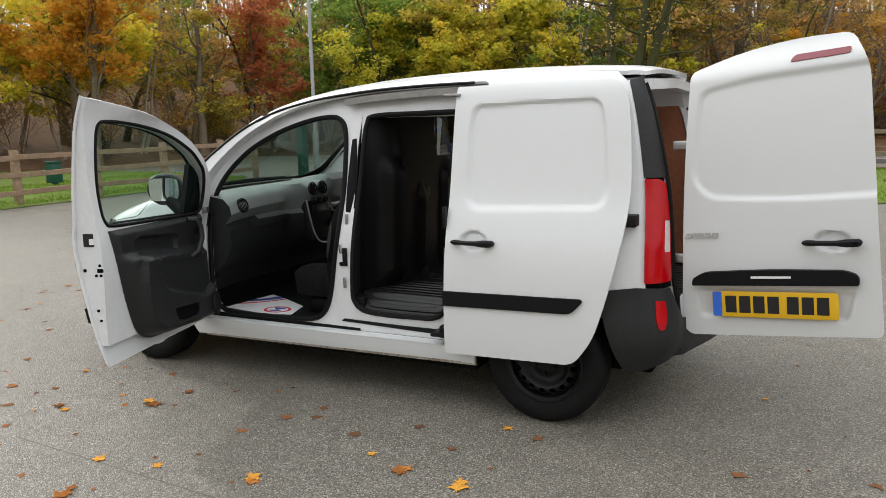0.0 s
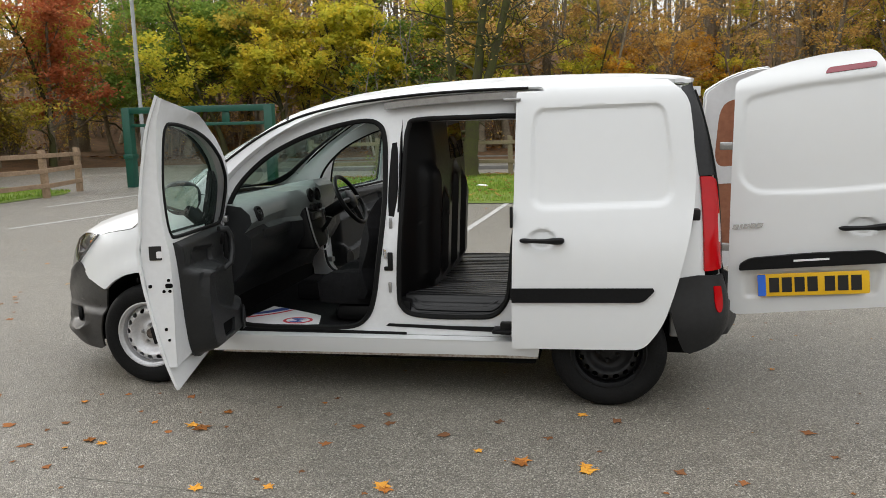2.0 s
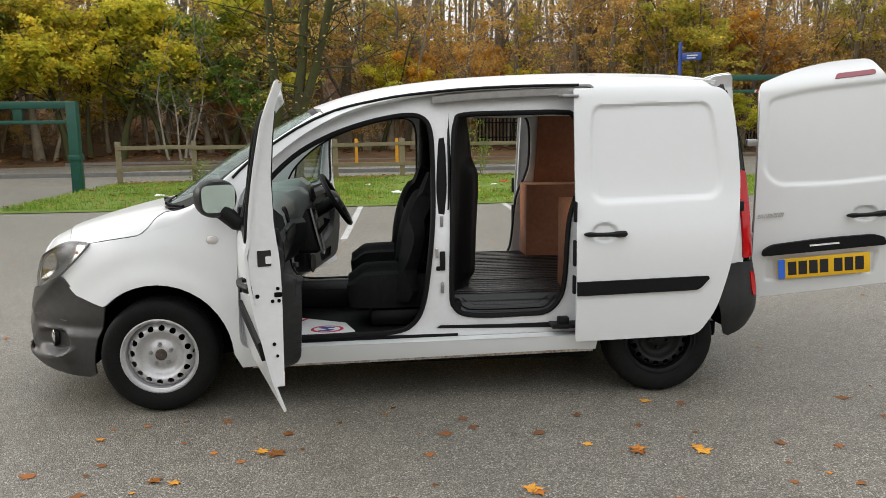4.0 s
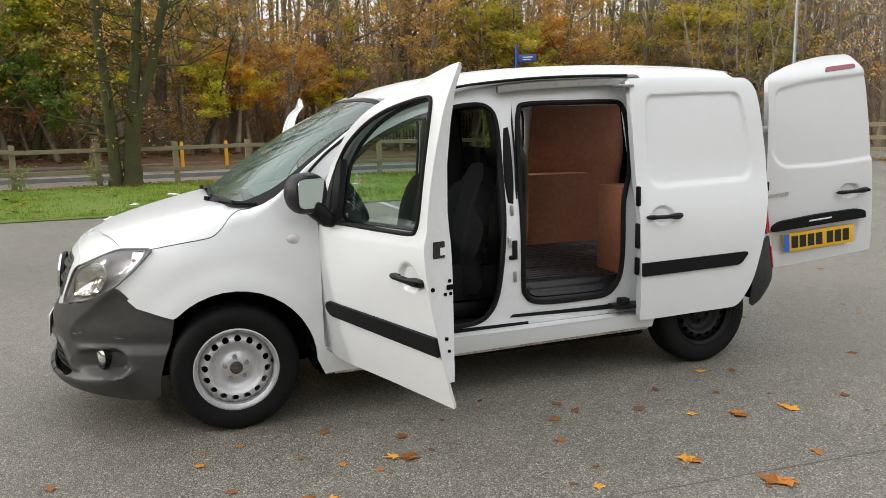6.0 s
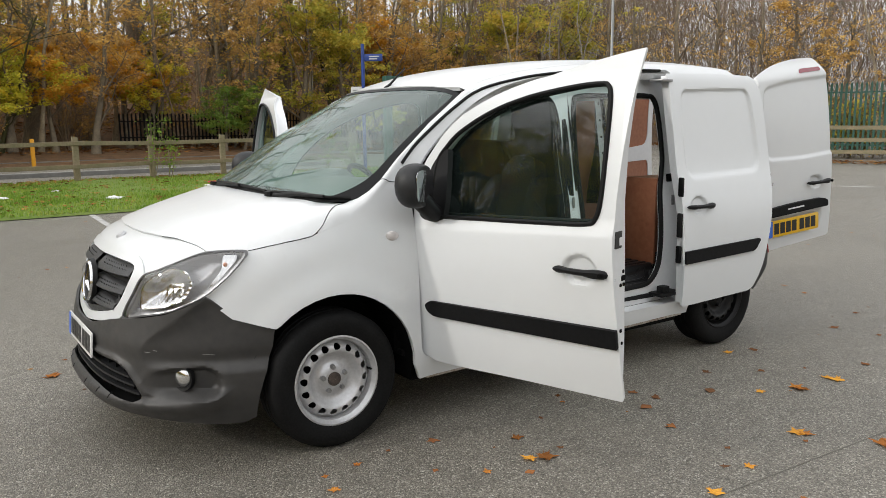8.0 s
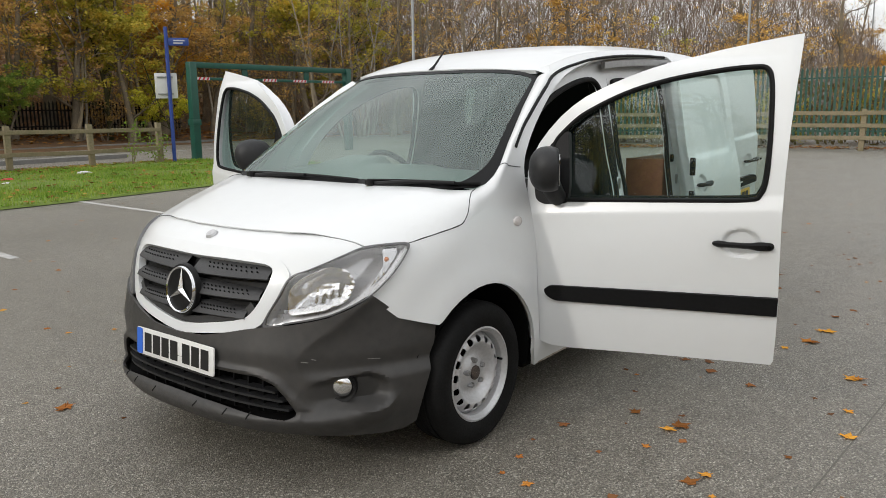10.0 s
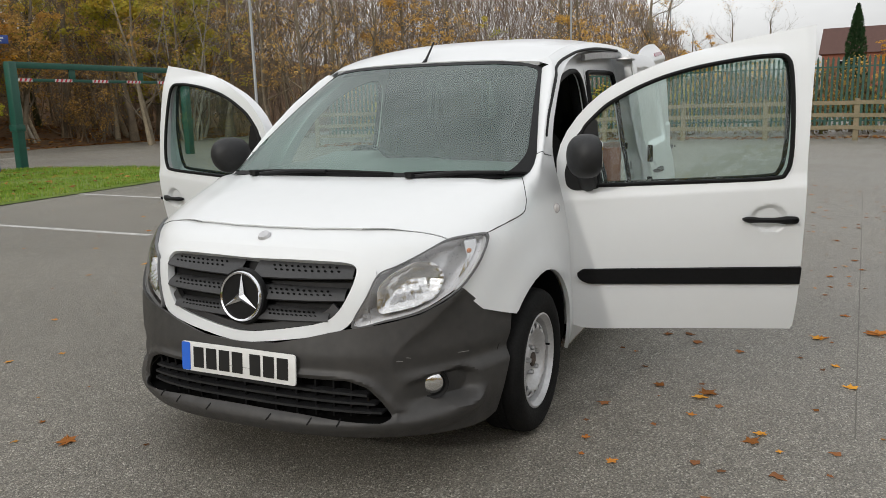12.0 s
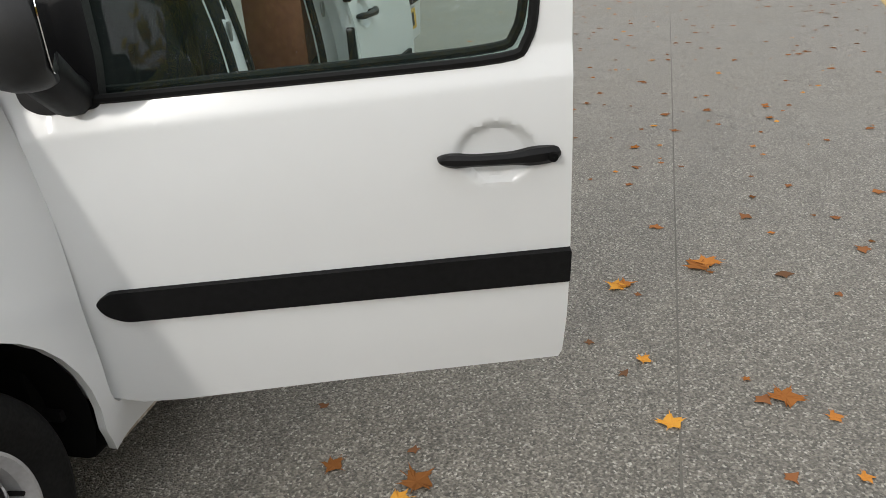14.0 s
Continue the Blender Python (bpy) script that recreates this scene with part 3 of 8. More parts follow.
def rail_fence(name, pts, h, rails, mat, label, w=0.12, rail_h=0.1, rail_t=0.045):
    """Square posts at the points and rails from post to post."""
    root = tagged(empty(name, (*pts[0], 0)), label, "fence")
    rnd = random.Random(len(pts))
    o = Vector((*pts[0], 0))
    proto = None
    for i, p in enumerate(pts):
        d = Vector((*(pts[min(i + 1, len(pts) - 1)]), 0)) - Vector((*(pts[max(i - 1, 0)]), 0))
        ang = math.atan2(d.y, d.x)
        if proto is None:
            proto = part("post", post_mesh(h, w, mat), mat, root)
            ob = proto
        else:
            ob = new("post", proto.data)
            ob.parent = root
        ob.location = Vector((*p, 0)) - o
        ob.rotation_euler = (rnd.uniform(-0.02, 0.02), rnd.uniform(-0.02, 0.02), ang)
    for p, q in zip(pts, pts[1:]):
        a, b = Vector((*p, 0)) - o, Vector((*q, 0)) - o
        d = b - a
        side = Vector((-d.y, d.x, 0)).normalized() * (w / 2 + rail_t / 2 - 0.015)
        for z in rails:
            bm = bmesh.new()
            z0, z1 = z + rnd.uniform(-0.02, 0.02), z + rnd.uniform(-0.02, 0.02)
            box(bm, (-0.02, -rail_t / 2, -rail_h / 2), (d.length + 0.02, rail_t / 2, rail_h / 2), 0.006, 1)
            ob = part("rail", bm, mat, root)
            ob.location = a - side + Vector((0, 0, z0))
            ob.rotation_euler = (0, -math.atan2(z1 - z0, d.length), math.atan2(d.y, d.x))
    return root


rail_fence("rail_fence", [(-6.55, 15.3), (-4.8, 15.7), (-3.0, 16.0), (-1.2, 16.3), (0.6, 16.55), (2.4, 16.7), (4.2, 16.6), (6.1, 16.4), (7.9, 16.2)], 1.12, (0.42, 0.95), TIMBER,
           "weathered green-brown timber post and rail fence", 0.13, 0.1)
rail_fence("rail_fence", [(-11.45, 1.6), (-11.5, 3.45), (-11.55, 5.3), (-11.5, 7.1), (-11.4, 8.9), (-11.2, 10.6), (-11.6, 12.3)], 1.1, (0.28, 0.62, 0.95), TIMBER_DARK,
           "brown timber fence with square posts and three rails", 0.13, 0.1)
rail_fence("rail_fence", [(19.0, 14.0), (20.0, 11.8), (20.8, 9.4), (21.4, 6.9), (21.9, 4.4), (22.2, 1.9), (22.2, -0.6), (22.0, -3.1), (21.6, -5.6), (21.2, -8.1)], 1.25, (0.38, 0.75, 1.12), TIMBER,
           "pale weathered timber fence with three rails", 0.15, 0.12)


def palisade(pts, h, mat, label, gap=0.15, name="palisade_fence"):
    root = tagged(empty(name, (*pts[0], 0)), label, "fence")
    o = Vector((*pts[0], 0))
    w = 0.036
    prof = slab([(-w, 0.25), (w, 0.25), (w, h - 0.09), (0, h), (-w, h - 0.09)], -0.004, 0.004)
    bmesh.ops.rotate(prof, cent=(0, 0, 0), matrix=Matrix.Rotation(radians(90), 3, "X"), verts=prof.verts[:])
    proto = part("pale", prof, mat, root, smooth=False)
    first = True
    for p, q in zip(pts, pts[1:]):
        a, b = Vector((*p, 0)) - o, Vector((*q, 0)) - o
        d = b - a
        ang = math.atan2(d.y, d.x)
        n = int(d.length / gap)
        for i in range(n):
            ob = proto if first else new("pale", proto.data)
            first = False
            ob.parent = root
            base = a + d * (i / n)
            ob.location = base + Vector((0, 0, bank(base.x + o.x, base.y + o.y) + 0.02))
            ob.rotation_euler = (0, 0, ang)
        for z in (0.5, h - 0.35):
            bm = bmesh.new()
            box(bm, (0, 0.008, z - 0.025), (d.length, 0.05, z + 0.025), 0.003, 1)
            ob = part("rail", bm, mat, root)
            za = bank(a.x + o.x, a.y + o.y) + 0.02
            zb = bank(b.x + o.x, b.y + o.y) + 0.02
            ob.location = a + Vector((0, 0, za))
            ob.rotation_euler = (0, -math.atan2(zb - za, d.length), ang)
    return root


palisade([(21.5, 15.0), (23.6, 10.0), (24.8, 4.0), (25.0, -2.0), (24.2, -8.5)], 2.6, PALISADE, "dark green steel palisade fence with pointed pales")
palisade([(4.5, 29.55), (10, 29.9), (18, 30.4)], 1.5, DARK, "dark railings along the foot of the wooded bank", 0.16, "railings")


def height_barrier(loc, ang, span, h, legs, label):
    root = tagged(empty("height_barrier", (*loc, 0)), label, "barrier")
    root.rotation_euler = (0, 0, ang)
    for i, x in enumerate((0, span)):
        boxed("post", (x - 0.11, -0.11, -0.1), (x + 0.11, 0.11, h), GREEN, root, 0.012)
        boxed("collar", (x - 0.135, -0.135, h * 0.36), (x + 0.135, 0.135, h * 0.42), GREEN, root, 0.008)
    boxed("top_beam", (-0.1, -0.07, h - 0.16), (span + 0.1, 0.07, h), GREEN, root, 0.01)
    boxed("lower_bar", (0.1, -0.03, h - 0.5), (span - 0.1, 0.03, h - 0.42), GREEN, root, 0.006)
    k = int(span / 0.62)
    for i in range(k):
        x = 0.3 + i * (span - 0.6) / max(1, k - 1)
        if i % 2 == 0:
            stripe = boxed("reflective_strip", (x - 0.28, -0.036, h - 0.5), (x + 0.28, -0.031, h - 0.42), SIGN_BACK, root, 0.0, "red and white striped reflective tape")
            for j in range(4):
                bm = slab([(x - 0.25 + j * 0.14, h - 0.498), (x - 0.19 + j * 0.14, h - 0.498), (x - 0.15 + j * 0.14, h - 0.422), (x - 0.21 + j * 0.14, h - 0.422)], 0.0, 0.002)
                bmesh.ops.transform(bm, matrix=pose(0, -0.0365, 0, 90), verts=bm.verts[:])
                part("stripe", bm, PRINT_RED, stripe)
    for x in (span * 0.3, span * 0.7):
        boxed("hanger", (x - 0.1, -0.02, h - 0.44), (x + 0.1, 0.02, h - 0.14), GREEN, root, 0.005)
    if legs:
        for z in (0.35, 0.75):
            boxed("gate_bar", (-legs, -0.03, z), (-0.1, 0.03, z + 0.07), GREEN, root, 0.006)
    return root


height_barrier((-6.9, 13.45), radians(180), 3.95, 2.06, 0.0, "dark green steel height barrier over the car park entrance")
height_barrier((9.5, 16.9), radians(0), 6.2, 2.78, 0.0, "dark green steel height barrier with red and white tape")


def lamp_post(loc, h, label):
    root = tagged(empty("street_lamp", (*loc, bank(*loc))), label, "street lamp")
    bm = bmesh.new()
    tube(bm, [(0, 0, -0.2), (0, 0, 1.2), (0, 0, 1.25), (0, 0, h)], [0.085, 0.085, 0.055, 0.045], 12)
    part("pole", bm, GALV, root)
    bm = bmesh.new()
    tube(bm, [(0, 0, h - 0.05), (0.3, -0.25, h + 0.15), (0.7, -0.6, h + 0.18)], 0.03, 8)
    part("arm", bm, GALV, root)
    boxed("lantern", (0.6, -0.85, h + 0.1), (0.85, -0.45, h + 0.24), GALV, root, 0.03)
    return root


for loc, h in (((-11.0, 14.3), 8.0), ((18.3, 16.05), 8.0), ((34, 9.0), 8.5), ((60, 8.4), 9.0)):
    lamp_post(loc, h, "tall grey galvanised street lamp")


def finger_post(loc):
    root = tagged(empty("finger_post", (*loc, 0)), "blue finger post with a sign arm and a white notice", "sign post")
    bm = bmesh.new()
    tube(bm, [(0, 0, -0.2), (0, 0, 3.58)], 0.05, 14)
    part("pole", bm, BLUE_PAINT, root)
    arm = boxed("sign_arm", (0.05, -0.02, 3.10), (0.56, 0.02, 3.30), BLUE_PAINT, root, 0.006)
    for z in (3.215, 3.15):
        boxed("text_bar", (0.18, -0.024, z), (0.46 - (z < 3.19) * 0.05, -0.0205, z + 0.03), SIGN_BACK, arm, 0.0)
    boxed("notice", (-0.36, 0.05, 1.74), (0.2, 0.065, 2.4), SIGN_BACK, root, 0.003)
    for z in (1.84, 2.28):
        boxed("bracket", (-0.30, 0.02, z), (0.10, 0.049, z + 0.035), GALV, root, 0.003)
    return root


finger_post((8.15, 15.95)).rotation_euler = (0, 0, radians(-35))
for loc in ((-0.81, 25.0), (0.73, 25.0)):
    bm = bmesh.new()
    box(bm, (-0.06, -0.06, -0.2), (0.06, 0.06, 0.95), 0.01)
    tagged(finish("marker_post", bm, YELLOW_POST), "short yellow marker post beside the road", "post").location = (*loc, 0)


def house(loc, ang, w, d, h, label):
    root = tagged(empty("house", (*loc, -0.02)), label, "house")
    root.rotation_euler = (0, 0, ang)
    boxed("wall", (-w / 2, -d / 2, 0), (w / 2, d / 2, h), BRICK, root, 0.0)
    bm = bmesh.new()
    vs = [bm.verts.new(p) for p in ((-w / 2 - 0.3, -d / 2 - 0.3, h), (w / 2 + 0.3, -d / 2 - 0.3, h), (w / 2 + 0.3, d / 2 + 0.3, h), (-w / 2 - 0.3, d / 2 + 0.3, h), (-w / 2 - 0.3, 0, h + d * 0.38), (w / 2 + 0.3, 0, h + d * 0.38))]
    for f in ((0, 1, 5, 4), (2, 3, 4, 5), (1, 2, 5), (3, 0, 4), (3, 2, 1, 0)):
        bm.faces.new([vs[i] for i in f])
    part("roof", bm, ROOF_TILE, root, smooth=False)
    for x in (-w * 0.28, w * 0.28):
        for z in (0.9, 3.4):
            win = boxed("window", (x - 0.6, -d / 2 - 0.03, z), (x + 0.6, -d / 2 + 0.02, z + 1.2), SIGN_BACK, root, 0.01)
            boxed("pane", (x - 0.52, -d / 2 - 0.036, z + 0.08), (x + 0.52, -d / 2 - 0.031, z + 1.12), DARK, win, 0.0)
    return root


house((84, -7.4), radians(-95), 9, 7, 5.2, "distant red brick house with a dark tiled roof")
house((80, -19), radians(-90), 9, 7, 5.2, "distant red brick house with a dark tiled roof")


# ---- trees ----
def tree_data(seed, height, r0, spread, depth, leaves, leaf_size, lean=0.1, first=0.25, twigs=1.0, multi=1):
    """Vertices and faces of the wood and of the leaves of one tree."""
    rnd = random.Random(seed)
    wv, wf, lv, lf = [], [], [], []
    tips = []

    def limb(p, d, length, r, level):
        n = 6 if level == 0 else 4 if level == 1 else 3
        segs = 7 if level == 0 else 4 if level == 1 else 2 if level == 2 else 1
        pts, rad = [p.copy()], [r]
        q, e = p.copy(), d.copy()
        for i in range(segs):
            wob = 0.10 if level == 0 else 0.28
            e = (e + Vector((rnd.gauss(0, wob), rnd.gauss(0, wob), rnd.gauss(0, wob * 0.6) + (0.05 if level else 0.03)))).normalized()
            q = q + e * length / segs
            pts.append(q.copy())
            rad.append(r * (1 - (i + 1) / segs * (0.72 if level == 0 else 0.8)))
        base = len(wv)
        for i, c in enumerate(pts):
            t = (pts[min(i + 1, segs)] - pts[max(i - 1, 0)]).normalized()
            x = t.cross(Vector((0.3, 0.9, 0.2)))
            x.normalize()
            y = t.cross(x)
            flare = 1 + 0.7 * math.exp(-i * 1.6) if level == 0 else 1
            for j in range(n):
                a = 2 * math.pi * j / n
                wv.append(tuple(c + (x * math.cos(a) + y * math.sin(a)) * rad[i] * flare))
        for i in range(segs):
            for j in range(n):
                a, b = base + i * n + j, base + i * n + (j + 1) % n
                wf.append((a, b, b + n, a + n))
        if level >= depth - 1:
            tips.extend(pts[1:])
        if level < depth:
            count = {0: int(9 * twigs) + 3, 1: int(5 * twigs) + 1, 2: int(3 * twigs)}.get(level, 2)
            for k in range(count):
                f = first + (1 - first) * (k + rnd.random()) / count if level == 0 else 0.25 + 0.75 * (k + rnd.random()) / count
                i = min(segs - 1, int(f * segs))
                at = pts[i].lerp(pts[i + 1], f * segs - i)
                a = rnd.uniform(0, 6.28)
                side = Vector((math.cos(a), math.sin(a), rnd.uniform(0.1, 0.9)))
                nd = (e * 0.35 + side * (0.9 if level == 0 else 0.75)).normalized()
                ln = length * (spread * (1.1 - 0.6 * f) if level == 0 else rnd.uniform(0.4, 0.65))
                limb(at, nd, ln * rnd.uniform(0.7, 1.2), max(0.004, rad[i] * (0.42 if level == 0 else 0.5)), level + 1)

    for k in range(multi):
        a = rnd.uniform(0, 6.28)
        ln = lean if multi == 1 else 0.28
        limb(Vector((0.12 * k * math.cos(a), 0.12 * k * math.sin(a), -0.25)), Vector((ln * math.cos(a), ln * math.sin(a), 1)).normalized(), height * rnd.uniform(0.85, 1), r0 * (1 if k == 0 else 0.75), 0)
    tips = [p for p in tips if p.z < 6.6 or rnd.random() < 0.06]
    # leaves hang in sprays about some of the twigs, with gaps between
    sprays = [(rnd.choice(tips), rnd.uniform(0.10, 0.30)) for k in range(max(12, leaves // 34))]
    for k in range(leaves):
        p, w = rnd.choice(sprays)
        c = p + Vector((rnd.gauss(0, w), rnd.gauss(0, w), rnd.gauss(0, w * 0.55)))
        s = leaf_size * rnd.uniform(0.6, 1.4)
        n = Vector((rnd.gauss(0, 0.75), rnd.gauss(0, 0.75), 1)).normalized()
        u = n.cross(Vector((rnd.gauss(0, 1), rnd.gauss(0, 1), rnd.gauss(0, 1)))).normalized()
        v = n.cross(u)
        b = len(lv)
        lv += [tuple(c - u * s), tuple(c - v * s * 0.6 + u * s * 0.1), tuple(c + u * s), tuple(c + v * s * 0.6 + u * s * 0.1)]
        lf.append((b, b + 1, b + 2, b + 3))
    return wv, wf, lv, lf


def make_tree(name, label, category, bark, leaf, **k):
    wv, wf, lv, lf = tree_data(**k)
    root = tagged(empty(name), label, category)
    raw("trunk", wv, wf, bark, root, smooth=True)
    if lf:
        raw("crown", lv, lf, leaf, root)
    return root


KINDS = {
    "olive": make_tree("tree", "broadleaved tree with thinning olive and yellow autumn leaves", "tree", BARK, LEAF_OLIVE, seed=1, height=11, r0=0.17, spread=0.34, depth=3, leaves=6800, leaf_size=0.085, first=0.12),
    "olive_b": make_tree("tree", "slender tree with sparse yellow-green autumn leaves", "tree", BARK_MOSS, LEAF_OLIVE, seed=2, height=10, r0=0.12, spread=0.30, depth=3, leaves=4800, leaf_size=0.08, first=0.1),
    "green": make_tree("tree", "dense dark green tree", "tree", BARK, LEAF_GREEN, seed=3, height=9.5, r0=0.15, spread=0.36, depth=3, leaves=10000, leaf_size=0.085, first=0.06),
    "gold": make_tree("tree", "tree with bright golden orange autumn leaves", "tree", BARK, LEAF_GOLD, seed=4, height=9.5, r0=0.16, spread=0.38, depth=3, leaves=9000, leaf_size=0.09, first=0.15),
    "yellow": make_tree("tree", "spreading tree with pale yellow-green autumn leaves", "tree", BARK_MOSS, LEAF_YELLOW, seed=24, height=9.5, r0=0.13, spread=0.40, depth=3, leaves=9500, leaf_size=0.09, first=0.14),
    "red": make_tree("tree", "small tree with russet red autumn leaves", "tree", BARK, LEAF_RED, seed=5, height=7.5, r0=0.11, spread=0.34, depth=3, leaves=6500, leaf_size=0.08, first=0.12),
    "brown": make_tree("tree", "tree with a few withered brown leaves", "tree", BARK, LEAF_BROWN, seed=6, height=10, r0=0.15, spread=0.34, depth=3, leaves=3600, leaf_size=0.07, first=0.12, twigs=1.25),
    "bare": make_tree("tree", "bare tree with fine leafless branches", "tree", BARK, LEAF_BROWN, seed=7, height=10, r0=0.16, spread=0.36, depth=3, leaves=900, leaf_size=0.05, first=0.16, twigs=1.3),
    "pale": make_tree("tree", "pale many-stemmed birch with thin bare stems", "tree", BARK_PALE, LEAF_OLIVE, seed=11, height=6.5, r0=0.055, spread=0.3, depth=2, leaves=600, leaf_size=0.06, first=0.2, multi=6),
    "trunk": make_tree("tree", "tall woodland tree with a straight dark trunk", "tree", BARK, LEAF_OLIVE, seed=13, height=14, r0=0.2, spread=0.22, depth=3, leaves=3000, leaf_size=0.06, first=0.4),
    "stem": make_tree("tree", "thin straight woodland stem with few twigs", "tree", BARK_STEM, LEAF_BROWN, seed=41, height=11, r0=0.095, spread=0.16, depth=2, leaves=420, leaf_size=0.06, first=0.3, twigs=1.2),
    "stem_b": make_tree("tree", "thin leaning grey woodland stem", "tree", BARK_PALE, LEAF_OLIVE, seed=43, height=10, r0=0.065, spread=0.18, depth=2, leaves=700, leaf_size=0.06, first=0.25, twigs=1.2, lean=0.2),
    "twiggy": make_tree("bush", "tangle of thin bare brown twigs", "bush", TWIG, LEAF_BROWN, seed=45, height=4.2, r0=0.03, spread=0.42, depth=3, leaves=500, leaf_size=0.05, first=0.05, multi=4, twigs=0.8),
    "bush": make_tree("bush", "tangled brown undergrowth bush", "bush", BARK, LEAF_BROWN, seed=15, height=2.6, r0=0.03, spread=0.45, depth=2, leaves=1100, leaf_size=0.05, first=0.05, multi=5, twigs=1.0),
    "bush_g": make_tree("bush", "low olive green undergrowth bush", "bush", BARK, LEAF_OLIVE, seed=16, height=2.2, r0=0.03, spread=0.5, depth=2, leaves=2000, leaf_size=0.05, first=0.05, multi=6),
}
used = set()


def plant(kind, x, y, s=1.0, turn=0.0, group=""):
    ob = KINDS[kind]
    m = pose(x, y, bank(x, y), 0, 0, turn)
    if kind in used:
        ob = copy_thing(ob, m)
    else:
        ob.matrix_basis = m
        used.add(kind)
    ob.scale = (s, s, s)
    if group:
        ob["group"] = group
    return ob


rnd = random.Random(21)
# trees that can be told apart
for kind, x, y, s in (("yellow", -22.5, 9.0, 1.0), ("gold", -20.0, 14.0, 1.0), ("yellow", -23.5, 17.0, 1.1), ("yellow", -26, 8.0, 1.1), ("red", -21.0, 23.2, 1.05), ("green", -19.4, 26.6, 1.05), ("green", -17.4, 27.6, 0.95),
                      ("yellow", -15.2, 27.3, 0.9), ("olive", -13.6, 28.0, 0.95), ("yellow", -12.2, 27.5, 1.0), ("yellow", -10.3, 27.6, 1.05), ("yellow", -8.6, 28.4, 0.95), ("pale", -7.85, 27.7, 1.0), ("green", -7.0, 28.9, 0.85), ("red", -6.2, 29.4, 0.7), ("green", -5.2, 28.4, 0.6), ("olive", -3.9, 28.3, 0.9),
                      ("gold", 2.1, 29.4, 0.62), ("gold", 5.3, 31.5, 0.7), ("yellow", 0.2, 29.6, 0.6), ("green", 8.6, 28.9, 0.42), ("green", 9.6, 29.4, 0.36), ("yellow", 6.3, 31.0, 0.6), ("yellow", 16.2, 28.2, 0.42), ("olive", 14.6, 28.9, 0.8), ("gold", 17.8, 31.4, 0.9), ("olive", 12.5, 29.8, 0.95),
                      ("pale", 25, 25.5, 1.25), ("bare", 22.0, 25.0, 0.75), ("gold", 47, 4.2, 0.62), ("gold", 58, -7.5, 0.6), ("bare", 33, -0.4, 0.55), ("bare", 38, 2.2, 0.6),
                      ("bare", -17, 33, 1.75), ("trunk", -11.5, 31.5, 1.35), ("bare", -1.5, 31.0, 1.7), ("trunk", 1.8, 33, 1.4), ("bare", 6.5, 32.5, 1.8), ("bare", 10.5, 34, 1.8), ("bare", 16, 33, 1.7)):
    plant(kind, x, y, s, rnd.uniform(0, 360))
LEAFY = ["olive", "olive_b", "yellow", "trunk", "green", "olive", "trunk", "brown"]
MIDDLE = ["olive", "olive_b", "brown", "brown", "bare", "trunk", "trunk", "bare"]
BROWN = ["olive_b", "brown", "brown", "brown", "bare", "bare", "trunk", "trunk", "olive"]


def wood_kind(x):
    """Green and yellow to one side, thinning to brown and bare."""
    return rnd.choice(LEAFY if x < -4 else MIDDLE if x < 10 else BROWN)


for row, (gap, near) in enumerate(((2.4, 2.2), (2.8, 7.0))):
    x = -24.0 - row * 3
    while x < 31 + row * 4:
        y = 27.5 + 0.06 * x + near + rnd.uniform(-1.3, 1.3)
        far = max(0, x - 20)
        plant(wood_kind(x), x + rnd.uniform(-0.7, 0.7), y - far * 0.35, rnd.uniform(0.8, 1.2), rnd.uniform(0, 360), "woods beyond the road")
        x += gap * rnd.uniform(0.75, 1.25)
for row, near in enumerate((1.0, 5.5)):
    y = -4.0
    while y < 28:
        plant(rnd.choice(LEAFY), -24 - near + 0.25 * (y - 10) + rnd.uniform(-1, 1), y, rnd.uniform(0.8, 1.15), rnd.uniform(0, 360), "woods beyond the road")
        y += 2.5 * rnd.uniform(0.75, 1.25)
for i in range(44):
    x = rnd.uniform(-26, 32)
    plant(rnd.choice(["bush", "bush", "bush_g"]), x, 27.5 + 0.06 * x + rnd.uniform(1.2, 8) - max(0, x - 20) * 0.35, rnd.uniform(0.5, 1.1), rnd.uniform(0, 360), "undergrowth")
for i in range(14):
    y = rnd.uniform(0, 27)
    plant(rnd.choice(["bush", "bush_g"]), -24.6 - rnd.uniform(0, 5) + 0.25 * (y - 10), y, rnd.uniform(0.7, 1.3), rnd.uniform(0, 360), "undergrowth")
for i in range(90):
    x = rnd.uniform(-24, 30)
    plant(rnd.choice(["stem", "stem", "stem_b"]), x, 27.5 + 0.06 * x + rnd.uniform(1.0, 13) - max(0, x - 20) * 0.35, rnd.uniform(0.75, 1.25), rnd.uniform(0, 360), "woods beyond the road")
for i in range(30):
    x = rnd.uniform(-22, 30)
    plant("twiggy", x, 27.5 + 0.06 * x + rnd.uniform(1.5, 9) - max(0, x - 20) * 0.35, rnd.uniform(0.8, 1.5), rnd.uniform(0, 360), "undergrowth")
for i in range(24):
    y = rnd.uniform(0, 27)
    plant(rnd.choice(["stem", "stem_b", "twiggy"]), -24.4 - rnd.uniform(0, 6) + 0.25 * (y - 10), y, rnd.uniform(0.8, 1.2), rnd.uniform(0, 360), "woods beyond the road")


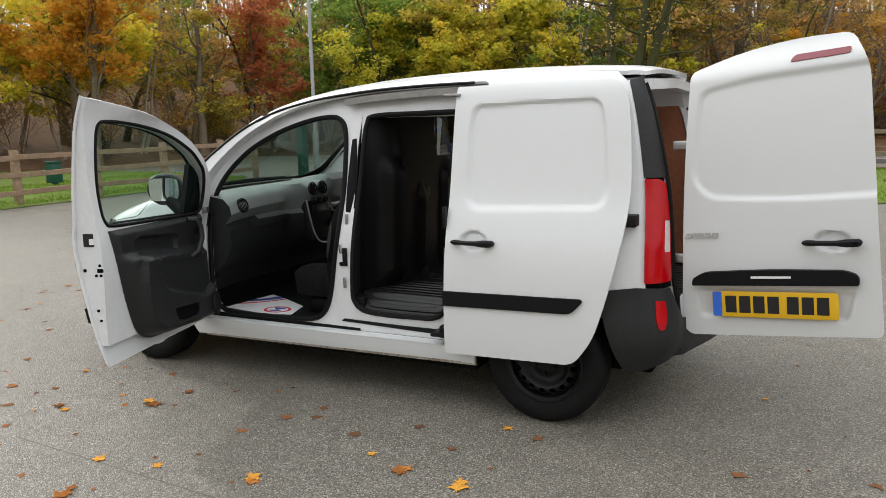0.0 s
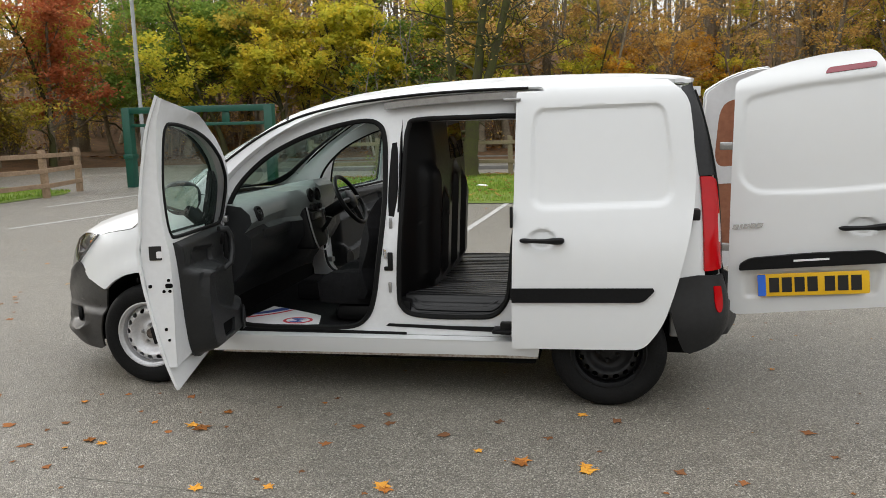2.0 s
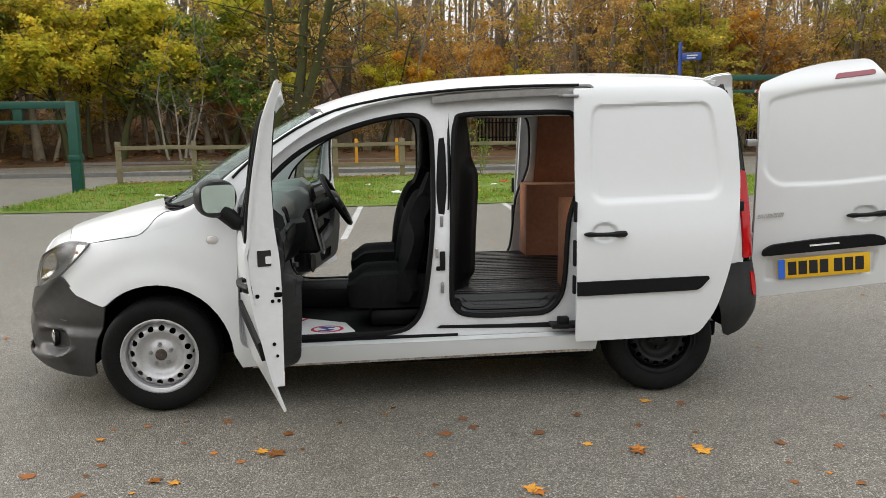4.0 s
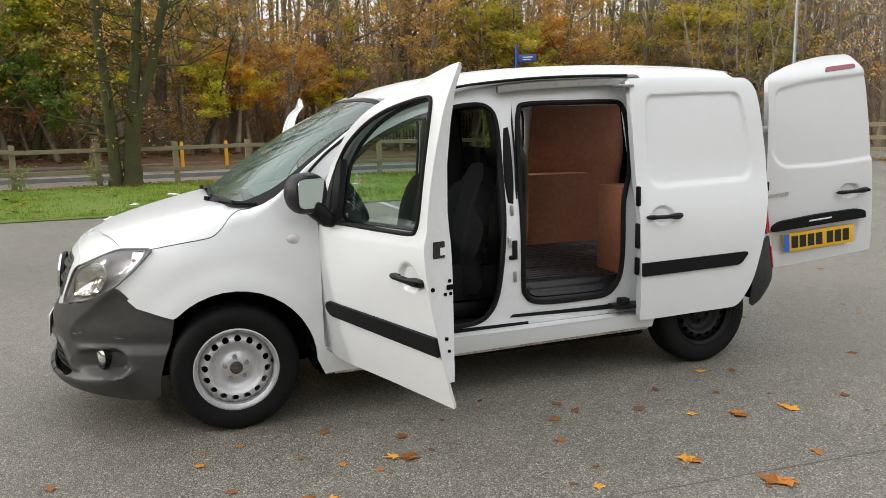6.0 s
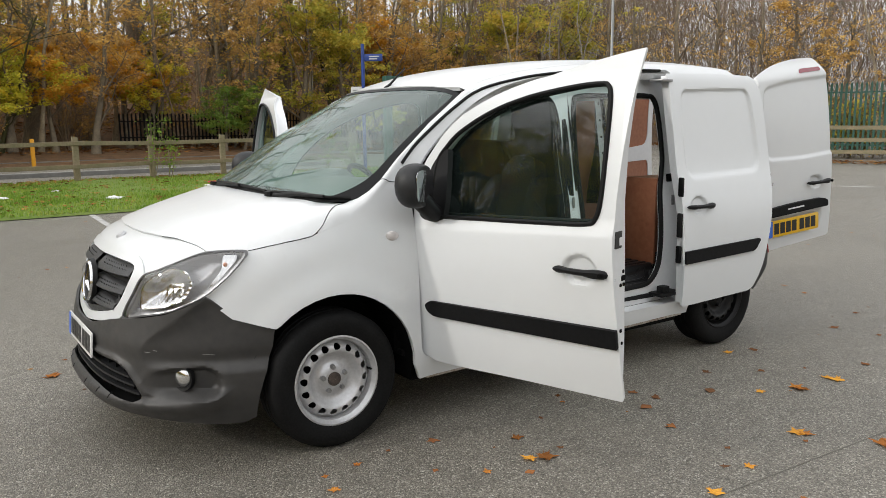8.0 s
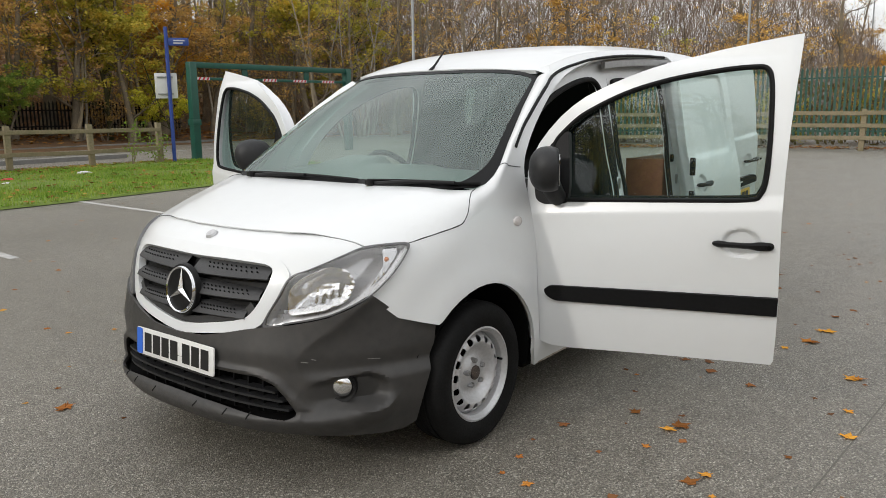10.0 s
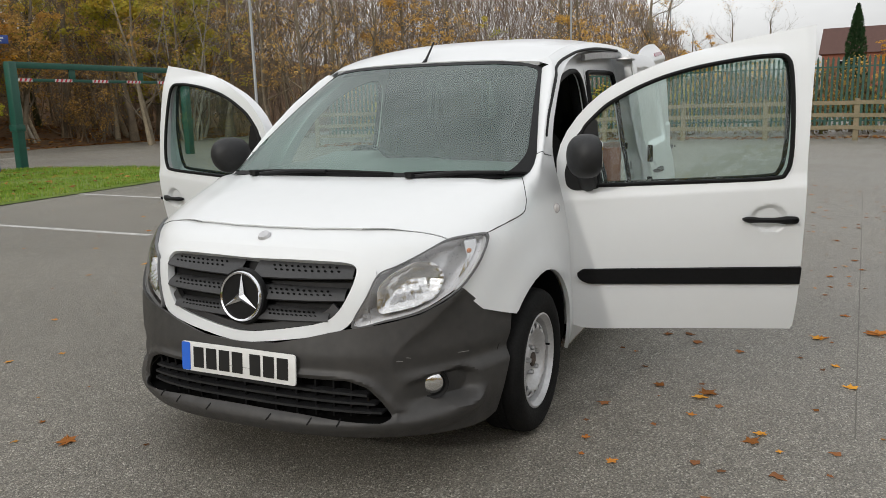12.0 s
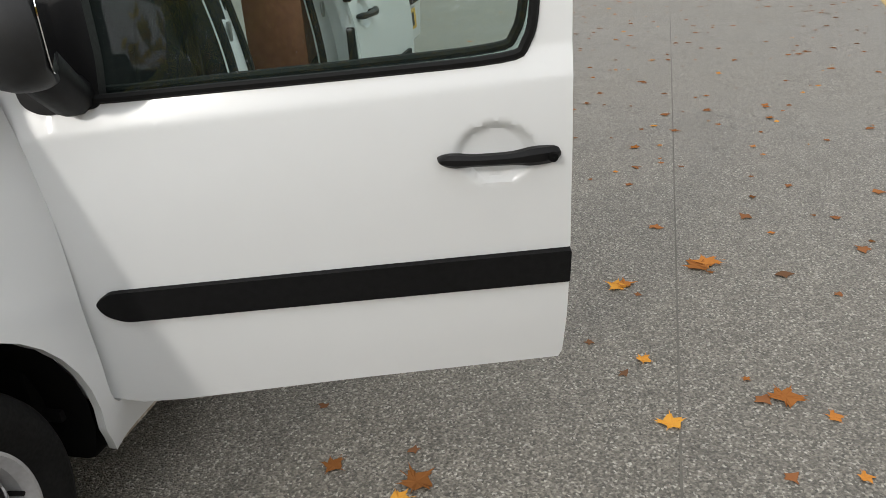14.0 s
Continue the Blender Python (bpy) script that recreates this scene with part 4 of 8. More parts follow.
def mossy_tree(x0, y0):
    """Old tree by the fence: a slim stem and a thick one that forks at chest height."""
    r = random.Random(77)
    stems = [
        ([(-0.24, 0, -0.15), (-0.25, 0, 0.25), (-0.25, 0, 1.2), (-0.31, 0.05, 2.5), (-0.40, 0.1, 4.7), (-0.5, 0.2, 8), (-0.65, 0.3, 12)], [0.20, 0.155, 0.13, 0.12, 0.10, 0.07, 0.02]),
        ([(0.12, 0, -0.15), (0.13, 0, 0.2), (0.17, 0, 0.7), (0.23, 0, 1.4), (0.30, 0.02, 2.1), (0.45, 0.05, 3.4), (0.57, 0.1, 4.7), (0.7, 0.1, 8), (0.6, 0.2, 12)], [0.31, 0.24, 0.20, 0.185, 0.135, 0.115, 0.10, 0.07, 0.02]),
        ([(0.24, 0, 1.3), (0.42, -0.02, 1.95), (0.66, 0, 2.6), (0.95, 0.02, 3.6), (1.23, 0, 4.76), (1.42, 0, 7), (1.5, 0.1, 11)], [0.13, 0.125, 0.115, 0.105, 0.095, 0.06, 0.02]),
    ]
    bm = bmesh.new()
    tips = []

    def twig(p, d, length, rad, level):
        pts = [p]
        for k in range(4):
            d = (d + Vector((r.gauss(0, 0.25), r.gauss(0, 0.25), r.gauss(0, 0.18) + 0.05))).normalized()
            pts.append(pts[-1] + d * length / 4)
        tube(bm, pts, [rad, rad * 0.8, rad * 0.6, rad * 0.4, rad * 0.2], 5 if level == 0 else 3)
        tips.extend(pts[2:])
        if level < 2:
            for k in range(4):
                twig(pts[1 + k % 4], (d * 0.6 + Vector((r.gauss(0, 0.6), r.gauss(0, 0.6), r.gauss(0.1, 0.4)))).normalized(), length * r.uniform(0.35, 0.6), rad * 0.45, level + 1)

    for pts, rad in stems:
        pts = [Vector(p) for p in pts]
        fine, width = [], []
        for i in range(len(pts) - 1):
            for k in range(4):
                f = k / 4
                fine.append(pts[i].lerp(pts[i + 1], f) + Vector((r.gauss(0, 0.012), r.gauss(0, 0.012), 0)))
                width.append((rad[i] * (1 - f) + rad[i + 1] * f) * r.uniform(0.93, 1.07))
        tube(bm, fine + [pts[-1]], width + [rad[-1]], 12)
        for k in range(17):
            i = r.randrange(len(fine) // 3, len(fine))
            a = r.uniform(0, 6.28)
            twig(fine[i], Vector((math.cos(a), math.sin(a), r.uniform(0.0, 0.7))).normalized(), r.uniform(1.0, 2.4), width[i] * 0.3, 0)
    bmesh.ops.recalc_face_normals(bm, faces=bm.faces[:])
    root = tagged(empty("tree"), "old mossy green tree forking low beside the timber fence", "tree")
    part("trunk", bm, BARK_MOSS, root)
    lv, lf = [], []
    for k in range(900):
        c = r.choice(tips) + Vector((r.gauss(0, 0.1), r.gauss(0, 0.1), r.gauss(0, 0.1)))
        u = Vector((r.gauss(0, 1), r.gauss(0, 1), r.gauss(0, 0.6))).normalized() * 0.045
        v = u.cross(Vector((r.gauss(0, 1), r.gauss(0, 1), r.gauss(0, 1)))).normalized() * 0.025
        b = len(lv)
        lv += [tuple(c - u), tuple(c - v), tuple(c + u), tuple(c + v)]
        lf.append((b, b + 1, b + 2, b + 3))
    raw("crown", lv, lf, LEAF_BROWN, root)
    root.location = (x0, y0, 0.03)


mossy_tree(-2.38, 15.78)
# bare woods that close the far side beyond the palisade
for row in range(2):
    a = 7.5 + row * 1.1
    while a < 48:
        d = 44 + row * 5 + rnd.uniform(-2, 2) - 0.12 * a
        plant(rnd.choice(["bare", "bare", "brown", "stem", "bare", "stem_b"]), -4 + d * math.cos(radians(a)), -2.4 + d * math.sin(radians(a)), rnd.uniform(0.75, 1.0) * (0.62 if a < 10 else 0.9 if a < 16 else 1.0), rnd.uniform(0, 360), "bare woods beyond the palisade")
        a += 2.6 * rnd.uniform(0.7, 1.2)
# the hedge behind the palisade
for i in range(26):
    f = i / 25
    plant("bush" if i % 3 else "bush_g", 26.0 + rnd.uniform(0, 2.5) - 5.0 * max(0, f - 0.5), -10 + 25 * f, rnd.uniform(0.7, 1.0), rnd.uniform(0, 360), "hedge behind the palisade fence")
# unseen trees added behind and beside the car park


def unseen_woods():
    """Unseen woods added behind the camera: close the car park, block low sky light."""
    r = random.Random(18)
    verts, faces = [], []
    for i in range(16000):
        a, d = radians(r.uniform(176, 318)), r.uniform(27, 36)
        c = Vector((-2 + d * math.cos(a), d * math.sin(a), 0.1 + 7.0 * r.random() ** 0.9))
        s = r.uniform(0.16, 0.42)
        u = Vector((r.gauss(0, 1), r.gauss(0, 1), r.gauss(0, 1.2))).normalized()
        v = u.cross(Vector((r.gauss(0, 1), r.gauss(0, 1), r.gauss(0, 1)))).normalized()
        b = len(verts)
        verts += [tuple(c - u * s), tuple(c - v * s * 0.5), tuple(c + u * s), tuple(c + v * s * 0.5)]
        faces.append((b, b + 1, b + 2, b + 3))
    tagged(raw("far_woods", verts, faces, LEAF_FAR), "unseen brown and olive leaf mass added behind the camera", "woods", kind="stuff")


def far_woods():
    """A hazy mass of twigs, leaves and trunks that closes the woods behind the nearer trees."""
    r = random.Random(8)
    verts, faces = [], []
    for i in range(66000):
        x = r.uniform(-62, 52)
        y = 27.5 + 0.06 * x + r.uniform(13, 36) - max(0, x - 20) * 0.5 if r.random() < 0.78 else None
        if y is None:
            y = r.uniform(-6, 34)
            x = -24 - r.uniform(8, 26) + 0.25 * (y - 10)
        z = bank(x, y) + (r.random() ** 0.8) * 9.0
        s = r.uniform(0.08, 0.22)
        u = Vector((r.gauss(0, 1), r.gauss(0, 1), r.gauss(0, 1.2))).normalized()
        v = u.cross(Vector((r.gauss(0, 1), r.gauss(0, 1), r.gauss(0, 1)))).normalized()
        w = 0.5 if r.random() < 0.5 else 0.12
        c = Vector((x, y, z))
        b = len(verts)
        verts += [tuple(c - u * s), tuple(c - v * s * w), tuple(c + u * s), tuple(c + v * s * w)]
        faces.append((b, b + 1, b + 2, b + 3))
    tagged(raw("far_woods", verts, faces, LEAF_FAR), "dense far woodland of brown and olive twigs and leaves", "woods", kind="stuff")
    # leafless crowns beyond the palisade: long thin twigs fanning upwards
    verts, faces = [], []
    for i in range(52000):
        g = 9 + 43 * r.random() ** 0.9
        a, d = radians(g), r.uniform(43, 62)
        x, y = -4 + d * math.cos(a), -2.4 + d * math.sin(a)
        c = Vector((x, y, (r.random() ** 0.75) * (4.5 + 9.5 * sstep(8.5, 15, g)) * (0.85 + 0.3 * noise.noise((g * 0.6, d * 0.1, 0)))))
        s = r.uniform(0.25, 0.8)
        u = Vector((r.gauss(0, 0.5), r.gauss(0, 0.5), 1)).normalized() * s
        v = Vector((-math.sin(a), math.cos(a), 0)) * r.uniform(0.008, 0.022)
        b = len(verts)
        verts += [tuple(c - u), tuple(c - v), tuple(c + u), tuple(c + v)]
        faces.append((b, b + 1, b + 2, b + 3))
    tagged(raw("far_twigs", verts, faces, TWIG_FAR), "dense bare brown twigs of the woods beyond the palisade", "woods", kind="stuff")
    verts, faces = [], []
    for i in range(420):
        x = r.uniform(-58, 50)
        y = 27.5 + 0.06 * x + r.uniform(8, 34) - max(0, x - 20) * 0.5
        z, h, w = bank(x, y) - 0.3, r.uniform(7, 13), r.uniform(0.06, 0.16)
        lx, ly = r.gauss(0, 0.5), r.gauss(0, 0.5)
        b = len(verts)
        for k in range(5):
            a = k * 2 * math.pi / 5
            verts += [(x + w * math.cos(a), y + w * math.sin(a), z), (x + lx + w * 0.4 * math.cos(a), y + ly + w * 0.4 * math.sin(a), z + h)]
        for k in range(5):
            faces.append((b + 2 * k, b + 2 * ((k + 1) % 5), b + 2 * ((k + 1) % 5) + 1, b + 2 * k + 1))
    tagged(raw("far_trunks", verts, faces, BARK, smooth=True), "many thin dark trunks deep in the woods", "woods", kind="stuff")


LEAF_FAR = leafy("far_leaves", [(0.0, (0.185, 0.134, 0.060)), (0.4, (0.346, 0.235, 0.088)), (0.75, (0.485, 0.381, 0.088)), (1.0, (0.761, 0.470, 0.080))], 0.45, 0.0)
TWIG_FAR = leafy("far_twig_colours", [(0.0, (0.10, 0.075, 0.06)), (0.6, (0.22, 0.165, 0.125)), (1.0, (0.34, 0.26, 0.19))], 0.0, 0.0)


def hedge():
    """The straggly brown and green hedge behind the palisade."""
    r = random.Random(29)
    verts, faces = [], []
    for i in range(15000):
        f = r.random()
        c = Vector((25.6 + r.uniform(0, 2.6) - 4.5 * max(0, f - 0.5), -11 + 26 * f, 2.9 * r.random() ** 0.8 * (0.75 + 0.3 * noise.noise((f * 16, 0, 0)))))
        s = r.uniform(0.05, 0.13)
        u = Vector((r.gauss(0, 1), r.gauss(0, 1), r.gauss(0, 1.6))).normalized()
        v = u.cross(Vector((r.gauss(0, 1), r.gauss(0, 1), r.gauss(0, 1)))).normalized()
        w = 0.5 if r.random() < 0.55 else 0.10
        b = len(verts)
        verts += [tuple(c - u * s), tuple(c - v * s * w), tuple(c + u * s), tuple(c + v * s * w)]
        faces.append((b, b + 1, b + 2, b + 3))
    tagged(raw("hedge", verts, faces, LEAF_HEDGE), "straggly brown and olive hedge behind the palisade", "hedge", kind="stuff")


LEAF_HEDGE = leafy("hedge_leaves", [(0.0, (0.09, 0.07, 0.045)), (0.5, (0.17, 0.13, 0.06)), (0.8, (0.16, 0.17, 0.06)), (1.0, (0.30, 0.22, 0.08))], 0.3, 0.0)
far_woods()
unseen_woods()
hedge()

# ---- the van ----
van = tagged(empty("van"), "white panel van with all its doors open, parked on asphalt", "van")

FRONT = [(0.10, -2.08), (0.16, -2.14), (0.22, -2.175), (0.3, -2.192), (0.4, -2.192), (0.5, -2.18), (0.6, -2.155), (0.7, -2.135), (0.78, -2.11), (0.84, -2.072), (0.89, -2.015), (0.95, -1.85), (1.0, -1.66), (1.05, -1.43), (1.085, -1.26), (1.12, -1.205)]
WIDTH = [(0.10, 0.80), (0.18, 0.842), (0.24, 0.862), (0.32, 0.878), (0.45, 0.886), (0.6, 0.886), (0.78, 0.876), (0.9, 0.857), (1.0, 0.833), (1.1, 0.805), (1.2, 0.785), (1.35, 0.761), (1.5, 0.737), (1.6, 0.716), (1.65, 0.698), (1.69, 0.668), (1.725, 0.62), (1.745, 0.56)]
ROOF = [(-0.56, 1.588), (-0.4, 1.642), (-0.2, 1.69), (0.0, 1.72), (0.3, 1.75), (0.8, 1.772), (1.3, 1.772), (1.65, 1.755), (1.78, 1.73), (1.84, 1.70)]
XC, POW = -1.2, 2.75


def roof_edge(x):
    return curve_at(ROOF, x) - 0.047


def width_at(x, z):
    """Half the body's width at a place along it and a height."""
    top = roof_edge(max(x, -0.5))
    if z > 1.1 and x > -1.1:
        z = 1.1 + (z - 1.1) * (1.725 - 1.1) / (top - 1.1)
    b = curve_at(WIDTH, z)
    if x < XC:
        a = XC - curve_at(FRONT, z)
        r = min(1.0, (XC - x) / max(0.02, a))
        b *= max(0.0, 1 - r**POW) ** (1 / POW)
    if x > 1.35:
        b *= 1 - 0.085 * ((x - 1.35) / 0.5) ** 2.6
    return b


def nose_x(y, z):
    """How far forward the nose reaches beside the middle, at a height."""
    b, a = curve_at(WIDTH, z), XC - curve_at(FRONT, z)
    r = min(1.0, abs(y) / b)
    return XC - a * max(0.0, 1 - r**POW) ** (1 / POW)


def hood_z(x, y):
    """The height of the bonnet at a place in the plan."""
    lo, hi = 0.6, 1.13
    for i in range(26):
        mid = (lo + hi) / 2
        if nose_x(y, mid) <= x:
            lo = mid
        else:
            hi = mid
    cap, k = 1.058 - 0.006 * (abs(y) / 0.77) ** 3, 0.008
    return -k * math.log(math.exp(-lo / k) + math.exp(-cap / k))


def both(build):
    for s in (-1, 1):
        build(s)


# openings in the side, as (along, height)
DOOR_HOLE = smooth_line([(-0.845, 0.5), (-0.855, 0.75), (-0.86, 0.98), (-0.8, 1.16), (-0.64, 1.32), (-0.45, 1.425), (-0.242, 1.495), (-0.052, 1.53), (0.048, 1.515), (0.09, 1.44), (0.098, 1.25), (0.093, 1.0), (0.068, 0.75), (0.033, 0.53), (-0.022, 0.42), (-0.132, 0.372), (-0.45, 0.362), (-0.7, 0.362), (-0.8, 0.395)], 5)
SLIDE_HOLE = smooth_line([(0.186, 0.58), (0.196, 0.95), (0.213, 1.35), (0.23, 1.49), (0.278, 1.53), (0.558, 1.538), (0.808, 1.54), (0.88, 1.52), (0.908, 1.42), (0.913, 1.22), (0.896, 1.12), (0.843, 0.98), (0.823, 0.85), (0.808, 0.65), (0.783, 0.54), (0.708, 0.462), (0.558, 0.45), (0.388, 0.448), (0.258, 0.46), (0.203, 0.5)], 5)
JAMB_ZONE = rounded([(-0.935, 0.325), (0.99, 0.345), (1.0, 1.0), (0.985, 1.692), (0.3, 1.672), (0.0, 1.64), (-0.35, 1.562), (-0.6, 1.43), (-0.80, 1.27), (-0.93, 1.12)], [0.08, 0.1, 0.3, 0.04, 0.2, 0.3, 0.3, 0.3, 0.2, 0.1])


def arch(cx, r, a0, a1, n=14, rz=None, cz=0.30):
    return [(cx + r * math.cos(radians(a0 + (a1 - a0) * i / n)), cz + (rz or r) * math.sin(radians(a0 + (a1 - a0) * i / n))) for i in range(n + 1)]


BONNET_CUT = [(-1.695, 0.890), (-1.66, 0.896), (-1.575, 0.911), (-1.49, 0.924), (-1.43, 0.935), (-1.402, 0.945)]
PILLAR_FOOT = [(-1.36, 0.957), (-1.33, 0.965), (-1.29, 0.975), (-1.25, 0.988), (-1.15, 1.045), (-1.08, 1.10), (-1.03, 1.14)]
SIDE = BONNET_CUT + PILLAR_FOOT + [(-0.95, 1.22), (-0.75, 1.375), (-0.55, 1.5)] + \
    [(x, roof_edge(x)) for x in (-0.4, -0.25, -0.1, 0.1, 0.3, 0.5, 0.7, 0.9, 1.1, 1.3, 1.5, 1.62)] + \
    [(1.68, 1.66), (1.72, 1.5), (1.755, 1.21), (1.77, 0.95), (1.775, 0.71), (1.62, 0.69)] + arch(1.345, 0.375, 50, 180, 12, 0.385) + \
    [(0.965, 0.262), (0.0, 0.243), (-0.93, 0.225)] + arch(-1.345, 0.378, -8, 133, 16, 0.385)[1:] + [(-1.62, 0.573), (-1.684, 0.593), (-1.774, 0.624), (-1.827, 0.675), (-1.868, 0.712), (-1.795, 0.775), (-1.742, 0.83)]


def side_panel(s):
    def at(a, b, inset=0.085):
        flare = 0.0
        for cx in (-1.345, 1.345):
            d = math.hypot(a - cx, b - 0.30)
            flare = max(flare, 0.016 * sstep(0.50, 0.40, d))
        return Vector((a, s * (width_at(a, b) - inset + flare), b))
    skin = lambda a, b: at(a, b, 0.0)
    deep = lambda a, b: at(a, b, 0.085)
    part("side_panel", panel(SIDE, [JAMB_ZONE], skin, 0.045, (0, s, 0), 0.018), WHITE, van, "white painted side panel")
    bm = panel(JAMB_ZONE, [DOOR_HOLE, SLIDE_HOLE], deep, 0.045, (0, s, 0), 0.018)
    lo, hi = ([bm.verts.new(f(a, b)) for a, b in JAMB_ZONE] for f in (deep, skin))
    for i in range(len(lo)):
        f = bm.faces.new((lo[i - 1], lo[i], hi[i], hi[i - 1]))
        if f.calc_center_median().y * s > 0:
            f.normal_update()
    part("door_jamb", bm, JAMB, van, "white door jamb set back behind the open doors")
    for hole, name in ((DOOR_HOLE, "door_seal"), (SLIDE_HOLE, "door_seal")):
        bm = bmesh.new()
        tube(bm, [at(a, b) + Vector((0, s * 0.004, 0)) for a, b in hole], 0.0145, 8, closed=True)
        part(name, bm, SEAL_GAP, van)
    # step in the sill and its rusty lower lip
    bm = bmesh.new()
    pts = [(-0.88 + i * 0.115, s * 0.838, 0.232 + 0.0018 * i) for i in range(17)]
    ribbon(bm, pts, 0.016, 0.018, lambda i: (Vector((0, 1, 0)), Vector((0, 0, 1))))
    part("sill", bm, SILL, van, "scuffed and rusty white sill flange")
    # channel of the upper rail
    bm = bmesh.new()
    pts = [(0.10 + i * 0.105, s * (width_at(0.10 + i * 0.105, 1.615) - 0.035), roof_edge(0.10 + i * 0.105) - 0.076) for i in range(9)]
    ribbon(bm, pts, 0.012, 0.018, lambda i: (Vector((0, 1, 0)), Vector((0, 0, 1))))
    part("upper_rail", bm, STEEL, van, "grey steel upper door rail")
    bm = bmesh.new()
    pts = [(-0.95, 1.245), (-0.90, 1.295), (-0.82, 1.36), (-0.62, 1.492), (-0.42, 1.585), (-0.2, 1.637), (0.0, 1.668), (0.3, 1.695), (0.6, 1.708), (0.9, 1.712)]
    tube(bm, [(x, s * (width_at(x, z) + 0.002), z) for x, z in smooth_line([(a, b - 0.028) for a, b in pts], 4, False)], 0.008, 6)
    part("drip_seal", bm, SEAL_GAP, van)
    # channel of the lower rail
    bm = panel(rounded([(0.10, 0.385), (0.92, 0.365), (0.92, 0.402), (0.5, 0.398), (0.12, 0.402)], 0.008), [], lambda a, b: Vector((a, s * (width_at(a, b) - 0.078), b)), 0.1, (0, s, 0))
    part("lower_rail", bm, BLACK, van, "black lower door rail slot")
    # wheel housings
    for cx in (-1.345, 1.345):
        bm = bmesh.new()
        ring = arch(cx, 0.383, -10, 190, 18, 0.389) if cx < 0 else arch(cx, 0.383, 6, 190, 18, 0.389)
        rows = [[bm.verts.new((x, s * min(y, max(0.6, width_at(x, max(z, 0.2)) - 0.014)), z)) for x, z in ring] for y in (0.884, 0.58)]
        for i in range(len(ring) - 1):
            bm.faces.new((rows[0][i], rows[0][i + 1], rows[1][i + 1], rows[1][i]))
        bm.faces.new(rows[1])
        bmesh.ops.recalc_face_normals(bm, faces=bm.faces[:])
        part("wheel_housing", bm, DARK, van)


both(side_panel)

# roof
ROOF_OUT = [(-0.56, 0), (-0.555, -0.3), (-0.535, -0.5), (-0.495, -0.60), (-0.40, -0.622), (0.0, -0.622), (0.9, -0.622), (1.5, -0.617), (1.66, -0.60), (1.75, -0.50), (1.79, -0.25), (1.80, 0)]
ROOF_OUT += [(x, -y) for x, y in reversed(ROOF_OUT[1:-1])]


def roof_at(x, y):
    r = abs(y) / 0.622
    z = curve_at(ROOF, x) - 0.047 * r**3
    z -= 0.006 * sstep(0.02, 0.0, abs(abs(y) - 0.52)) * sstep(-0.3, 0.0, x)
    return Vector((x, y, z))


part("roof", panel(ROOF_OUT, [], roof_at, 0.05, (0, 0, 1), 0.02), WHITE, van, "white ribbed roof")
part("headliner", panel(ROOF_OUT, [], lambda x, y: roof_at(x * 0.97, y * 0.97) - Vector((0, 0, 0.045)), 0.2, (0, 0, -1)), HEADLINER, van, "pale grey roof lining")
bm = bmesh.new()
tube(bm, [(-0.55, 0.02, 1.583), (-0.525, 0.02, 1.608), (-0.425, 0.02, 1.70)], [0.016, 0.007, 0.004], 8)
part("aerial", bm, BLACK, van, "short black roof aerial")

# windscreen
GL_BASE = [(-1.385, 0.0), (-1.378, 0.25), (-1.358, 0.48), (-1.325, 0.70), (-1.165, 0.80)]
GL_TOP = [(-0.57, 0.0), (-0.567, 0.2), (-0.553, 0.41), (-0.53, 0.54), (-0.505, 0.616)]


def screen_at(u, v):
    """u from -1 to 1 across, v from 0 to 1 up."""
    k = abs(u) * 4
    i = min(3, int(k))
    f = k - i
    bx, by = (GL_BASE[i][j] * (1 - f) + GL_BASE[i + 1][j] * f for j in (0, 1))
    tx, ty = (GL_TOP[i][j] * (1 - f) + GL_TOP[i + 1][j] * f for j in (0, 1))
    bz = 1.062 - 0.004 * u * u
    tz = 1.58 - 0.045 * abs(u) ** 3
    s = -1 if u < 0 else 1
    bow = 0.035 * math.sin(math.pi * v) * (1 - 0.5 * abs(u))
    return Vector((bx + (tx - bx) * v - bow * 0.6, s * (by + (ty - by) * v), bz + (tz - bz) * v + bow))


EDGE_UP = [(0.90, 0.0), (0.955, 0.03), (0.985, 0.085), (1.0, 0.16)]
FULL = EDGE_UP + [(1, 1), (-1, 1)] + [(-u, v) for u, v in reversed(EDGE_UP)]
INNER = rounded([(-0.80, 0.028), (0.80, 0.028), (0.93, 0.16), (0.955, 0.965), (-0.955, 0.965), (-0.93, 0.16)], [0.08, 0.08, 0.12, 0.05, 0.05, 0.12])
windscreen = part("windscreen", panel(INNER, [], screen_at, 0.1, (-1, 0, 1), 0.0, 0.1), SCREEN, van, "faintly green tinted windscreen glass")
windscreen.visible_shadow = False
part("screen_border", panel(FULL, [INNER], lambda u, v: screen_at(u, v) + Vector((-0.001, 0, 0.002)), 0.1, (-1, 0, 1), 0.004, 0.1), BLACK, windscreen, "black printed border")


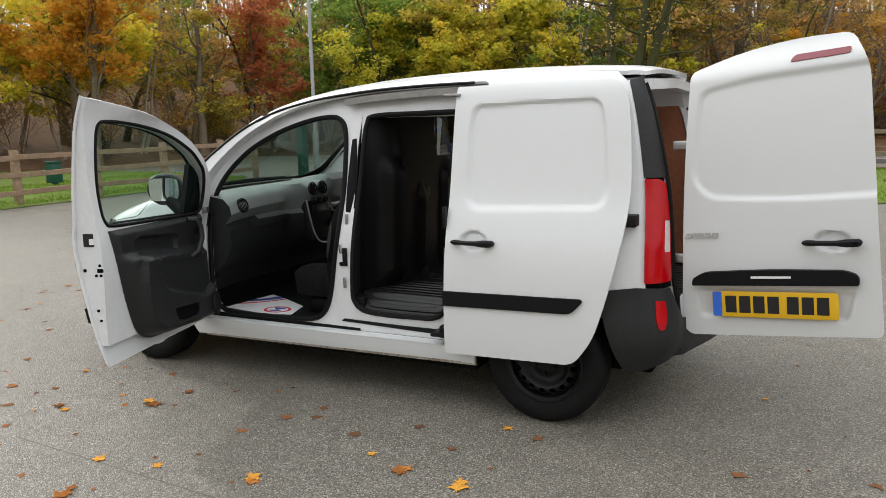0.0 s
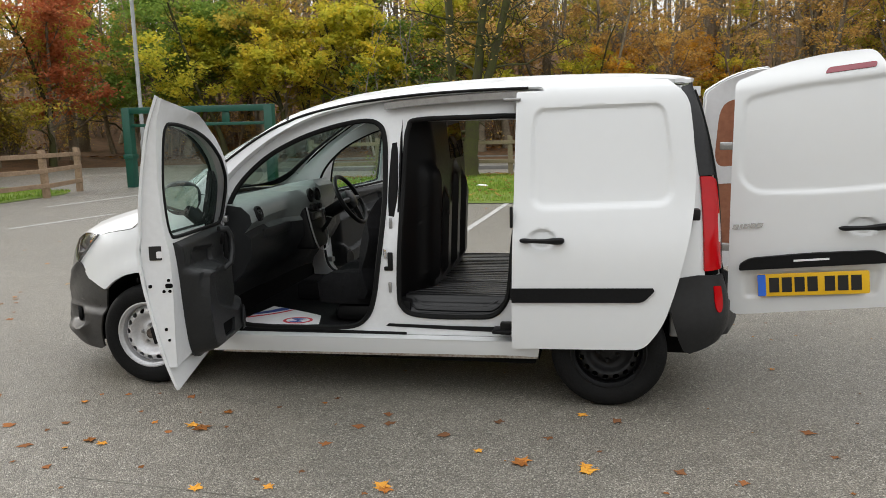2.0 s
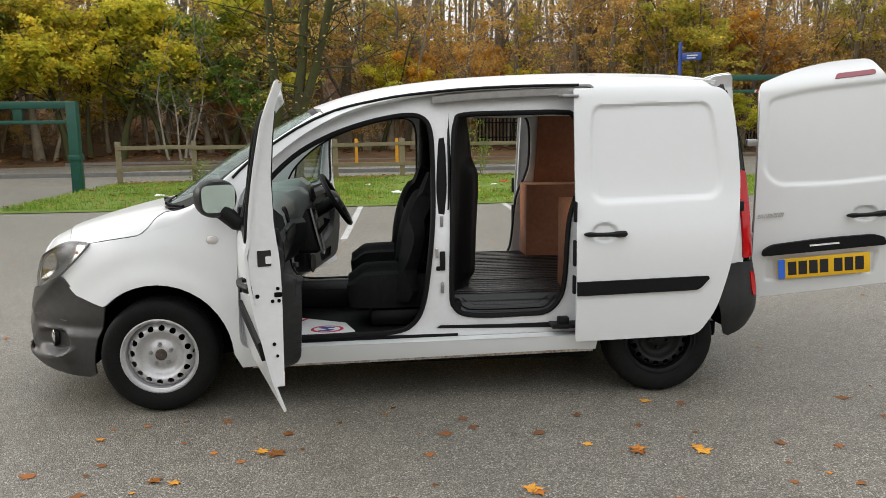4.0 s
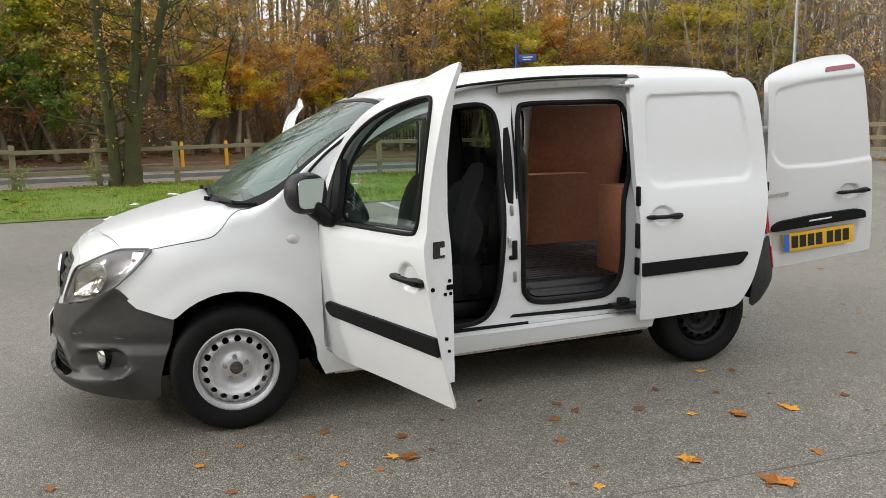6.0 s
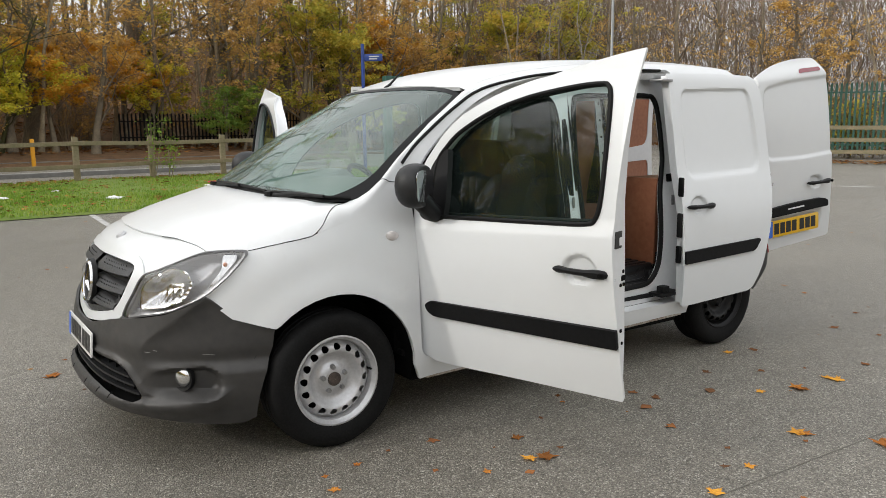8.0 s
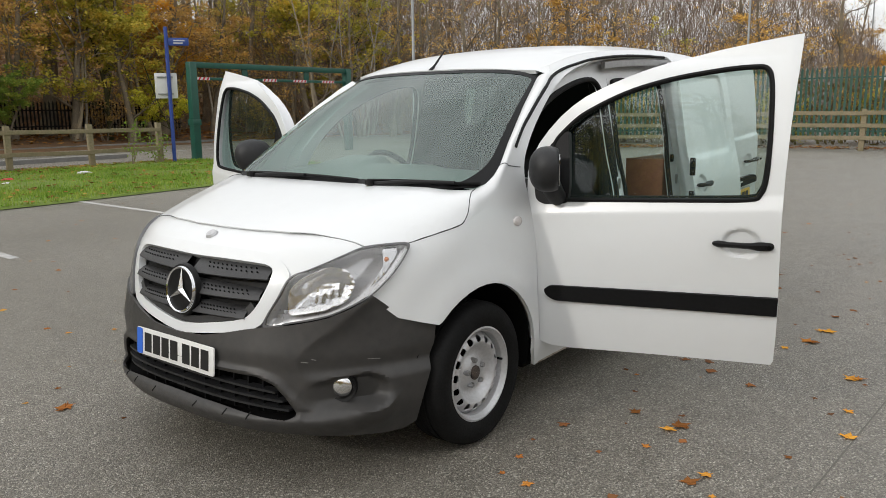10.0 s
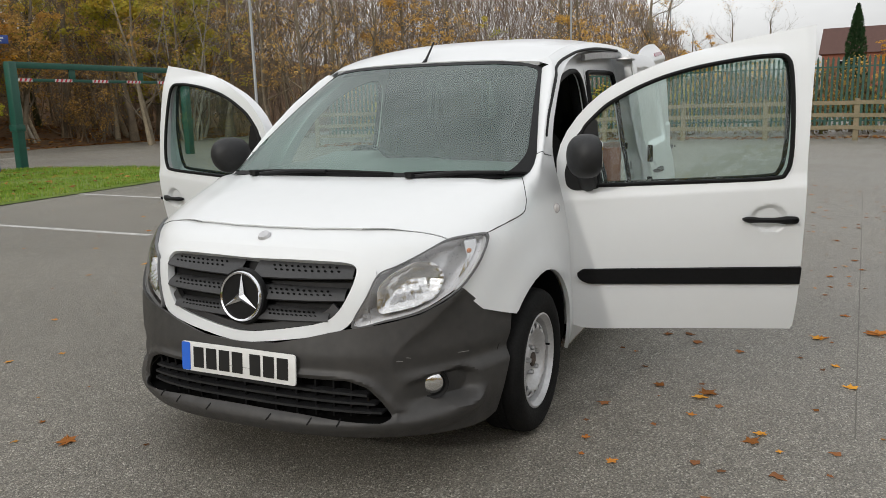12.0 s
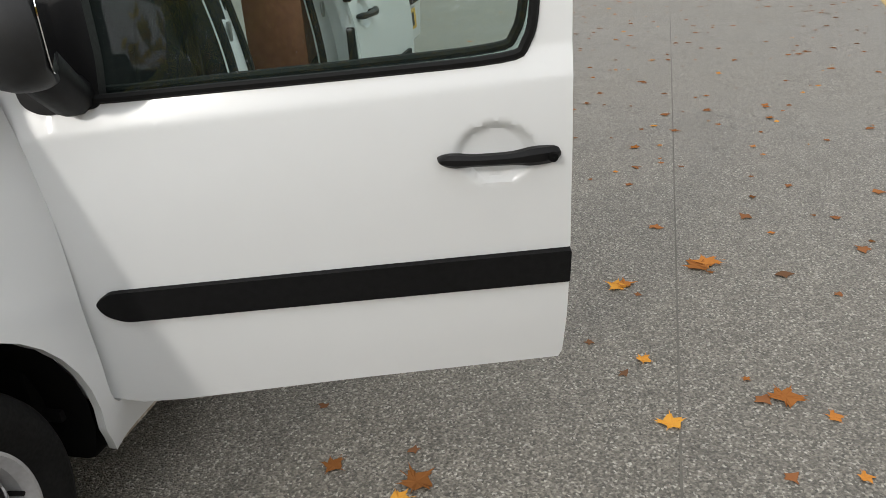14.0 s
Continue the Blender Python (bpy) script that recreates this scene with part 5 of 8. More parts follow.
def a_pillar(s):
    """Wing shoulder behind the bonnet, running up into the windscreen pillar."""
    bm = bmesh.new()
    inner = [hood_at(x, s * y) for x, y in HOOD_SIDE] + [screen_at(s * u, v) for u, v in EDGE_UP[1:] + [(1, 0.34), (1, 0.66), (1, 0.93), (1, 1)]]
    outer = [BONNET_CUT[-1]] + PILLAR_FOOT + [(-0.95, 1.22), (-0.75, 1.375), (-0.55, 1.5), (-0.475, 1.54)]
    rows = []
    for i, (g, (x, z)) in enumerate(zip(inner, outer)):
        o = Vector((x, s * (width_at(x, z) + 0.0005), z))
        low = Vector(((g.x + o.x) / 2, o.y * 0.992, g.z - 0.006))
        high = (g + o) / 2 + Vector((-0.024, s * 0.024, 0.028))
        c = low.lerp(high, sstep(4.0, 8.0, i))
        rows.append([bm.verts.new(g * (1 - f) ** 2 + c * 2 * f * (1 - f) + o * f * f) for f in (0, 0.2, 0.4, 0.6, 0.8, 1)])
    for a, b in zip(rows, rows[1:]):
        for j in range(5):
            bm.faces.new((a[j], a[j + 1], b[j + 1], b[j]))
    # joint between wing and pillar: a black tube paints the gap's shade
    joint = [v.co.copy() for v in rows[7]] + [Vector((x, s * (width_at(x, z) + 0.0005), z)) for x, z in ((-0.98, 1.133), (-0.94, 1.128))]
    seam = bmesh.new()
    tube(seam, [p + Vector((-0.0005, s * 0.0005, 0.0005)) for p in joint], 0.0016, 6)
    part("wing_seal", seam, SEAL_GAP, van)
    bmesh.ops.recalc_face_normals(bm, faces=bm.faces[:])
    part("a_pillar", bm, WHITE, van)
    # roof corner that joins the pillar
    bm = bmesh.new()
    edge = [(-0.475, 1.54), (-0.40, roof_edge(-0.40)), (-0.25, roof_edge(-0.25))]
    a = [bm.verts.new((x, s * width_at(x, z), z)) for x, z in edge]
    b = [bm.verts.new(roof_at(x, s * y)) for x, y in ((-0.497, 0.598), (-0.44, 0.614), (-0.25, 0.62))]
    for i in range(2):
        bm.faces.new((a[i], a[i + 1], b[i + 1], b[i]))
    bmesh.ops.recalc_face_normals(bm, faces=bm.faces[:])
    part("roof_corner", bm, WHITE, van)



# bonnet
HOOD_SIDE = [(-1.402, 0.833), (-1.372, 0.826), (-1.337, 0.807), (-1.295, 0.786), (-1.235, 0.762)]
HOOD_L = [(-1.95, 0.0), (-1.945, -0.18), (-1.915, -0.38), (-1.87, -0.52), (-1.845, -0.60), (-1.82, -0.688), (-1.765, -0.728)]
HOOD_L += [(x, -width_at(x, z)) for x, z in BONNET_CUT[:-1]] + [(x, -y) for x, y in HOOD_SIDE] + [(-1.285, -0.74), (-1.322, -0.66), (-1.352, -0.46), (-1.372, -0.24), (-1.38, 0.0)]
HOOD = HOOD_L + [(x, -y) for x, y in reversed(HOOD_L[1:-1])]


def hood_at(x, y):
    z = hood_z(x, y) + 0.0015
    ridge = abs(y) - (0.50 + 0.25 * (x + 1.9))
    z += 0.008 * sstep(0.06, -0.06, ridge)
    return Vector((x, y, z))


bm = panel(HOOD, [], hood_at, 0.022, (0, 0, 1), 0.006)
part("bonnet", bm, WHITE, van, "white bonnet with a raised middle")


both(a_pillar)


def shut_lines(s):
    """Thin black tubes painting gap shade round the bonnet, as between wing and pillar."""
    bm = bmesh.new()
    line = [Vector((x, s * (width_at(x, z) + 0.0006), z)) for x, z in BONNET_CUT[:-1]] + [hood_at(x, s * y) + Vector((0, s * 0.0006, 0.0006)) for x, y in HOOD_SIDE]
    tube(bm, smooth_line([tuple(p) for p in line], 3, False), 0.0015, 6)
    part("bonnet_seal", bm, SEAL_GAP, van)
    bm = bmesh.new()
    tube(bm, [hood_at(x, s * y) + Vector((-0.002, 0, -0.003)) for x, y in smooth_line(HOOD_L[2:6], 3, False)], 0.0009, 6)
    part("bonnet_seal", bm, SEAL_GAP, van)


both(shut_lines)


def wrap_at(u, z, proud=0.0):
    """A place on the nose by the angle round it (u from -1 to 1) and the height."""
    b, a = curve_at(WIDTH, z), XC - curve_at(FRONT, z)
    t = u * math.pi / 2
    c, s = math.cos(t), math.sin(t)
    p = 2 / POW
    x, y = XC - a * abs(c) ** p, math.copysign(b * abs(s) ** p, s)
    n = Vector((-abs(c) ** (2 - p) / a, math.copysign(abs(s) ** (2 - p), s) / b, 0)).normalized()
    return Vector((x, y, z)) + n * proud


def u_of(y, z):
    b = curve_at(WIDTH, z)
    return math.copysign(math.asin(min(1, (abs(y) / b) ** (POW / 2))) * 2 / math.pi, y)


# front bumper: dark grey plastic wrapped round the nose; a = place round the nose, b = height
BUMP_TOP = [(0.0, 0.54), (0.06, 0.548), (0.10, 0.563), (0.145, 0.579), (0.19, 0.595), (0.24, 0.608), (0.33, 0.622), (0.437, 0.646), (0.51, 0.678), (0.555, 0.706), (0.579, 0.719), (0.617, 0.687), (0.67, 0.637), (0.746, 0.606), (0.795, 0.585)]
BUMP_ARCH = [(0.792, 0.50), (0.778, 0.42), (0.757, 0.313), (0.74, 0.20)]
BUMP_LOW = [(0.70, 0.176), (0.60, 0.186), (0.5, 0.196), (0.35, 0.212), (0.18, 0.22), (0.0, 0.222)]
half = BUMP_TOP + BUMP_ARCH + BUMP_LOW
BUMP = [(-a, b) for a, b in half[::-1]][:-1] + half[:-1]
BUMP = BUMP[1:] if BUMP[0] == BUMP[-1] else BUMP
MOUTH_H = [(0.0, 0.432), (0.12, 0.432), (0.24, 0.428), (0.295, 0.402), (0.335, 0.350), (0.368, 0.292), (0.335, 0.276), (0.25, 0.283), (0.12, 0.298), (0.0, 0.303)]
MOUTH = rounded(MOUTH_H + [(-a, b) for a, b in MOUTH_H[-2:0:-1]], 0.012, 3)
FOG_BAY = rounded([(0.385, 0.412), (0.50, 0.430), (0.60, 0.436), (0.640, 0.412), (0.652, 0.375), (0.645, 0.325), (0.60, 0.306), (0.50, 0.308), (0.405, 0.314), (0.372, 0.345)], 0.03, 4)
LIP_Z = [(0.0, 0.262), (0.28, 0.264), (0.45, 0.268), (0.57, 0.282), (0.63, 0.300), (0.68, 0.33)]
FOLD = [(0.40, 0.40), (0.44, 0.375), (0.50, 0.366), (0.56, 0.405), (0.60, 0.455), (0.656, 0.513), (0.715, 0.58)]


def bump_at(a, b):
    k = abs(a)
    d = 0.012
    lip = curve_at(LIP_Z, k)
    near = sstep(0.70, 0.62, k)
    # chin: a shelf below the intake that runs out to a lip, then tucks under
    d += near * (0.034 * sstep(lip + 0.042, lip + 0.004, b) - 0.022 * sstep(lip - 0.002, lip - 0.075, b))
    # raised rim over the intake, running on below the fog lamp
    d += 0.014 * math.exp(-((dist_in(MOUTH, k, b) - 0.014) / 0.012) ** 2) * sstep(0.27, 0.30, b)
    e = dist_in(FOG_BAY, k, b)
    d -= 0.042 * sstep(0.004, -0.028, e) * sstep(0.37, 0.50, k)
    d += 0.006 * math.exp(-((e - 0.010) / 0.008) ** 2) * sstep(0.42, 0.34, b)
    # crease from the lamp's corner down to the fog lamp
    f = k - curve_at(FOLD, b)
    d += 0.012 * sstep(0.44, 0.52, b)
    if f > 0:
        d -= 0.030 * (1 - math.exp(-f / 0.065)) * sstep(0.40, 0.46, b)
    return wrap_at(a, b, d)


front_bumper = part("front_bumper", panel(BUMP, [MOUTH], bump_at, 0.0095, (-1, 0, 0), 0.012, 0.0095), FADED, van, "scuffed dark grey plastic front bumper")
part("air_intake", panel(rounded([(-0.44, 0.205), (0.44, 0.205), (0.40, 0.47), (-0.40, 0.47)], 0.02), [], lambda a, b: wrap_at(a, b, -0.05), 0.05, (-1, 0, 0)), DARK, front_bumper)
part("intake_floor", panel(rounded([(-0.40, 0.0), (0.40, 0.0), (0.40, 1.0), (-0.40, 1.0)], 0.01), [], lambda a, b: wrap_at(a, 0.262, 0.02 - 0.075 * b), 0.05, (0, 0, 1)), DARK, front_bumper)
for i in range(3):
    bm = bmesh.new()
    w = (0.345, 0.325, 0.300)[i]
    ribbon(bm, [wrap_at(-w + 2 * w * k / 30, 0.322 + 0.034 * i - 0.022 * (abs(k - 15) / 15) ** 2, -0.016) for k in range(31)], 0.0045, 0.02, lambda k: (Vector((0, 0, 1)), Vector((1, 0, 0))))
    part("intake_slat", bm, BUMPER, front_bumper)
for i in range(13):
    u = -0.30 + 0.05 * i
    bm = bmesh.new()
    ribbon(bm, [wrap_at(u, 0.285, -0.03), wrap_at(u, 0.425, -0.03)], 0.004, 0.016, lambda k: (Vector((0, 1, 0)), Vector((1, 0, 0))))
    part("intake_rib", bm, BLACK, front_bumper)
# notches along the chin and pale scuffs
for u in (-0.22, -0.145, -0.05, 0.05, 0.145, 0.22):
    bm = bmesh.new()
    ribbon(bm, [bump_at(u - 0.004, 0.290) + Vector((-0.001, 0, 0.001)), bump_at(u, 0.278) + Vector((-0.001, 0, 0.001)), bump_at(u + 0.004, 0.268) + Vector((-0.001, 0, 0.001))], 0.002, 0.002, lambda k: (Vector((0, 1, 0)), Vector((0, 0, 1))))
    part("chin_notch", bm, SEAL_GAP, front_bumper)
for u, z, w in ((-0.385, 0.487, 0.010), (-0.412, 0.495, 0.007), (-0.60, 0.48, 0.02)):
    bm = bmesh.new()
    ribbon(bm, [bump_at(u - w + w * k, z + 0.002 * k) + (wrap_at(u, z, 1) - wrap_at(u, z)) * 0.0008 for k in range(3)], 0.0012, 0.0006, lambda k: (Vector((0, 0, 1)), Vector((1, 0, 0))))
    part("scuff", bm, KERB, front_bumper, "pale scrape mark")


def fog_lamp(s):
    fu = 0.502
    c = bump_at(s * fu, 0.382)
    n = (wrap_at(s * fu, 0.382, 1) - wrap_at(s * fu, 0.382)).lerp(Vector((-1, 0, 0)), 0.35).normalized()
    m = Matrix.Translation(c) @ n.to_track_quat("Z", "Y").to_matrix().to_4x4()
    bm = bmesh.new()
    lathe(bm, [(0.060, -0.01), (0.058, 0.010), (0.047, 0.006), (0.043, -0.002)], 28, "z")
    bmesh.ops.transform(bm, matrix=m, verts=bm.verts[:])
    ring = part("fog_lamp", bm, BLACK, front_bumper, "round fog lamp with a clear lens")
    bm = bmesh.new()
    lathe(bm, [(0.043, 0.0), (0.036, 0.009), (0.022, 0.014), (0.001, 0.016)], 28, "z")
    bmesh.ops.transform(bm, matrix=m, verts=bm.verts[:])
    ob = part("fog_lens", bm, REFLECTOR, van, "clear fog lamp lens")
    ob.name = "fog_lens"


both(fog_lamp)

# white nose band round the grille, and the grille
BAND_H = [(0.0, 0.868), (0.2, 0.869), (0.4, 0.858), (0.497, 0.80), (0.482, 0.735), (0.444, 0.65), (0.40, 0.60), (0.30, 0.574), (0.15, 0.55), (0.06, 0.538), (0.0, 0.534)]
GRILLE_H = [(0.0, 0.829), (0.18, 0.832), (0.36, 0.829), (0.422, 0.816), (0.432, 0.785), (0.42, 0.735), (0.385, 0.665), (0.33, 0.624), (0.2, 0.597), (0.08, 0.578), (0.0, 0.572)]


def mirrored(h):
    return h + [(-a, b) for a, b in reversed(h[1:-1])]


def face_at(y, z, proud=0.0):
    return wrap_at(u_of(y, z), z, proud)


BAND, GRILLE = smooth_line(mirrored(BAND_H), 3), smooth_line(mirrored(GRILLE_H), 3)
part("nose_band", panel(BAND, [GRILLE], lambda a, b: face_at(a, b, 0.006), 0.03, (-1, 0, 0), 0.03), WHITE, van, "white band round the grille")
grille = part("grille", panel(GRILLE, [], lambda a, b: face_at(a, b, -0.035), 0.04, (-1, 0, 0), 0.004), BLACK, van, "dark grey grille with three louvres a side")
for s in (-1, 1):
    for z0, z1, w in ((0.763, 0.822, 0.424), (0.688, 0.742, 0.404), (0.616, 0.668, 0.350)):
        rows = []
        bm = bmesh.new()
        for k in range(15):
            y = s * (0.03 + (w - 0.03) * k / 14)
            t = k / 14
            top, low = z1 - 0.006 * t, z0 + 0.008 * t
            rows.append([bm.verts.new(face_at(y, zz, d)) for zz, d in ((top, -0.03), (top - 0.004, -0.012), (low + 0.022, 0.006), (low + 0.006, 0.012), (low, 0.004), (low + 0.002, -0.03))])
        for a, b in zip(rows, rows[1:]):
            for j in range(5):
                bm.faces.new((a[j], a[j + 1], b[j + 1], b[j]))
        bmesh.ops.recalc_face_normals(bm, faces=bm.faces[:])
        louvre = part("louvre", bm, GRILLE_GREY, grille)
        holes = bmesh.new()
        for k in range(11):
            for r in range(2):
                y = s * (0.11 + (w - 0.15) * (k + 0.5 * r) / 11)
                c = face_at(y, z1 - 0.012 - 0.012 * r, -0.003 + 0.006 * r)
                d = 0.0045
                vs = [holes.verts.new(c + Vector((-0.0035, math.cos(t) * d * 1.5, math.sin(t) * d))) for t in [i * math.pi / 3 for i in range(6)]]
                holes.faces.new(vs)
        bmesh.ops.recalc_face_normals(holes, faces=holes.faces[:])
        part("vent_hole", holes, DARK, louvre, smooth=False)
low = sorted((a, b) for a, b in GRILLE if b < 0.67)
part("grille_lip", panel(low + [(a * 0.94, b + 0.024) for a, b in reversed(low)], [], lambda a, b: face_at(a, b, -0.004), 0.03, (-1, 0, 0), 0.02), GRILLE_GREY, grille)
# round emblem: a chrome ring with three spokes
ec = Vector((face_at(0, 0.698, 0.012).x - 0.008, 0, 0.698))
em = Matrix.Translation(ec) @ pose(0, 0, 0, 0, 8, 0)
bm = bmesh.new()
lathe(bm, [(0.094, -0.010), (0.094, 0.006), (0.089, 0.013), (0.083, 0.010), (0.081, -0.004)], 48, "x")
bmesh.ops.transform(bm, matrix=em @ Matrix.Scale(-1, 4, (1, 0, 0)), verts=bm.verts[:])
bmesh.ops.recalc_face_normals(bm, faces=bm.faces[:])
emblem = part("emblem", bm, CHROME, van, "round chrome emblem with three spokes")
bm = bmesh.new()
lathe(bm, [(0.105, 0.016), (0.10, -0.002), (0.082, -0.004), (0.001, 0.004)], 40, "x")
bmesh.ops.transform(bm, matrix=em, verts=bm.verts[:])
part("emblem_dish", bm, BLACK, emblem)
bm = bmesh.new()
for k in range(3):
    t = radians(90 + 120 * k)
    d, n = Vector((0, math.cos(t), math.sin(t))), Vector((0, -math.sin(t), math.cos(t)))
    a0, a1 = bm.verts.new(n * 0.017 + Vector((-0.006, 0, 0)) - d * 0.006), bm.verts.new(-n * 0.017 + Vector((-0.006, 0, 0)) - d * 0.006)
    tip, top = bm.verts.new(d * 0.085 + Vector((-0.006, 0, 0))), bm.verts.new(Vector((-0.018, 0, 0)))
    bm.faces.new((a0, tip, top))
    bm.faces.new((tip, a1, top))
bmesh.ops.recalc_face_normals(bm, faces=bm.faces[:])
bmesh.ops.transform(bm, matrix=em, verts=bm.verts[:])
part("spokes", bm, CHROME, emblem, smooth=False)
c = Vector((wrap_at(0.0, 0.897).x - 0.001, 0, 0.897))
bm = bmesh.new()
lathe(bm, [(0.001, 0.012), (0.02, 0.010), (0.026, 0.0)], 28, "z")
bmesh.ops.transform(bm, matrix=Matrix.Translation(c) @ pose(0, 0, 0, 0, -30, 0), verts=bm.verts[:])
part("bonnet_badge", bm, SILVER, van, "small round grey badge")


def head_lamp(s):
    """Swept-back headlamp: grey bezel, bright reflector and a clear cover."""
    lo = [(0.243, 0.61), (0.33, 0.626), (0.437, 0.650), (0.51, 0.682), (0.577, 0.722), (0.618, 0.765), (0.648, 0.805), (0.673, 0.857), (0.676, 0.885), (0.652, 0.898), (0.58, 0.898), (0.512, 0.891), (0.46, 0.867), (0.41, 0.841), (0.36, 0.816), (0.311, 0.791), (0.283, 0.72)]
    out = smooth_line(lo, 4)
    out = [(s * a, b) for a, b in out]
    fa = (-1, s * 1.0, 0)
    cover = part("headlamp", panel(out, [], lambda a, b: wrap_at(a, b, 0.014), 0.02, fa), LENS, van, "clear swept-back headlamp with a bright reflector")
    cover.visible_shadow = False
    cx = sum(p[0] for p in out) / len(out)
    cz = sum(p[1] for p in out) / len(out)
    inner = [(cx + (a - cx) * 0.972, cz + (b - cz) * 0.955) for a, b in out]
    part("lamp_bezel", panel(out, [inner], lambda a, b: wrap_at(a, b, 0.0155), 0.03, fa, 0.012), LAMP_EDGE, cover, "dark grey lamp edge")

    def bowl(a, b):
        d = min(0.0, dist_in(out, a, b))
        return wrap_at(a, b, -0.012 - 0.075 * sstep(0.0, 0.07, -d))
    part("lamp_housing", panel(out, [], bowl, 0.014, fa), LAMP_GREY, cover)
    # main reflector, fluted
    r = [(s * 0.315, 0.65), (s * 0.42, 0.668), (s * 0.50, 0.70), (s * 0.525, 0.765), (s * 0.49, 0.815), (s * 0.42, 0.825), (s * 0.345, 0.785), (s * 0.31, 0.74)]
    ro = rounded(r, 0.022)

    def flute(a, b):
        d = min(0.0, dist_in(ro, a, b))
        return wrap_at(a, b, 0.0 - 0.05 * sstep(0.0, 0.06, -d) + 0.0016 * math.sin(a * 230) * sstep(0.0, 0.03, -d) + 0.0012 * math.sin(b * 330) * sstep(0.38, 0.45, abs(a)))
    part("reflector", panel(ro, [], flute, 0.006, fa), REFLECTOR, cover, "fluted bright reflector")
    r2 = rounded([(s * 0.575, 0.745), (s * 0.615, 0.785), (s * 0.65, 0.855), (s * 0.64, 0.882), (s * 0.59, 0.88), (s * 0.61, 0.82)], 0.012)
    part("indicator", panel(r2, [], lambda a, b: wrap_at(a, b, -0.014 + 0.0005 * math.sin(a * 420)), 0.006, fa), REFLECTOR, cover, "small side reflector")
    m = Matrix.Translation(wrap_at(s * 0.615, 0.84, -0.012))
    bm = bmesh.new()
    bmesh.ops.create_uvsphere(bm, u_segments=12, v_segments=8, radius=0.009, matrix=m)
    part("bulb", bm, AMBER, cover)


both(head_lamp)


def nose_top():
    """White metal between the grille, the lamps and the bonnet's front edge."""
    up = []
    for x, y in HOOD_L[:6]:
        z = hood_z(x + 0.02, y * 0.985) - 0.0
        up.append((u_of(y, z), z))
    low = [(-0.512, 0.886), (-0.46, 0.860), (-0.41, 0.834), (-0.36, 0.808), (-0.311, 0.782), (-0.2, 0.845), (0.0, 0.85)]
    line = up[::-1][0:] + [(-a, b) for a, b in up[1:]] + [(-a, b) for a, b in low[:-1]] + low[::-1]
    part("nose_top", panel(line, [], lambda a, b: wrap_at(a, b, -0.002), 0.03, (-1, 0, 1), 0.0, 0.02), WHITE, van)


nose_top()


def number_plate(name, centre, ax_u, ax_v, w, h, ground, parent, label):
    n = ax_u.cross(ax_v)
    m = Matrix((ax_u, ax_v, n)).transposed().to_4x4()
    m.translation = centre
    def flat(outline, z0, z1, bev=0.0):
        bm = slab(outline, z0, z1, bev)
        bmesh.ops.transform(bm, matrix=m, verts=bm.verts[:])
        return bm
    rect = lambda x0, y0, x1, y1: [(x0, y0), (x1, y0), (x1, y1), (x0, y1)]
    plate = part(name, flat(rounded(rect(-w / 2, -h / 2, w / 2, h / 2), 0.012), 0, 0.006, 0.001), ground, parent, label)
    part("blue_band", flat(rounded(rect(-w / 2 + 0.002, -h / 2 + 0.002, -w / 2 + 0.042, h / 2 - 0.002), 0.008), 0.0065, 0.0078), BLUE, plate)
    x = -w / 2 + 0.058
    for i in range(7):
        part("bar", flat(rect(x, -0.039, x + 0.048, 0.039), 0.0065, 0.0078), INK, plate, smooth=False)
        x += 0.0605 + (0.02 if i == 3 else 0)
    return plate


number_plate("front_plate", Vector((face_at(0, 0.46, 0.02).x, 0.0, 0.462)), Vector((0, -1, 0)), Vector((0.08, 0, 1)).normalized(), 0.52, 0.111, PLATE_WHITE, van, "white front number plate with a blue band")


def wiper(y0, y1, s0, s1):
    bm = bmesh.new()
    a, b = screen_at(y0, -0.012), screen_at(y1, 0.012)
    up = Vector((-0.55, 0, 0.8)) * 0.022
    tube(bm, [a + up * 0.5, a.lerp(b, 0.5) + up * 1.3, b + up], [0.013, 0.010, 0.008], 8)
    tube(bm, [a.lerp(b, 0.0) + up + Vector((-0.01, 0, -0.01)), a + up * 1.6], 0.02, 8)
    arm = part("wiper", bm, BLACK, van, "black wiper parked along the screen's foot")
    bm = bmesh.new()
    c = [screen_at(s0 + (s1 - s0) * k / 8, 0.012 + 0.012 * math.sin(k / 8 * 3.14)) + up * 0.6 for k in range(9)]
    tube(bm, c, 0.007, 6)
    part("wiper_blade", bm, SEAL_GAP, arm)


wiper(-0.32, -0.78, -0.28, -0.93)
wiper(0.55, 0.12, 0.62, -0.22)
bm = panel(HOOD_L[16:21] + [(-1.385, 0.0)] + [(x, -y) for x, y in reversed(HOOD_L[16:21])] + [(-1.12, 0.66), (-1.25, 0.3), (-1.28, 0), (-1.25, -0.3), (-1.12, -0.66)], [], lambda a, b: Vector((a, b, 1.036 - 0.012 * abs(b) ** 2)), 0.1, (0, 0, 1), 0.02)
part("scuttle", bm, BLACK, van, "black plastic scuttle below the windscreen")

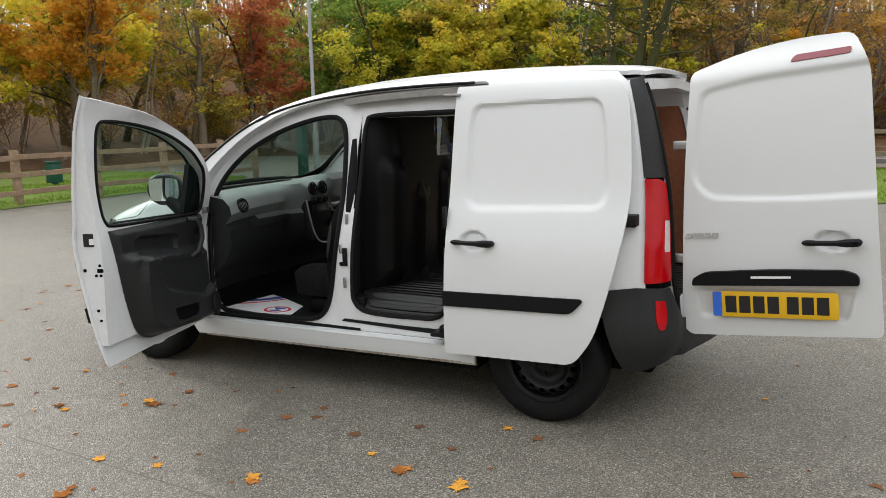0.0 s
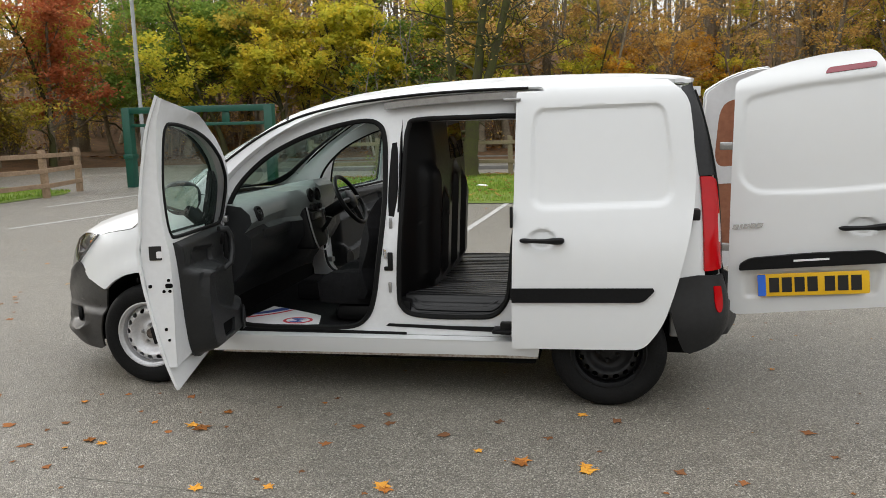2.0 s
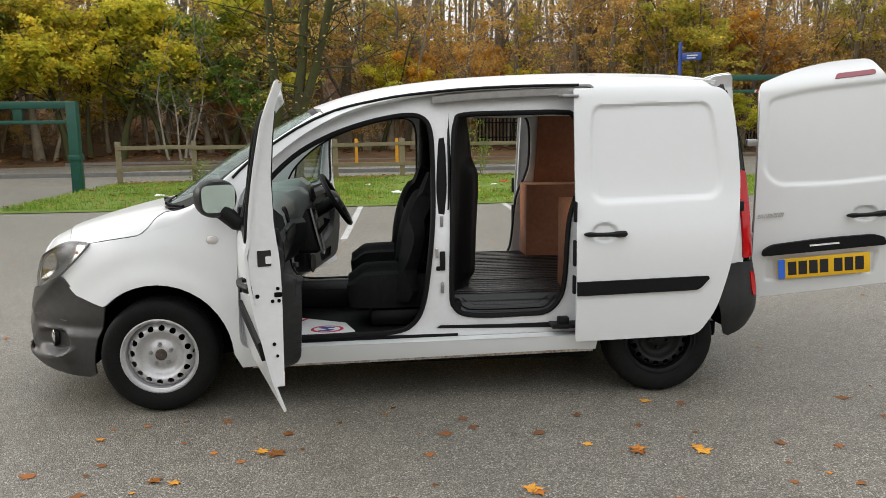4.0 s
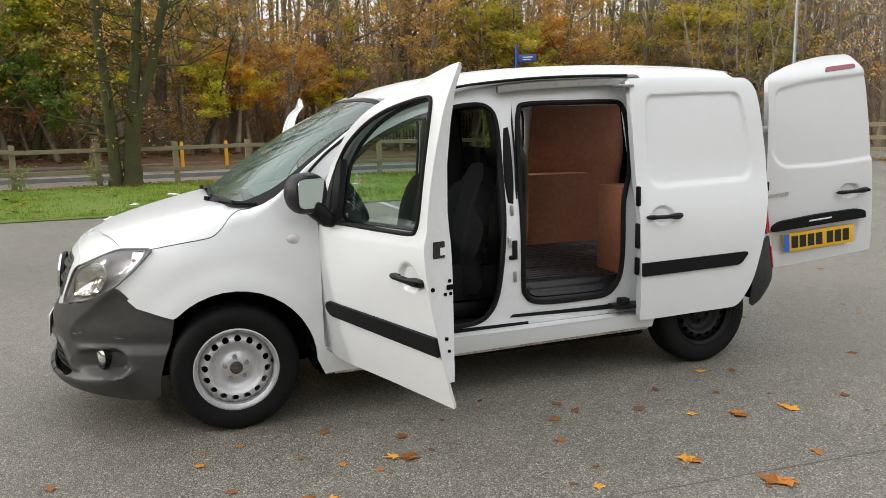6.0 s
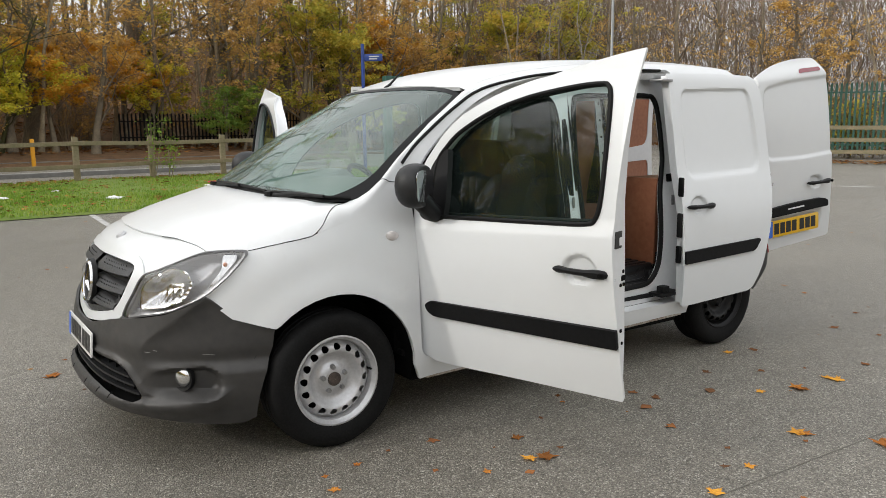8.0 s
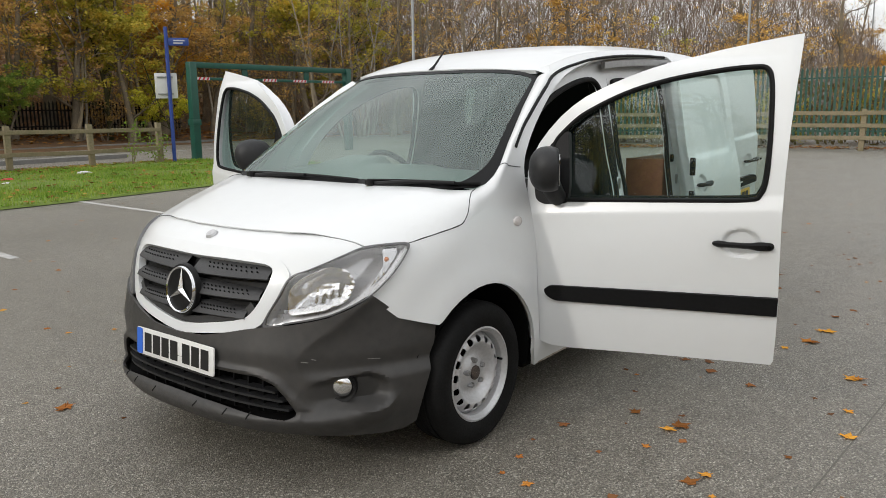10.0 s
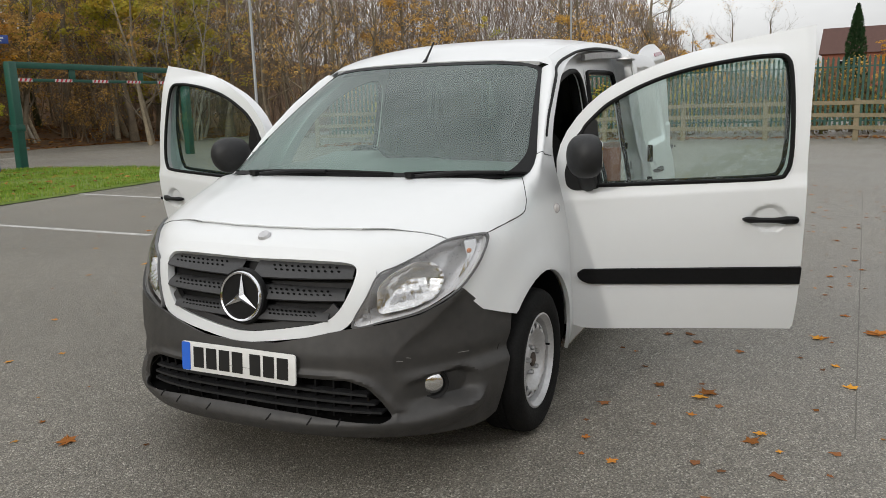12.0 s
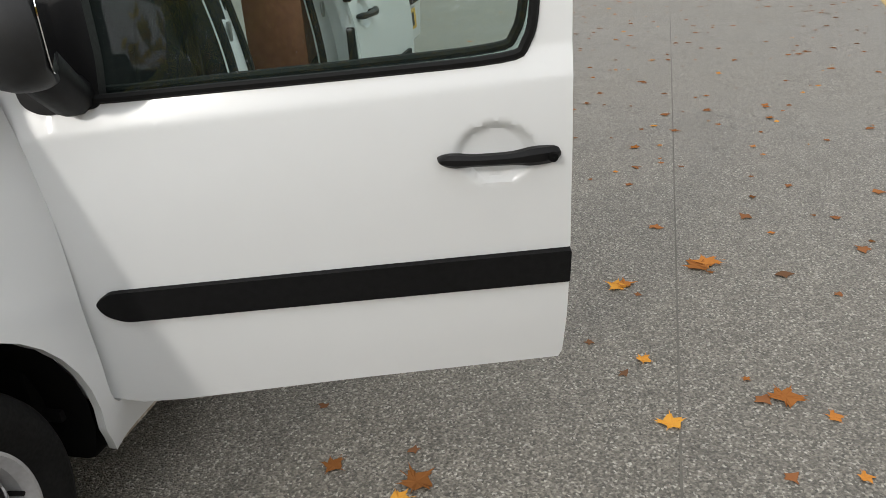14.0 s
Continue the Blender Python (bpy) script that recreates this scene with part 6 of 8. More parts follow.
# ---- wheels ----
def wheel(x, s, dark):
    root = part("wheel", tyre_mesh(), RUBBER, van, "worn black tyre on a black steel wheel" if dark else "worn black tyre on a silver steel wheel")
    root.matrix_basis = pose(x, s * 0.785, 0.302, 0, 17 * (1 + x), 0 if s < 0 else 180)
    paint = RIM_BLACK if dark else SILVER
    bm = bmesh.new()
    lathe(bm, [(0.196, -0.075), (0.200, -0.088), (0.193, -0.090), (0.186, -0.078), (0.178, -0.070), (0.176, -0.05), (0.174, -0.03), (0.17, 0.06)], 56)
    part("rim", bm, paint, root)

    def dish(a, b):
        r = math.hypot(a, b)
        y = curve_at([(0.0, -0.055), (0.045, -0.055), (0.055, -0.052), (0.075, -0.034), (0.10, -0.040), (0.12, -0.064), (0.135, -0.070), (0.155, -0.062), (0.177, -0.032)], r)
        return Vector((a, y, b))
    holes = [circle(0.146 * math.cos(t), 0.146 * math.sin(t), 0.0165, 12) for t in [2 * math.pi * (i + 0.5) / 16 for i in range(16)]]
    part("wheel_disc", panel(circle(0, 0, 0.176, 56), holes, dish, 0.016, (0, -1, 0), 0.004), paint, root, "pressed steel disc with a ring of holes")
    bm = bmesh.new()
    lathe(bm, [(0.001, -0.064), (0.022, -0.064), (0.030, -0.061), (0.031, -0.05)], 24)
    part("hub", bm, paint if dark else RUST, root, "bare hub" if dark else "rusty bare hub")
    for i in range(5):
        t = 2 * math.pi * i / 5 + 0.3
        bm = bmesh.new()
        lathe(bm, [(0.001, -0.066), (0.009, -0.065), (0.011, -0.06), (0.012, -0.035)], 6)
        ob = part("wheel_bolt", bm, paint if dark else STEEL, root)
        ob.location = (0.054 * math.cos(t), -0.004, 0.054 * math.sin(t))
    bm = bmesh.new()
    lathe(bm, [(0.16, 0.02), (0.11, 0.03), (0.001, 0.03)], 32)
    part("brake_drum", bm, DARK, root)
    bm = bmesh.new()
    tube(bm, [(0.168, -0.045, 0.0), (0.172, -0.078, 0.0)], 0.005, 6)
    part("valve", bm, SEAL_GAP, root)


def tyre_mesh():
    bm = bmesh.new()
    lathe(bm, [(0.195, -0.07), (0.200, -0.086), (0.215, -0.094), (0.245, -0.1), (0.27, -0.098), (0.287, -0.088), (0.297, -0.074), (0.301, -0.06), (0.302, -0.036), (0.297, -0.034), (0.297, -0.026), (0.302, -0.024), (0.302, 0.0), (0.297, 0.003), (0.297, 0.011), (0.302, 0.013), (0.301, 0.06), (0.296, 0.075), (0.285, 0.088), (0.245, 0.098), (0.2, 0.08)], 72)
    return bm


for x, dark in ((-1.352, False), (1.333, True)):
    for s in (-1, 1):
        wheel(x, s, dark)


# ---- pull handle shared by the doors: along x, outer side towards -y ----
def pull_handle(parent, c, turn, s, lock, name="handle"):
    """c: centre on the skin; s: side; lock end at +x."""
    def put(bm):
        bmesh.ops.transform(bm, matrix=Matrix.Translation(c) @ turn @ Matrix.Diagonal((1, -s, 1, 1)), verts=bm.verts[:])
        bmesh.ops.recalc_face_normals(bm, faces=bm.faces[:])
        return bm
    L = 0.115
    bm = bmesh.new()
    rows = []
    profile = [(0, 0.002), (0.012, 0.0055), (0.04, 0.009), (0.09, 0.012), (0.16, 0.0125), (0.26, 0.0105), (0.4, 0.0105), (0.6, 0.0115), (0.68, 0.014), (0.74, 0.0162), (0.9, 0.0162), (0.955, 0.0145), (0.985, 0.010), (1, 0.004)]
    for i in range(33):
        t = 0.5 - 0.5 * math.cos(math.pi * i / 32)
        x = -L + 2 * L * t
        h = curve_at(profile, t)
        y = -0.012 - 0.026 * math.sin(math.pi * min(1, max(0, t * 1.0))) ** 0.5
        rows.append([bm.verts.new((x, y + dy, 0.004 * t + dz)) for dy, dz in ((0.012, -h), (-0.002, -h), (-0.010, -h * 0.5), (-0.011, h * 0.4), (-0.004, h), (0.012, h))])
    for a, b in zip(rows, rows[1:]):
        for j in range(6):
            bm.faces.new((a[j - 1], a[j], b[j], b[j - 1]))
    bm.faces.new(rows[0])
    bm.faces.new(rows[-1][::-1])
    part(name, put(bm), BLACK, parent, "black plastic pull handle")
    for lo, hi in (((-L + 0.012, -0.02, -0.008), (-L + 0.04, 0.004, 0.008)), ((L - 0.05, -0.024, -0.010), (L - 0.008, 0.004, 0.012))):
        bm = bmesh.new()
        box(bm, lo, hi, 0.004)
        part("handle_foot", put(bm), BLACK, parent)
    if lock:
        bm = bmesh.new()
        lathe(bm, [(0.001, -0.052), (0.008, -0.052), (0.010, -0.045)], 14)
        bmesh.ops.translate(bm, vec=(L - 0.02, 0, 0.004), verts=bm.verts[:])
        part("key_lock", put(bm), DARK, parent)


def dished(c, r, depth):
    """Depth of the scoop behind a handle."""
    return lambda a, b: depth * (1 - sstep(0.74, 1.0, math.hypot((a - c[0]) / r[0], (b - c[1]) / r[1])))


# ---- front doors ----
HX, HY = -0.915, 0.868
MIR = (0.035, 0.146, 1.13)
DOOR_OUT = [(-0.05, 0.345), (-0.07, 0.6), (-0.078, 0.9), (-0.088, 1.03), (-0.09, 1.105), (-0.073, 1.172), (-0.042, 1.235), (0.0, 1.293), (0.05, 1.348), (0.105, 1.395), (0.157, 1.43), (0.247, 1.474), (0.33, 1.508), (0.42, 1.54), (0.509, 1.566), (0.70, 1.607), (0.86, 1.635), (1.0, 1.656), (0.992, 1.57), (0.98, 1.45), (0.968, 1.3), (0.958, 1.12), (0.954, 0.95), (0.958, 0.75), (0.964, 0.6), (0.965, 0.45), (0.963, 0.345), (0.955, 0.326), (0.5, 0.322), (0.12, 0.314), (0.03, 0.318)]
# how far the rear edge of the open door stands out, and its inner pressing, by height
DOOR_BELLY = [(0.32, 0.018), (0.45, 0.0595), (0.54, 0.081), (0.62, 0.097), (0.70, 0.113), (0.82, 0.130), (0.93, 0.138), (1.04, 0.135), (1.17, 0.123), (1.29, 0.105), (1.40, 0.084), (1.52, 0.056), (1.66, 0.001)]
DOOR_FLAT = [(0.32, 0.0), (0.45, 0.012), (0.60, 0.010), (0.80, 0.006), (0.96, 0.010), (1.07, 0.025), (1.23, 0.034), (1.40, 0.025), (1.565, 0.006), (1.66, -0.028)]
DOOR_WIN = smooth_line([(0.02, 1.03), (0.015, 1.15), (0.03, 1.235), (0.07, 1.285), (0.12, 1.332), (0.165, 1.363), (0.257, 1.411), (0.346, 1.448), (0.433, 1.475), (0.55, 1.502), (0.72, 1.527), (0.83, 1.534), (0.875, 1.525), (0.893, 1.47), (0.898, 1.3), (0.893, 1.12), (0.875, 1.045), (0.83, 1.02), (0.60, 1.008), (0.30, 0.997), (0.09, 0.99), (0.045, 1.0)], 4)


def door_w(a, b):
    """Half width at the front door: the wing's section at the hinges, a fuller belly at the rear edge."""
    k = max(0.0, min(1.0, a / 0.96))
    front = width_at(HX, b) + 0.0732 * (b - 0.33)
    return front * (1 - k) + (HY + curve_at(DOOR_BELLY, b)) * k


def door_in(a, b):
    """The inner pressing of the front door, flatter than its skin."""
    k = max(0.0, min(1.0, a / 0.96))
    front = width_at(HX, b) + 0.0732 * (b - 0.33) - 0.075
    return front * (1 - k) + (HY + curve_at(DOOR_FLAT, b)) * k


def front_door(s):
    scoop = dished((0.815, 0.845), (0.078, 0.062), 0.02)

    def skin(a, b):
        y = door_w(a, b) - scoop(a, b)
        # shoulder crease under the window
        k = 0.925 + 0.06 * a
        y += 0.011 * (max(0.0, 1 - (b - k) / 0.06) if b > k else max(0.0, 1 - (k - b) / 0.3))
        return Vector((a, s * (y - HY), b))
    bm = panel(DOOR_OUT, [DOOR_WIN], skin, 0.0095, (0, s, 0), 0.012)
    door = part("front_door", bm, WHITE, van, "white front door swung wide open")
    door.matrix_basis = pose(-0.876, s * 0.897, 0.33, 0, 0, 69.2 if s > 0 else -72.6) @ pose(0, 0, -0.33)
    # inner shell of the door, set in from the rim
    rim = [(a + (0.012 if a < 0.2 else -0.014 if a > 0.8 else 0), b + ((0.03 + 0.08 * sstep(0.2, 0.5, a)) if b < 0.4 else -0.014)) for a, b in DOOR_OUT]
    deep = lambda a, b: Vector((a, s * (door_in(a, b) - HY), b))
    bm = panel(rim, [DOOR_WIN], deep, 0.05, (0, -s, 0), 0.004)
    edge_o = [skin(a, b) + Vector((0, -s * 0.011, 0)) for a, b in rim]
    lo = [bm.verts.new(deep(a, b)) for a, b in rim]
    hi = [bm.verts.new(p) for p in edge_o]
    for i in range(len(lo)):
        bm.faces.new((lo[i - 1], lo[i], hi[i], hi[i - 1]))
    part("door_shell", bm, JAMB, door, "white inner door pressing")
    pane = part("window", panel(DOOR_WIN, [], lambda a, b: Vector((a, s * (door_w(a, b) - HY - 0.03), b)), 0.08, (0, s, 0)), GLASS, door, "clear green-tinted door glass")
    pane.visible_shadow = False
    for side, r, nm in ((door_w, 0.0095, "window_seal"), (door_in, 0.0095, "inner_seal")):
        bm = bmesh.new()
        tube(bm, [Vector((a, s * (side(a, b) - HY + 0.002), b)) for a, b in DOOR_WIN], r, 8, closed=True)
        part(nm, bm, SEAL_GAP, door)
    # mirror sail, black corner of the window
    sail = rounded([(-0.056, 1.045), (-0.045, 0.985), (-0.01, 0.966), (0.10, 0.975), (0.105, 1.06), (0.09, 1.29), (0.04, 1.258), (0.0, 1.215), (-0.03, 1.14)], 0.02)
    part("mirror_sail", panel(sail, [], lambda a, b: Vector((a, s * (door_w(a, b) - HY + 0.008), b)), 0.04, (0, s, 0), 0.03), BLACK, door)
    # rubbing strip
    st = rounded([(0.0, 0.586), (0.012, 0.558), (0.05, 0.538), (0.962, 0.552), (0.962, 0.628), (0.03, 0.606)], [0.01, 0.02, 0.02, 0.004, 0.004, 0.01])
    part("rubbing_strip", panel(st, [], lambda a, b: Vector((a, s * (door_w(a, b) - HY + 0.016), b)), 0.05, (0, s, 0), 0.015), TRIM, door, "dark grey plastic rubbing strip")
    c = skin(0.82, 0.84) + Vector((0, s * 0.010, 0))
    pull_handle(door, c, pose(0, 0, 0, 0, 2, 0), s, True)
    # door mirror
    bm = bmesh.new()
    bmesh.ops.create_uvsphere(bm, u_segments=24, v_segments=16, radius=1)
    for v in bm.verts:
        x, y, z = v.co
        p = 2.4
        n = (abs(x) ** p + abs(y) ** p + abs(z) ** p) ** (1 / p)
        v.co = Vector((x / n, y / n, z / n))
        v.co.x = min(v.co.x, 0.55)
        taper = 1 - 0.12 * (v.co.z < 0) * abs(v.co.z)
        v.co = Vector((v.co.x * 0.08, v.co.y * 0.106 * taper, v.co.z * 0.096))
    mm = Matrix.Translation((MIR[0], s * MIR[1], MIR[2])) @ pose(0, 0, 0, 0, 0, s * -15)
    bmesh.ops.transform(bm, matrix=mm, verts=bm.verts[:])
    part("door_mirror", bm, BUMPER, door, "black plastic door mirror housing")
    bm = slab(rounded([(-0.082, -0.066), (0.082, -0.066), (0.088, 0.068), (-0.088, 0.068)], 0.04), 0.0, 0.002)
    bmesh.ops.transform(bm, matrix=mm @ pose(0.0452, 0, 0, 0, 90, 0) @ pose(0, 0, 0, 0, 0, 90), verts=bm.verts[:])
    part("mirror_glass", bm, MIRROR, door, "silvered mirror glass", smooth=False)
    bm = bmesh.new()
    tube(bm, [(0.05, s * 0.0, 1.0), (0.052, s * 0.05, 1.005), (MIR[0], s * (MIR[1] - 0.03), MIR[2] - 0.06)], [0.044, 0.04, 0.046], 12)
    part("mirror_arm", bm, BLACK, door)
    # black inner lining with armrest, pull and pocket
    lin = rounded([(0.03, 0.40), (0.09, 0.35), (0.64, 0.385), (0.73, 0.44), (0.79, 0.62), (0.84, 0.85), (0.875, 1.0), (0.02, 0.985)], [0.05, 0.05, 0.06, 0.06, 0.1, 0.2, 0.01, 0.01])
    pocket = rounded([(0.30, 0.432), (0.50, 0.446), (0.53, 0.525), (0.27, 0.50)], 0.022)
    bay = rounded([(0.32, 0.805), (0.70, 0.842), (0.72, 0.925), (0.66, 0.94), (0.32, 0.90)], [0.03, 0.02, 0.03, 0.03, 0.03])
    bulge = smooth_line([(0.04, 0.58), (0.16, 0.53), (0.30, 0.56), (0.48, 0.615), (0.57, 0.66), (0.605, 0.74), (0.62, 0.82), (0.74, 0.835), (0.75, 0.62), (0.69, 0.46), (0.60, 0.41), (0.10, 0.38), (0.05, 0.42)], 4)

    def lining(a, b):
        e, g = dist_in(lin, a, b), dist_in(bulge, a, b)
        d = 0.03 - 0.026 * sstep(-0.03, 0.0, e)
        # armrest shelf and the deep map pocket below it
        d += 0.050 * sstep(0.85, 0.80, b - 0.10 * (a - 0.5)) * sstep(0.0, -0.06, e)
        d += 0.034 * sstep(0.006, -0.014, g)
        d += 0.020 * math.exp(-((b - 0.815 - 0.10 * (a - 0.5)) / 0.02) ** 2) * sstep(0.26, 0.32, a) * sstep(0.80, 0.74, a)
        d -= 0.024 * sstep(0.006, -0.014, dist_in(bay, a, b))
        d += 0.004 * math.exp(-((dist_in(bay, a, b) - 0.01) / 0.007) ** 2)
        return Vector((a, s * (door_in(a, min(b, 0.95)) - HY - d), b))
    part("door_lining", panel(lin, [pocket], lining, 0.0125, (0, -s, 0), 0.014), LINING, door, "black moulded door lining")
    part("pocket_back", panel(pocket, [], lambda a, b: lining(a, b) + Vector((0, s * 0.018, 0)), 0.1, (0, -s, 0)), DARK, door)
    bm = bmesh.new()
    y0 = -HY + door_in(0.25, 0.9) - 0.05
    tube(bm, [(0.235, s * y0, 0.975), (0.20, s * (y0 - 0.035), 0.97), (0.18, s * (y0 - 0.05), 0.93), (0.185, s * (y0 - 0.055), 0.86), (0.225, s * (y0 - 0.05), 0.79), (0.25, s * (y0 - 0.015), 0.76)], [0.016, 0.018, 0.016, 0.016, 0.018, 0.016], 10)
    part("grab_handle", bm, LINING, door, "black curved pull")
    bm = bmesh.new()
    lathe(bm, [(0.001, 0.004), (0.026, 0.004), (0.034, 0.0), (0.036, -0.004)], 24)
    bmesh.ops.transform(bm, matrix=Matrix.Translation((0.10, s * (y0 + 0.012), 0.905)) @ Matrix.Diagonal((1.2, -s, 1, 1)), verts=bm.verts[:])
    part("inner_handle", bm, BLACK, door)
    bm = bmesh.new()
    lathe(bm, [(0.001, 0.004), (0.075, 0.006), (0.085, 0.0)], 32)
    bmesh.ops.transform(bm, matrix=Matrix.Translation((0.105, s * (lining(0.105, 0.455).y * s - 0.004), 0.455)) @ Matrix.Diagonal((0.62, -s, 0.85, 1)), verts=bm.verts[:])
    part("speaker", bm, BLACK, door)
    # rear end face: latch, label and bolts; t runs from the skin to the inner pressing
    edge = [(0.345, 0.949), (0.45, 0.951), (0.60, 0.950), (0.75, 0.944), (0.95, 0.940), (1.12, 0.944)]
    for t, b, w, h, nm, mt in ((0.48, 0.965, 0.027, 0.032, "rim_label", INK), (0.62, 0.958, 0.012, 0.015, "label_print", PAPER), (0.86, 0.815, 0.016, 0.010, "latch", DARK), (0.86, 0.84, 0.007, 0.007, "bolt", DARK), (0.64, 0.79, 0.007, 0.007, "bolt", DARK), (0.88, 0.79, 0.007, 0.007, "bolt", DARK), (0.12, 0.815, 0.008, 0.008, "bolt", DARK), (0.5, 0.615, 0.007, 0.007, "bolt", DARK), (0.6, 0.565, 0.006, 0.006, "bolt", DARK)):
        y = (door_w(0.945, b) - 0.012) * (1 - t) + door_in(0.945, b) * t - HY
        d = 0.006 if nm == "label_print" else 0.0045
        bm = slab(rounded([(y - w, b - h), (y + w, b - h), (y + w, b + h), (y - w, b + h)], 0.004 if nm in ("rim_label", "label_print") else 0.007), 0, d)
        for v in bm.verts:
            v.co = Vector((curve_at(edge, b) - 0.001 + v.co.z, s * v.co.x, v.co.y))
        bmesh.ops.recalc_face_normals(bm, faces=bm.faces[:])
        part(nm, bm, mt, door, smooth=False)
    for z in (0.46, 1.0):
        boxed("hinge", (-0.03, min(s * -0.09, s * -0.04), z - 0.018), (0.01, max(s * -0.09, s * -0.04), z + 0.018), STEEL, door, 0.005)


both(front_door)


# ---- sliding doors, pushed back ----
SL_OUT = rounded([(0.832, 0.325), (1.505, 0.342), (1.60, 0.47), (1.672, 0.70), (1.735, 1.0), (1.752, 1.18), (1.735, 1.45), (1.715, 1.60), (1.665, 1.668), (1.30, 1.672), (0.848, 1.662), (0.838, 1.0)], [0.02, 0.05, 0.1, 0.2, 0.2, 0.2, 0.2, 0.06, 0.04, 0.2, 0.012, 0.2])
SL_REC = rounded([(0.945, 1.07), (1.632, 1.092), (1.625, 1.42), (1.59, 1.588), (0.95, 1.57), (0.93, 1.45)], [0.07, 0.08, 0.15, 0.06, 0.05, 0.1])


def sliding_door(s):
    scoop = dished((0.99, 0.905), (0.075, 0.055), 0.018)

    def skin(a, b):
        y = width_at(0.75, b) + 0.074
        d = dist_in(SL_REC, a, b)
        soft = sstep(1.40, 1.15, b)
        y -= 0.017 * sstep(0.006 + 0.020 * soft, -0.014, d)
        return Vector((a, s * (y - scoop(a, b)), b))
    door = part("sliding_door", panel(SL_OUT, [], skin, 0.0105, (0, s, 0), 0.012), WHITE, van, "white sliding door pushed fully back")
    inner = [(a + (0.012 if a < 1.2 else -0.012), b + (0.012 if b < 0.8 else -0.012)) for a, b in SL_OUT]
    deep = lambda a, b: Vector((a, s * (width_at(0.75, b) + 0.016), b))
    bm = panel(inner, [], deep, 0.08, (0, -s, 0))
    lo, hi = [bm.verts.new(deep(a, b)) for a, b in inner], [bm.verts.new(skin(a, b) + Vector((0, -s * 0.011, 0))) for a, b in inner]
    for i in range(len(lo)):
        bm.faces.new((lo[i - 1], lo[i], hi[i], hi[i - 1]))
    part("door_shell", bm, JAMB, door)
    st = rounded([(0.835, 0.578), (1.50, 0.594), (1.555, 0.655), (1.548, 0.668), (0.835, 0.652)], [0.004, 0.03, 0.01, 0.01, 0.004])
    part("rubbing_strip", panel(st, [], lambda a, b: Vector((a, s * (width_at(0.75, b) + 0.088), b)), 0.05, (0, s, 0), 0.015), TRIM, door, "dark grey plastic rubbing strip")
    pull_handle(door, skin(0.99, 0.9) + Vector((0, s * 0.016, 0)), pose(0, 0, 0, 0, 0, 180) @ pose(0, 0, 0, 0, -2, 0) if s > 0 else pose(0, 0, 0, 0, 1, 0), s if s < 0 else -s, False)
    # catches on the leading edge
    for z, h in ((1.02, 0.055), (0.80, 0.07), (0.63, 0.05)):
        boxed("door_catch", (0.8235, min(s * 0.90, s * 0.935), z - h), (0.8385, max(s * 0.90, s * 0.935), z + h), BLACK, door, 0.006)
    # roller arms
    bm = bmesh.new()
    box(bm, (0.72, min(s * 0.80, s * 0.90), 0.385), (0.90, max(s * 0.80, s * 0.90), 0.405), 0.004)
    box(bm, (0.76, min(s * 0.825, s * 0.875), 0.375), (0.82, max(s * 0.825, s * 0.875), 0.44), 0.006)
    part("lower_roller_arm", bm, BLACK, door)
    bm = bmesh.new()
    box(bm, (0.78, min(s * 0.70, s * 0.80), 1.615), (0.87, max(s * 0.70, s * 0.80), 1.63), 0.004)
    part("upper_roller_arm", bm, STEEL, door)


both(sliding_door)

# ---- tail doors ----
TAIL_L = rounded([(0.02, 0.50), (0.06, 0.462), (0.862, 0.553), (0.80, 1.15), (0.74, 1.70), (0.665, 1.828), (0.45, 1.815), (0.22, 1.765), (0.022, 1.685), (0.016, 1.2)], [0.03, 0.05, 0.03, 0.2, 0.08, 0.04, 0.2, 0.2, 0.03, 0.2])
TAIL_REC = rounded([(0.05, 1.20), (0.13, 1.118), (0.46, 1.125), (0.90, 1.17), (0.90, 1.72), (0.60, 1.685), (0.30, 1.655), (0.07, 1.60)], [0.06, 0.08, 0.2, 0.0, 0.0, 0.1, 0.1, 0.05])
TAIL_WELL = rounded([(0.10, 0.555), (0.73, 0.60), (0.75, 0.745), (0.09, 0.70)], 0.03)


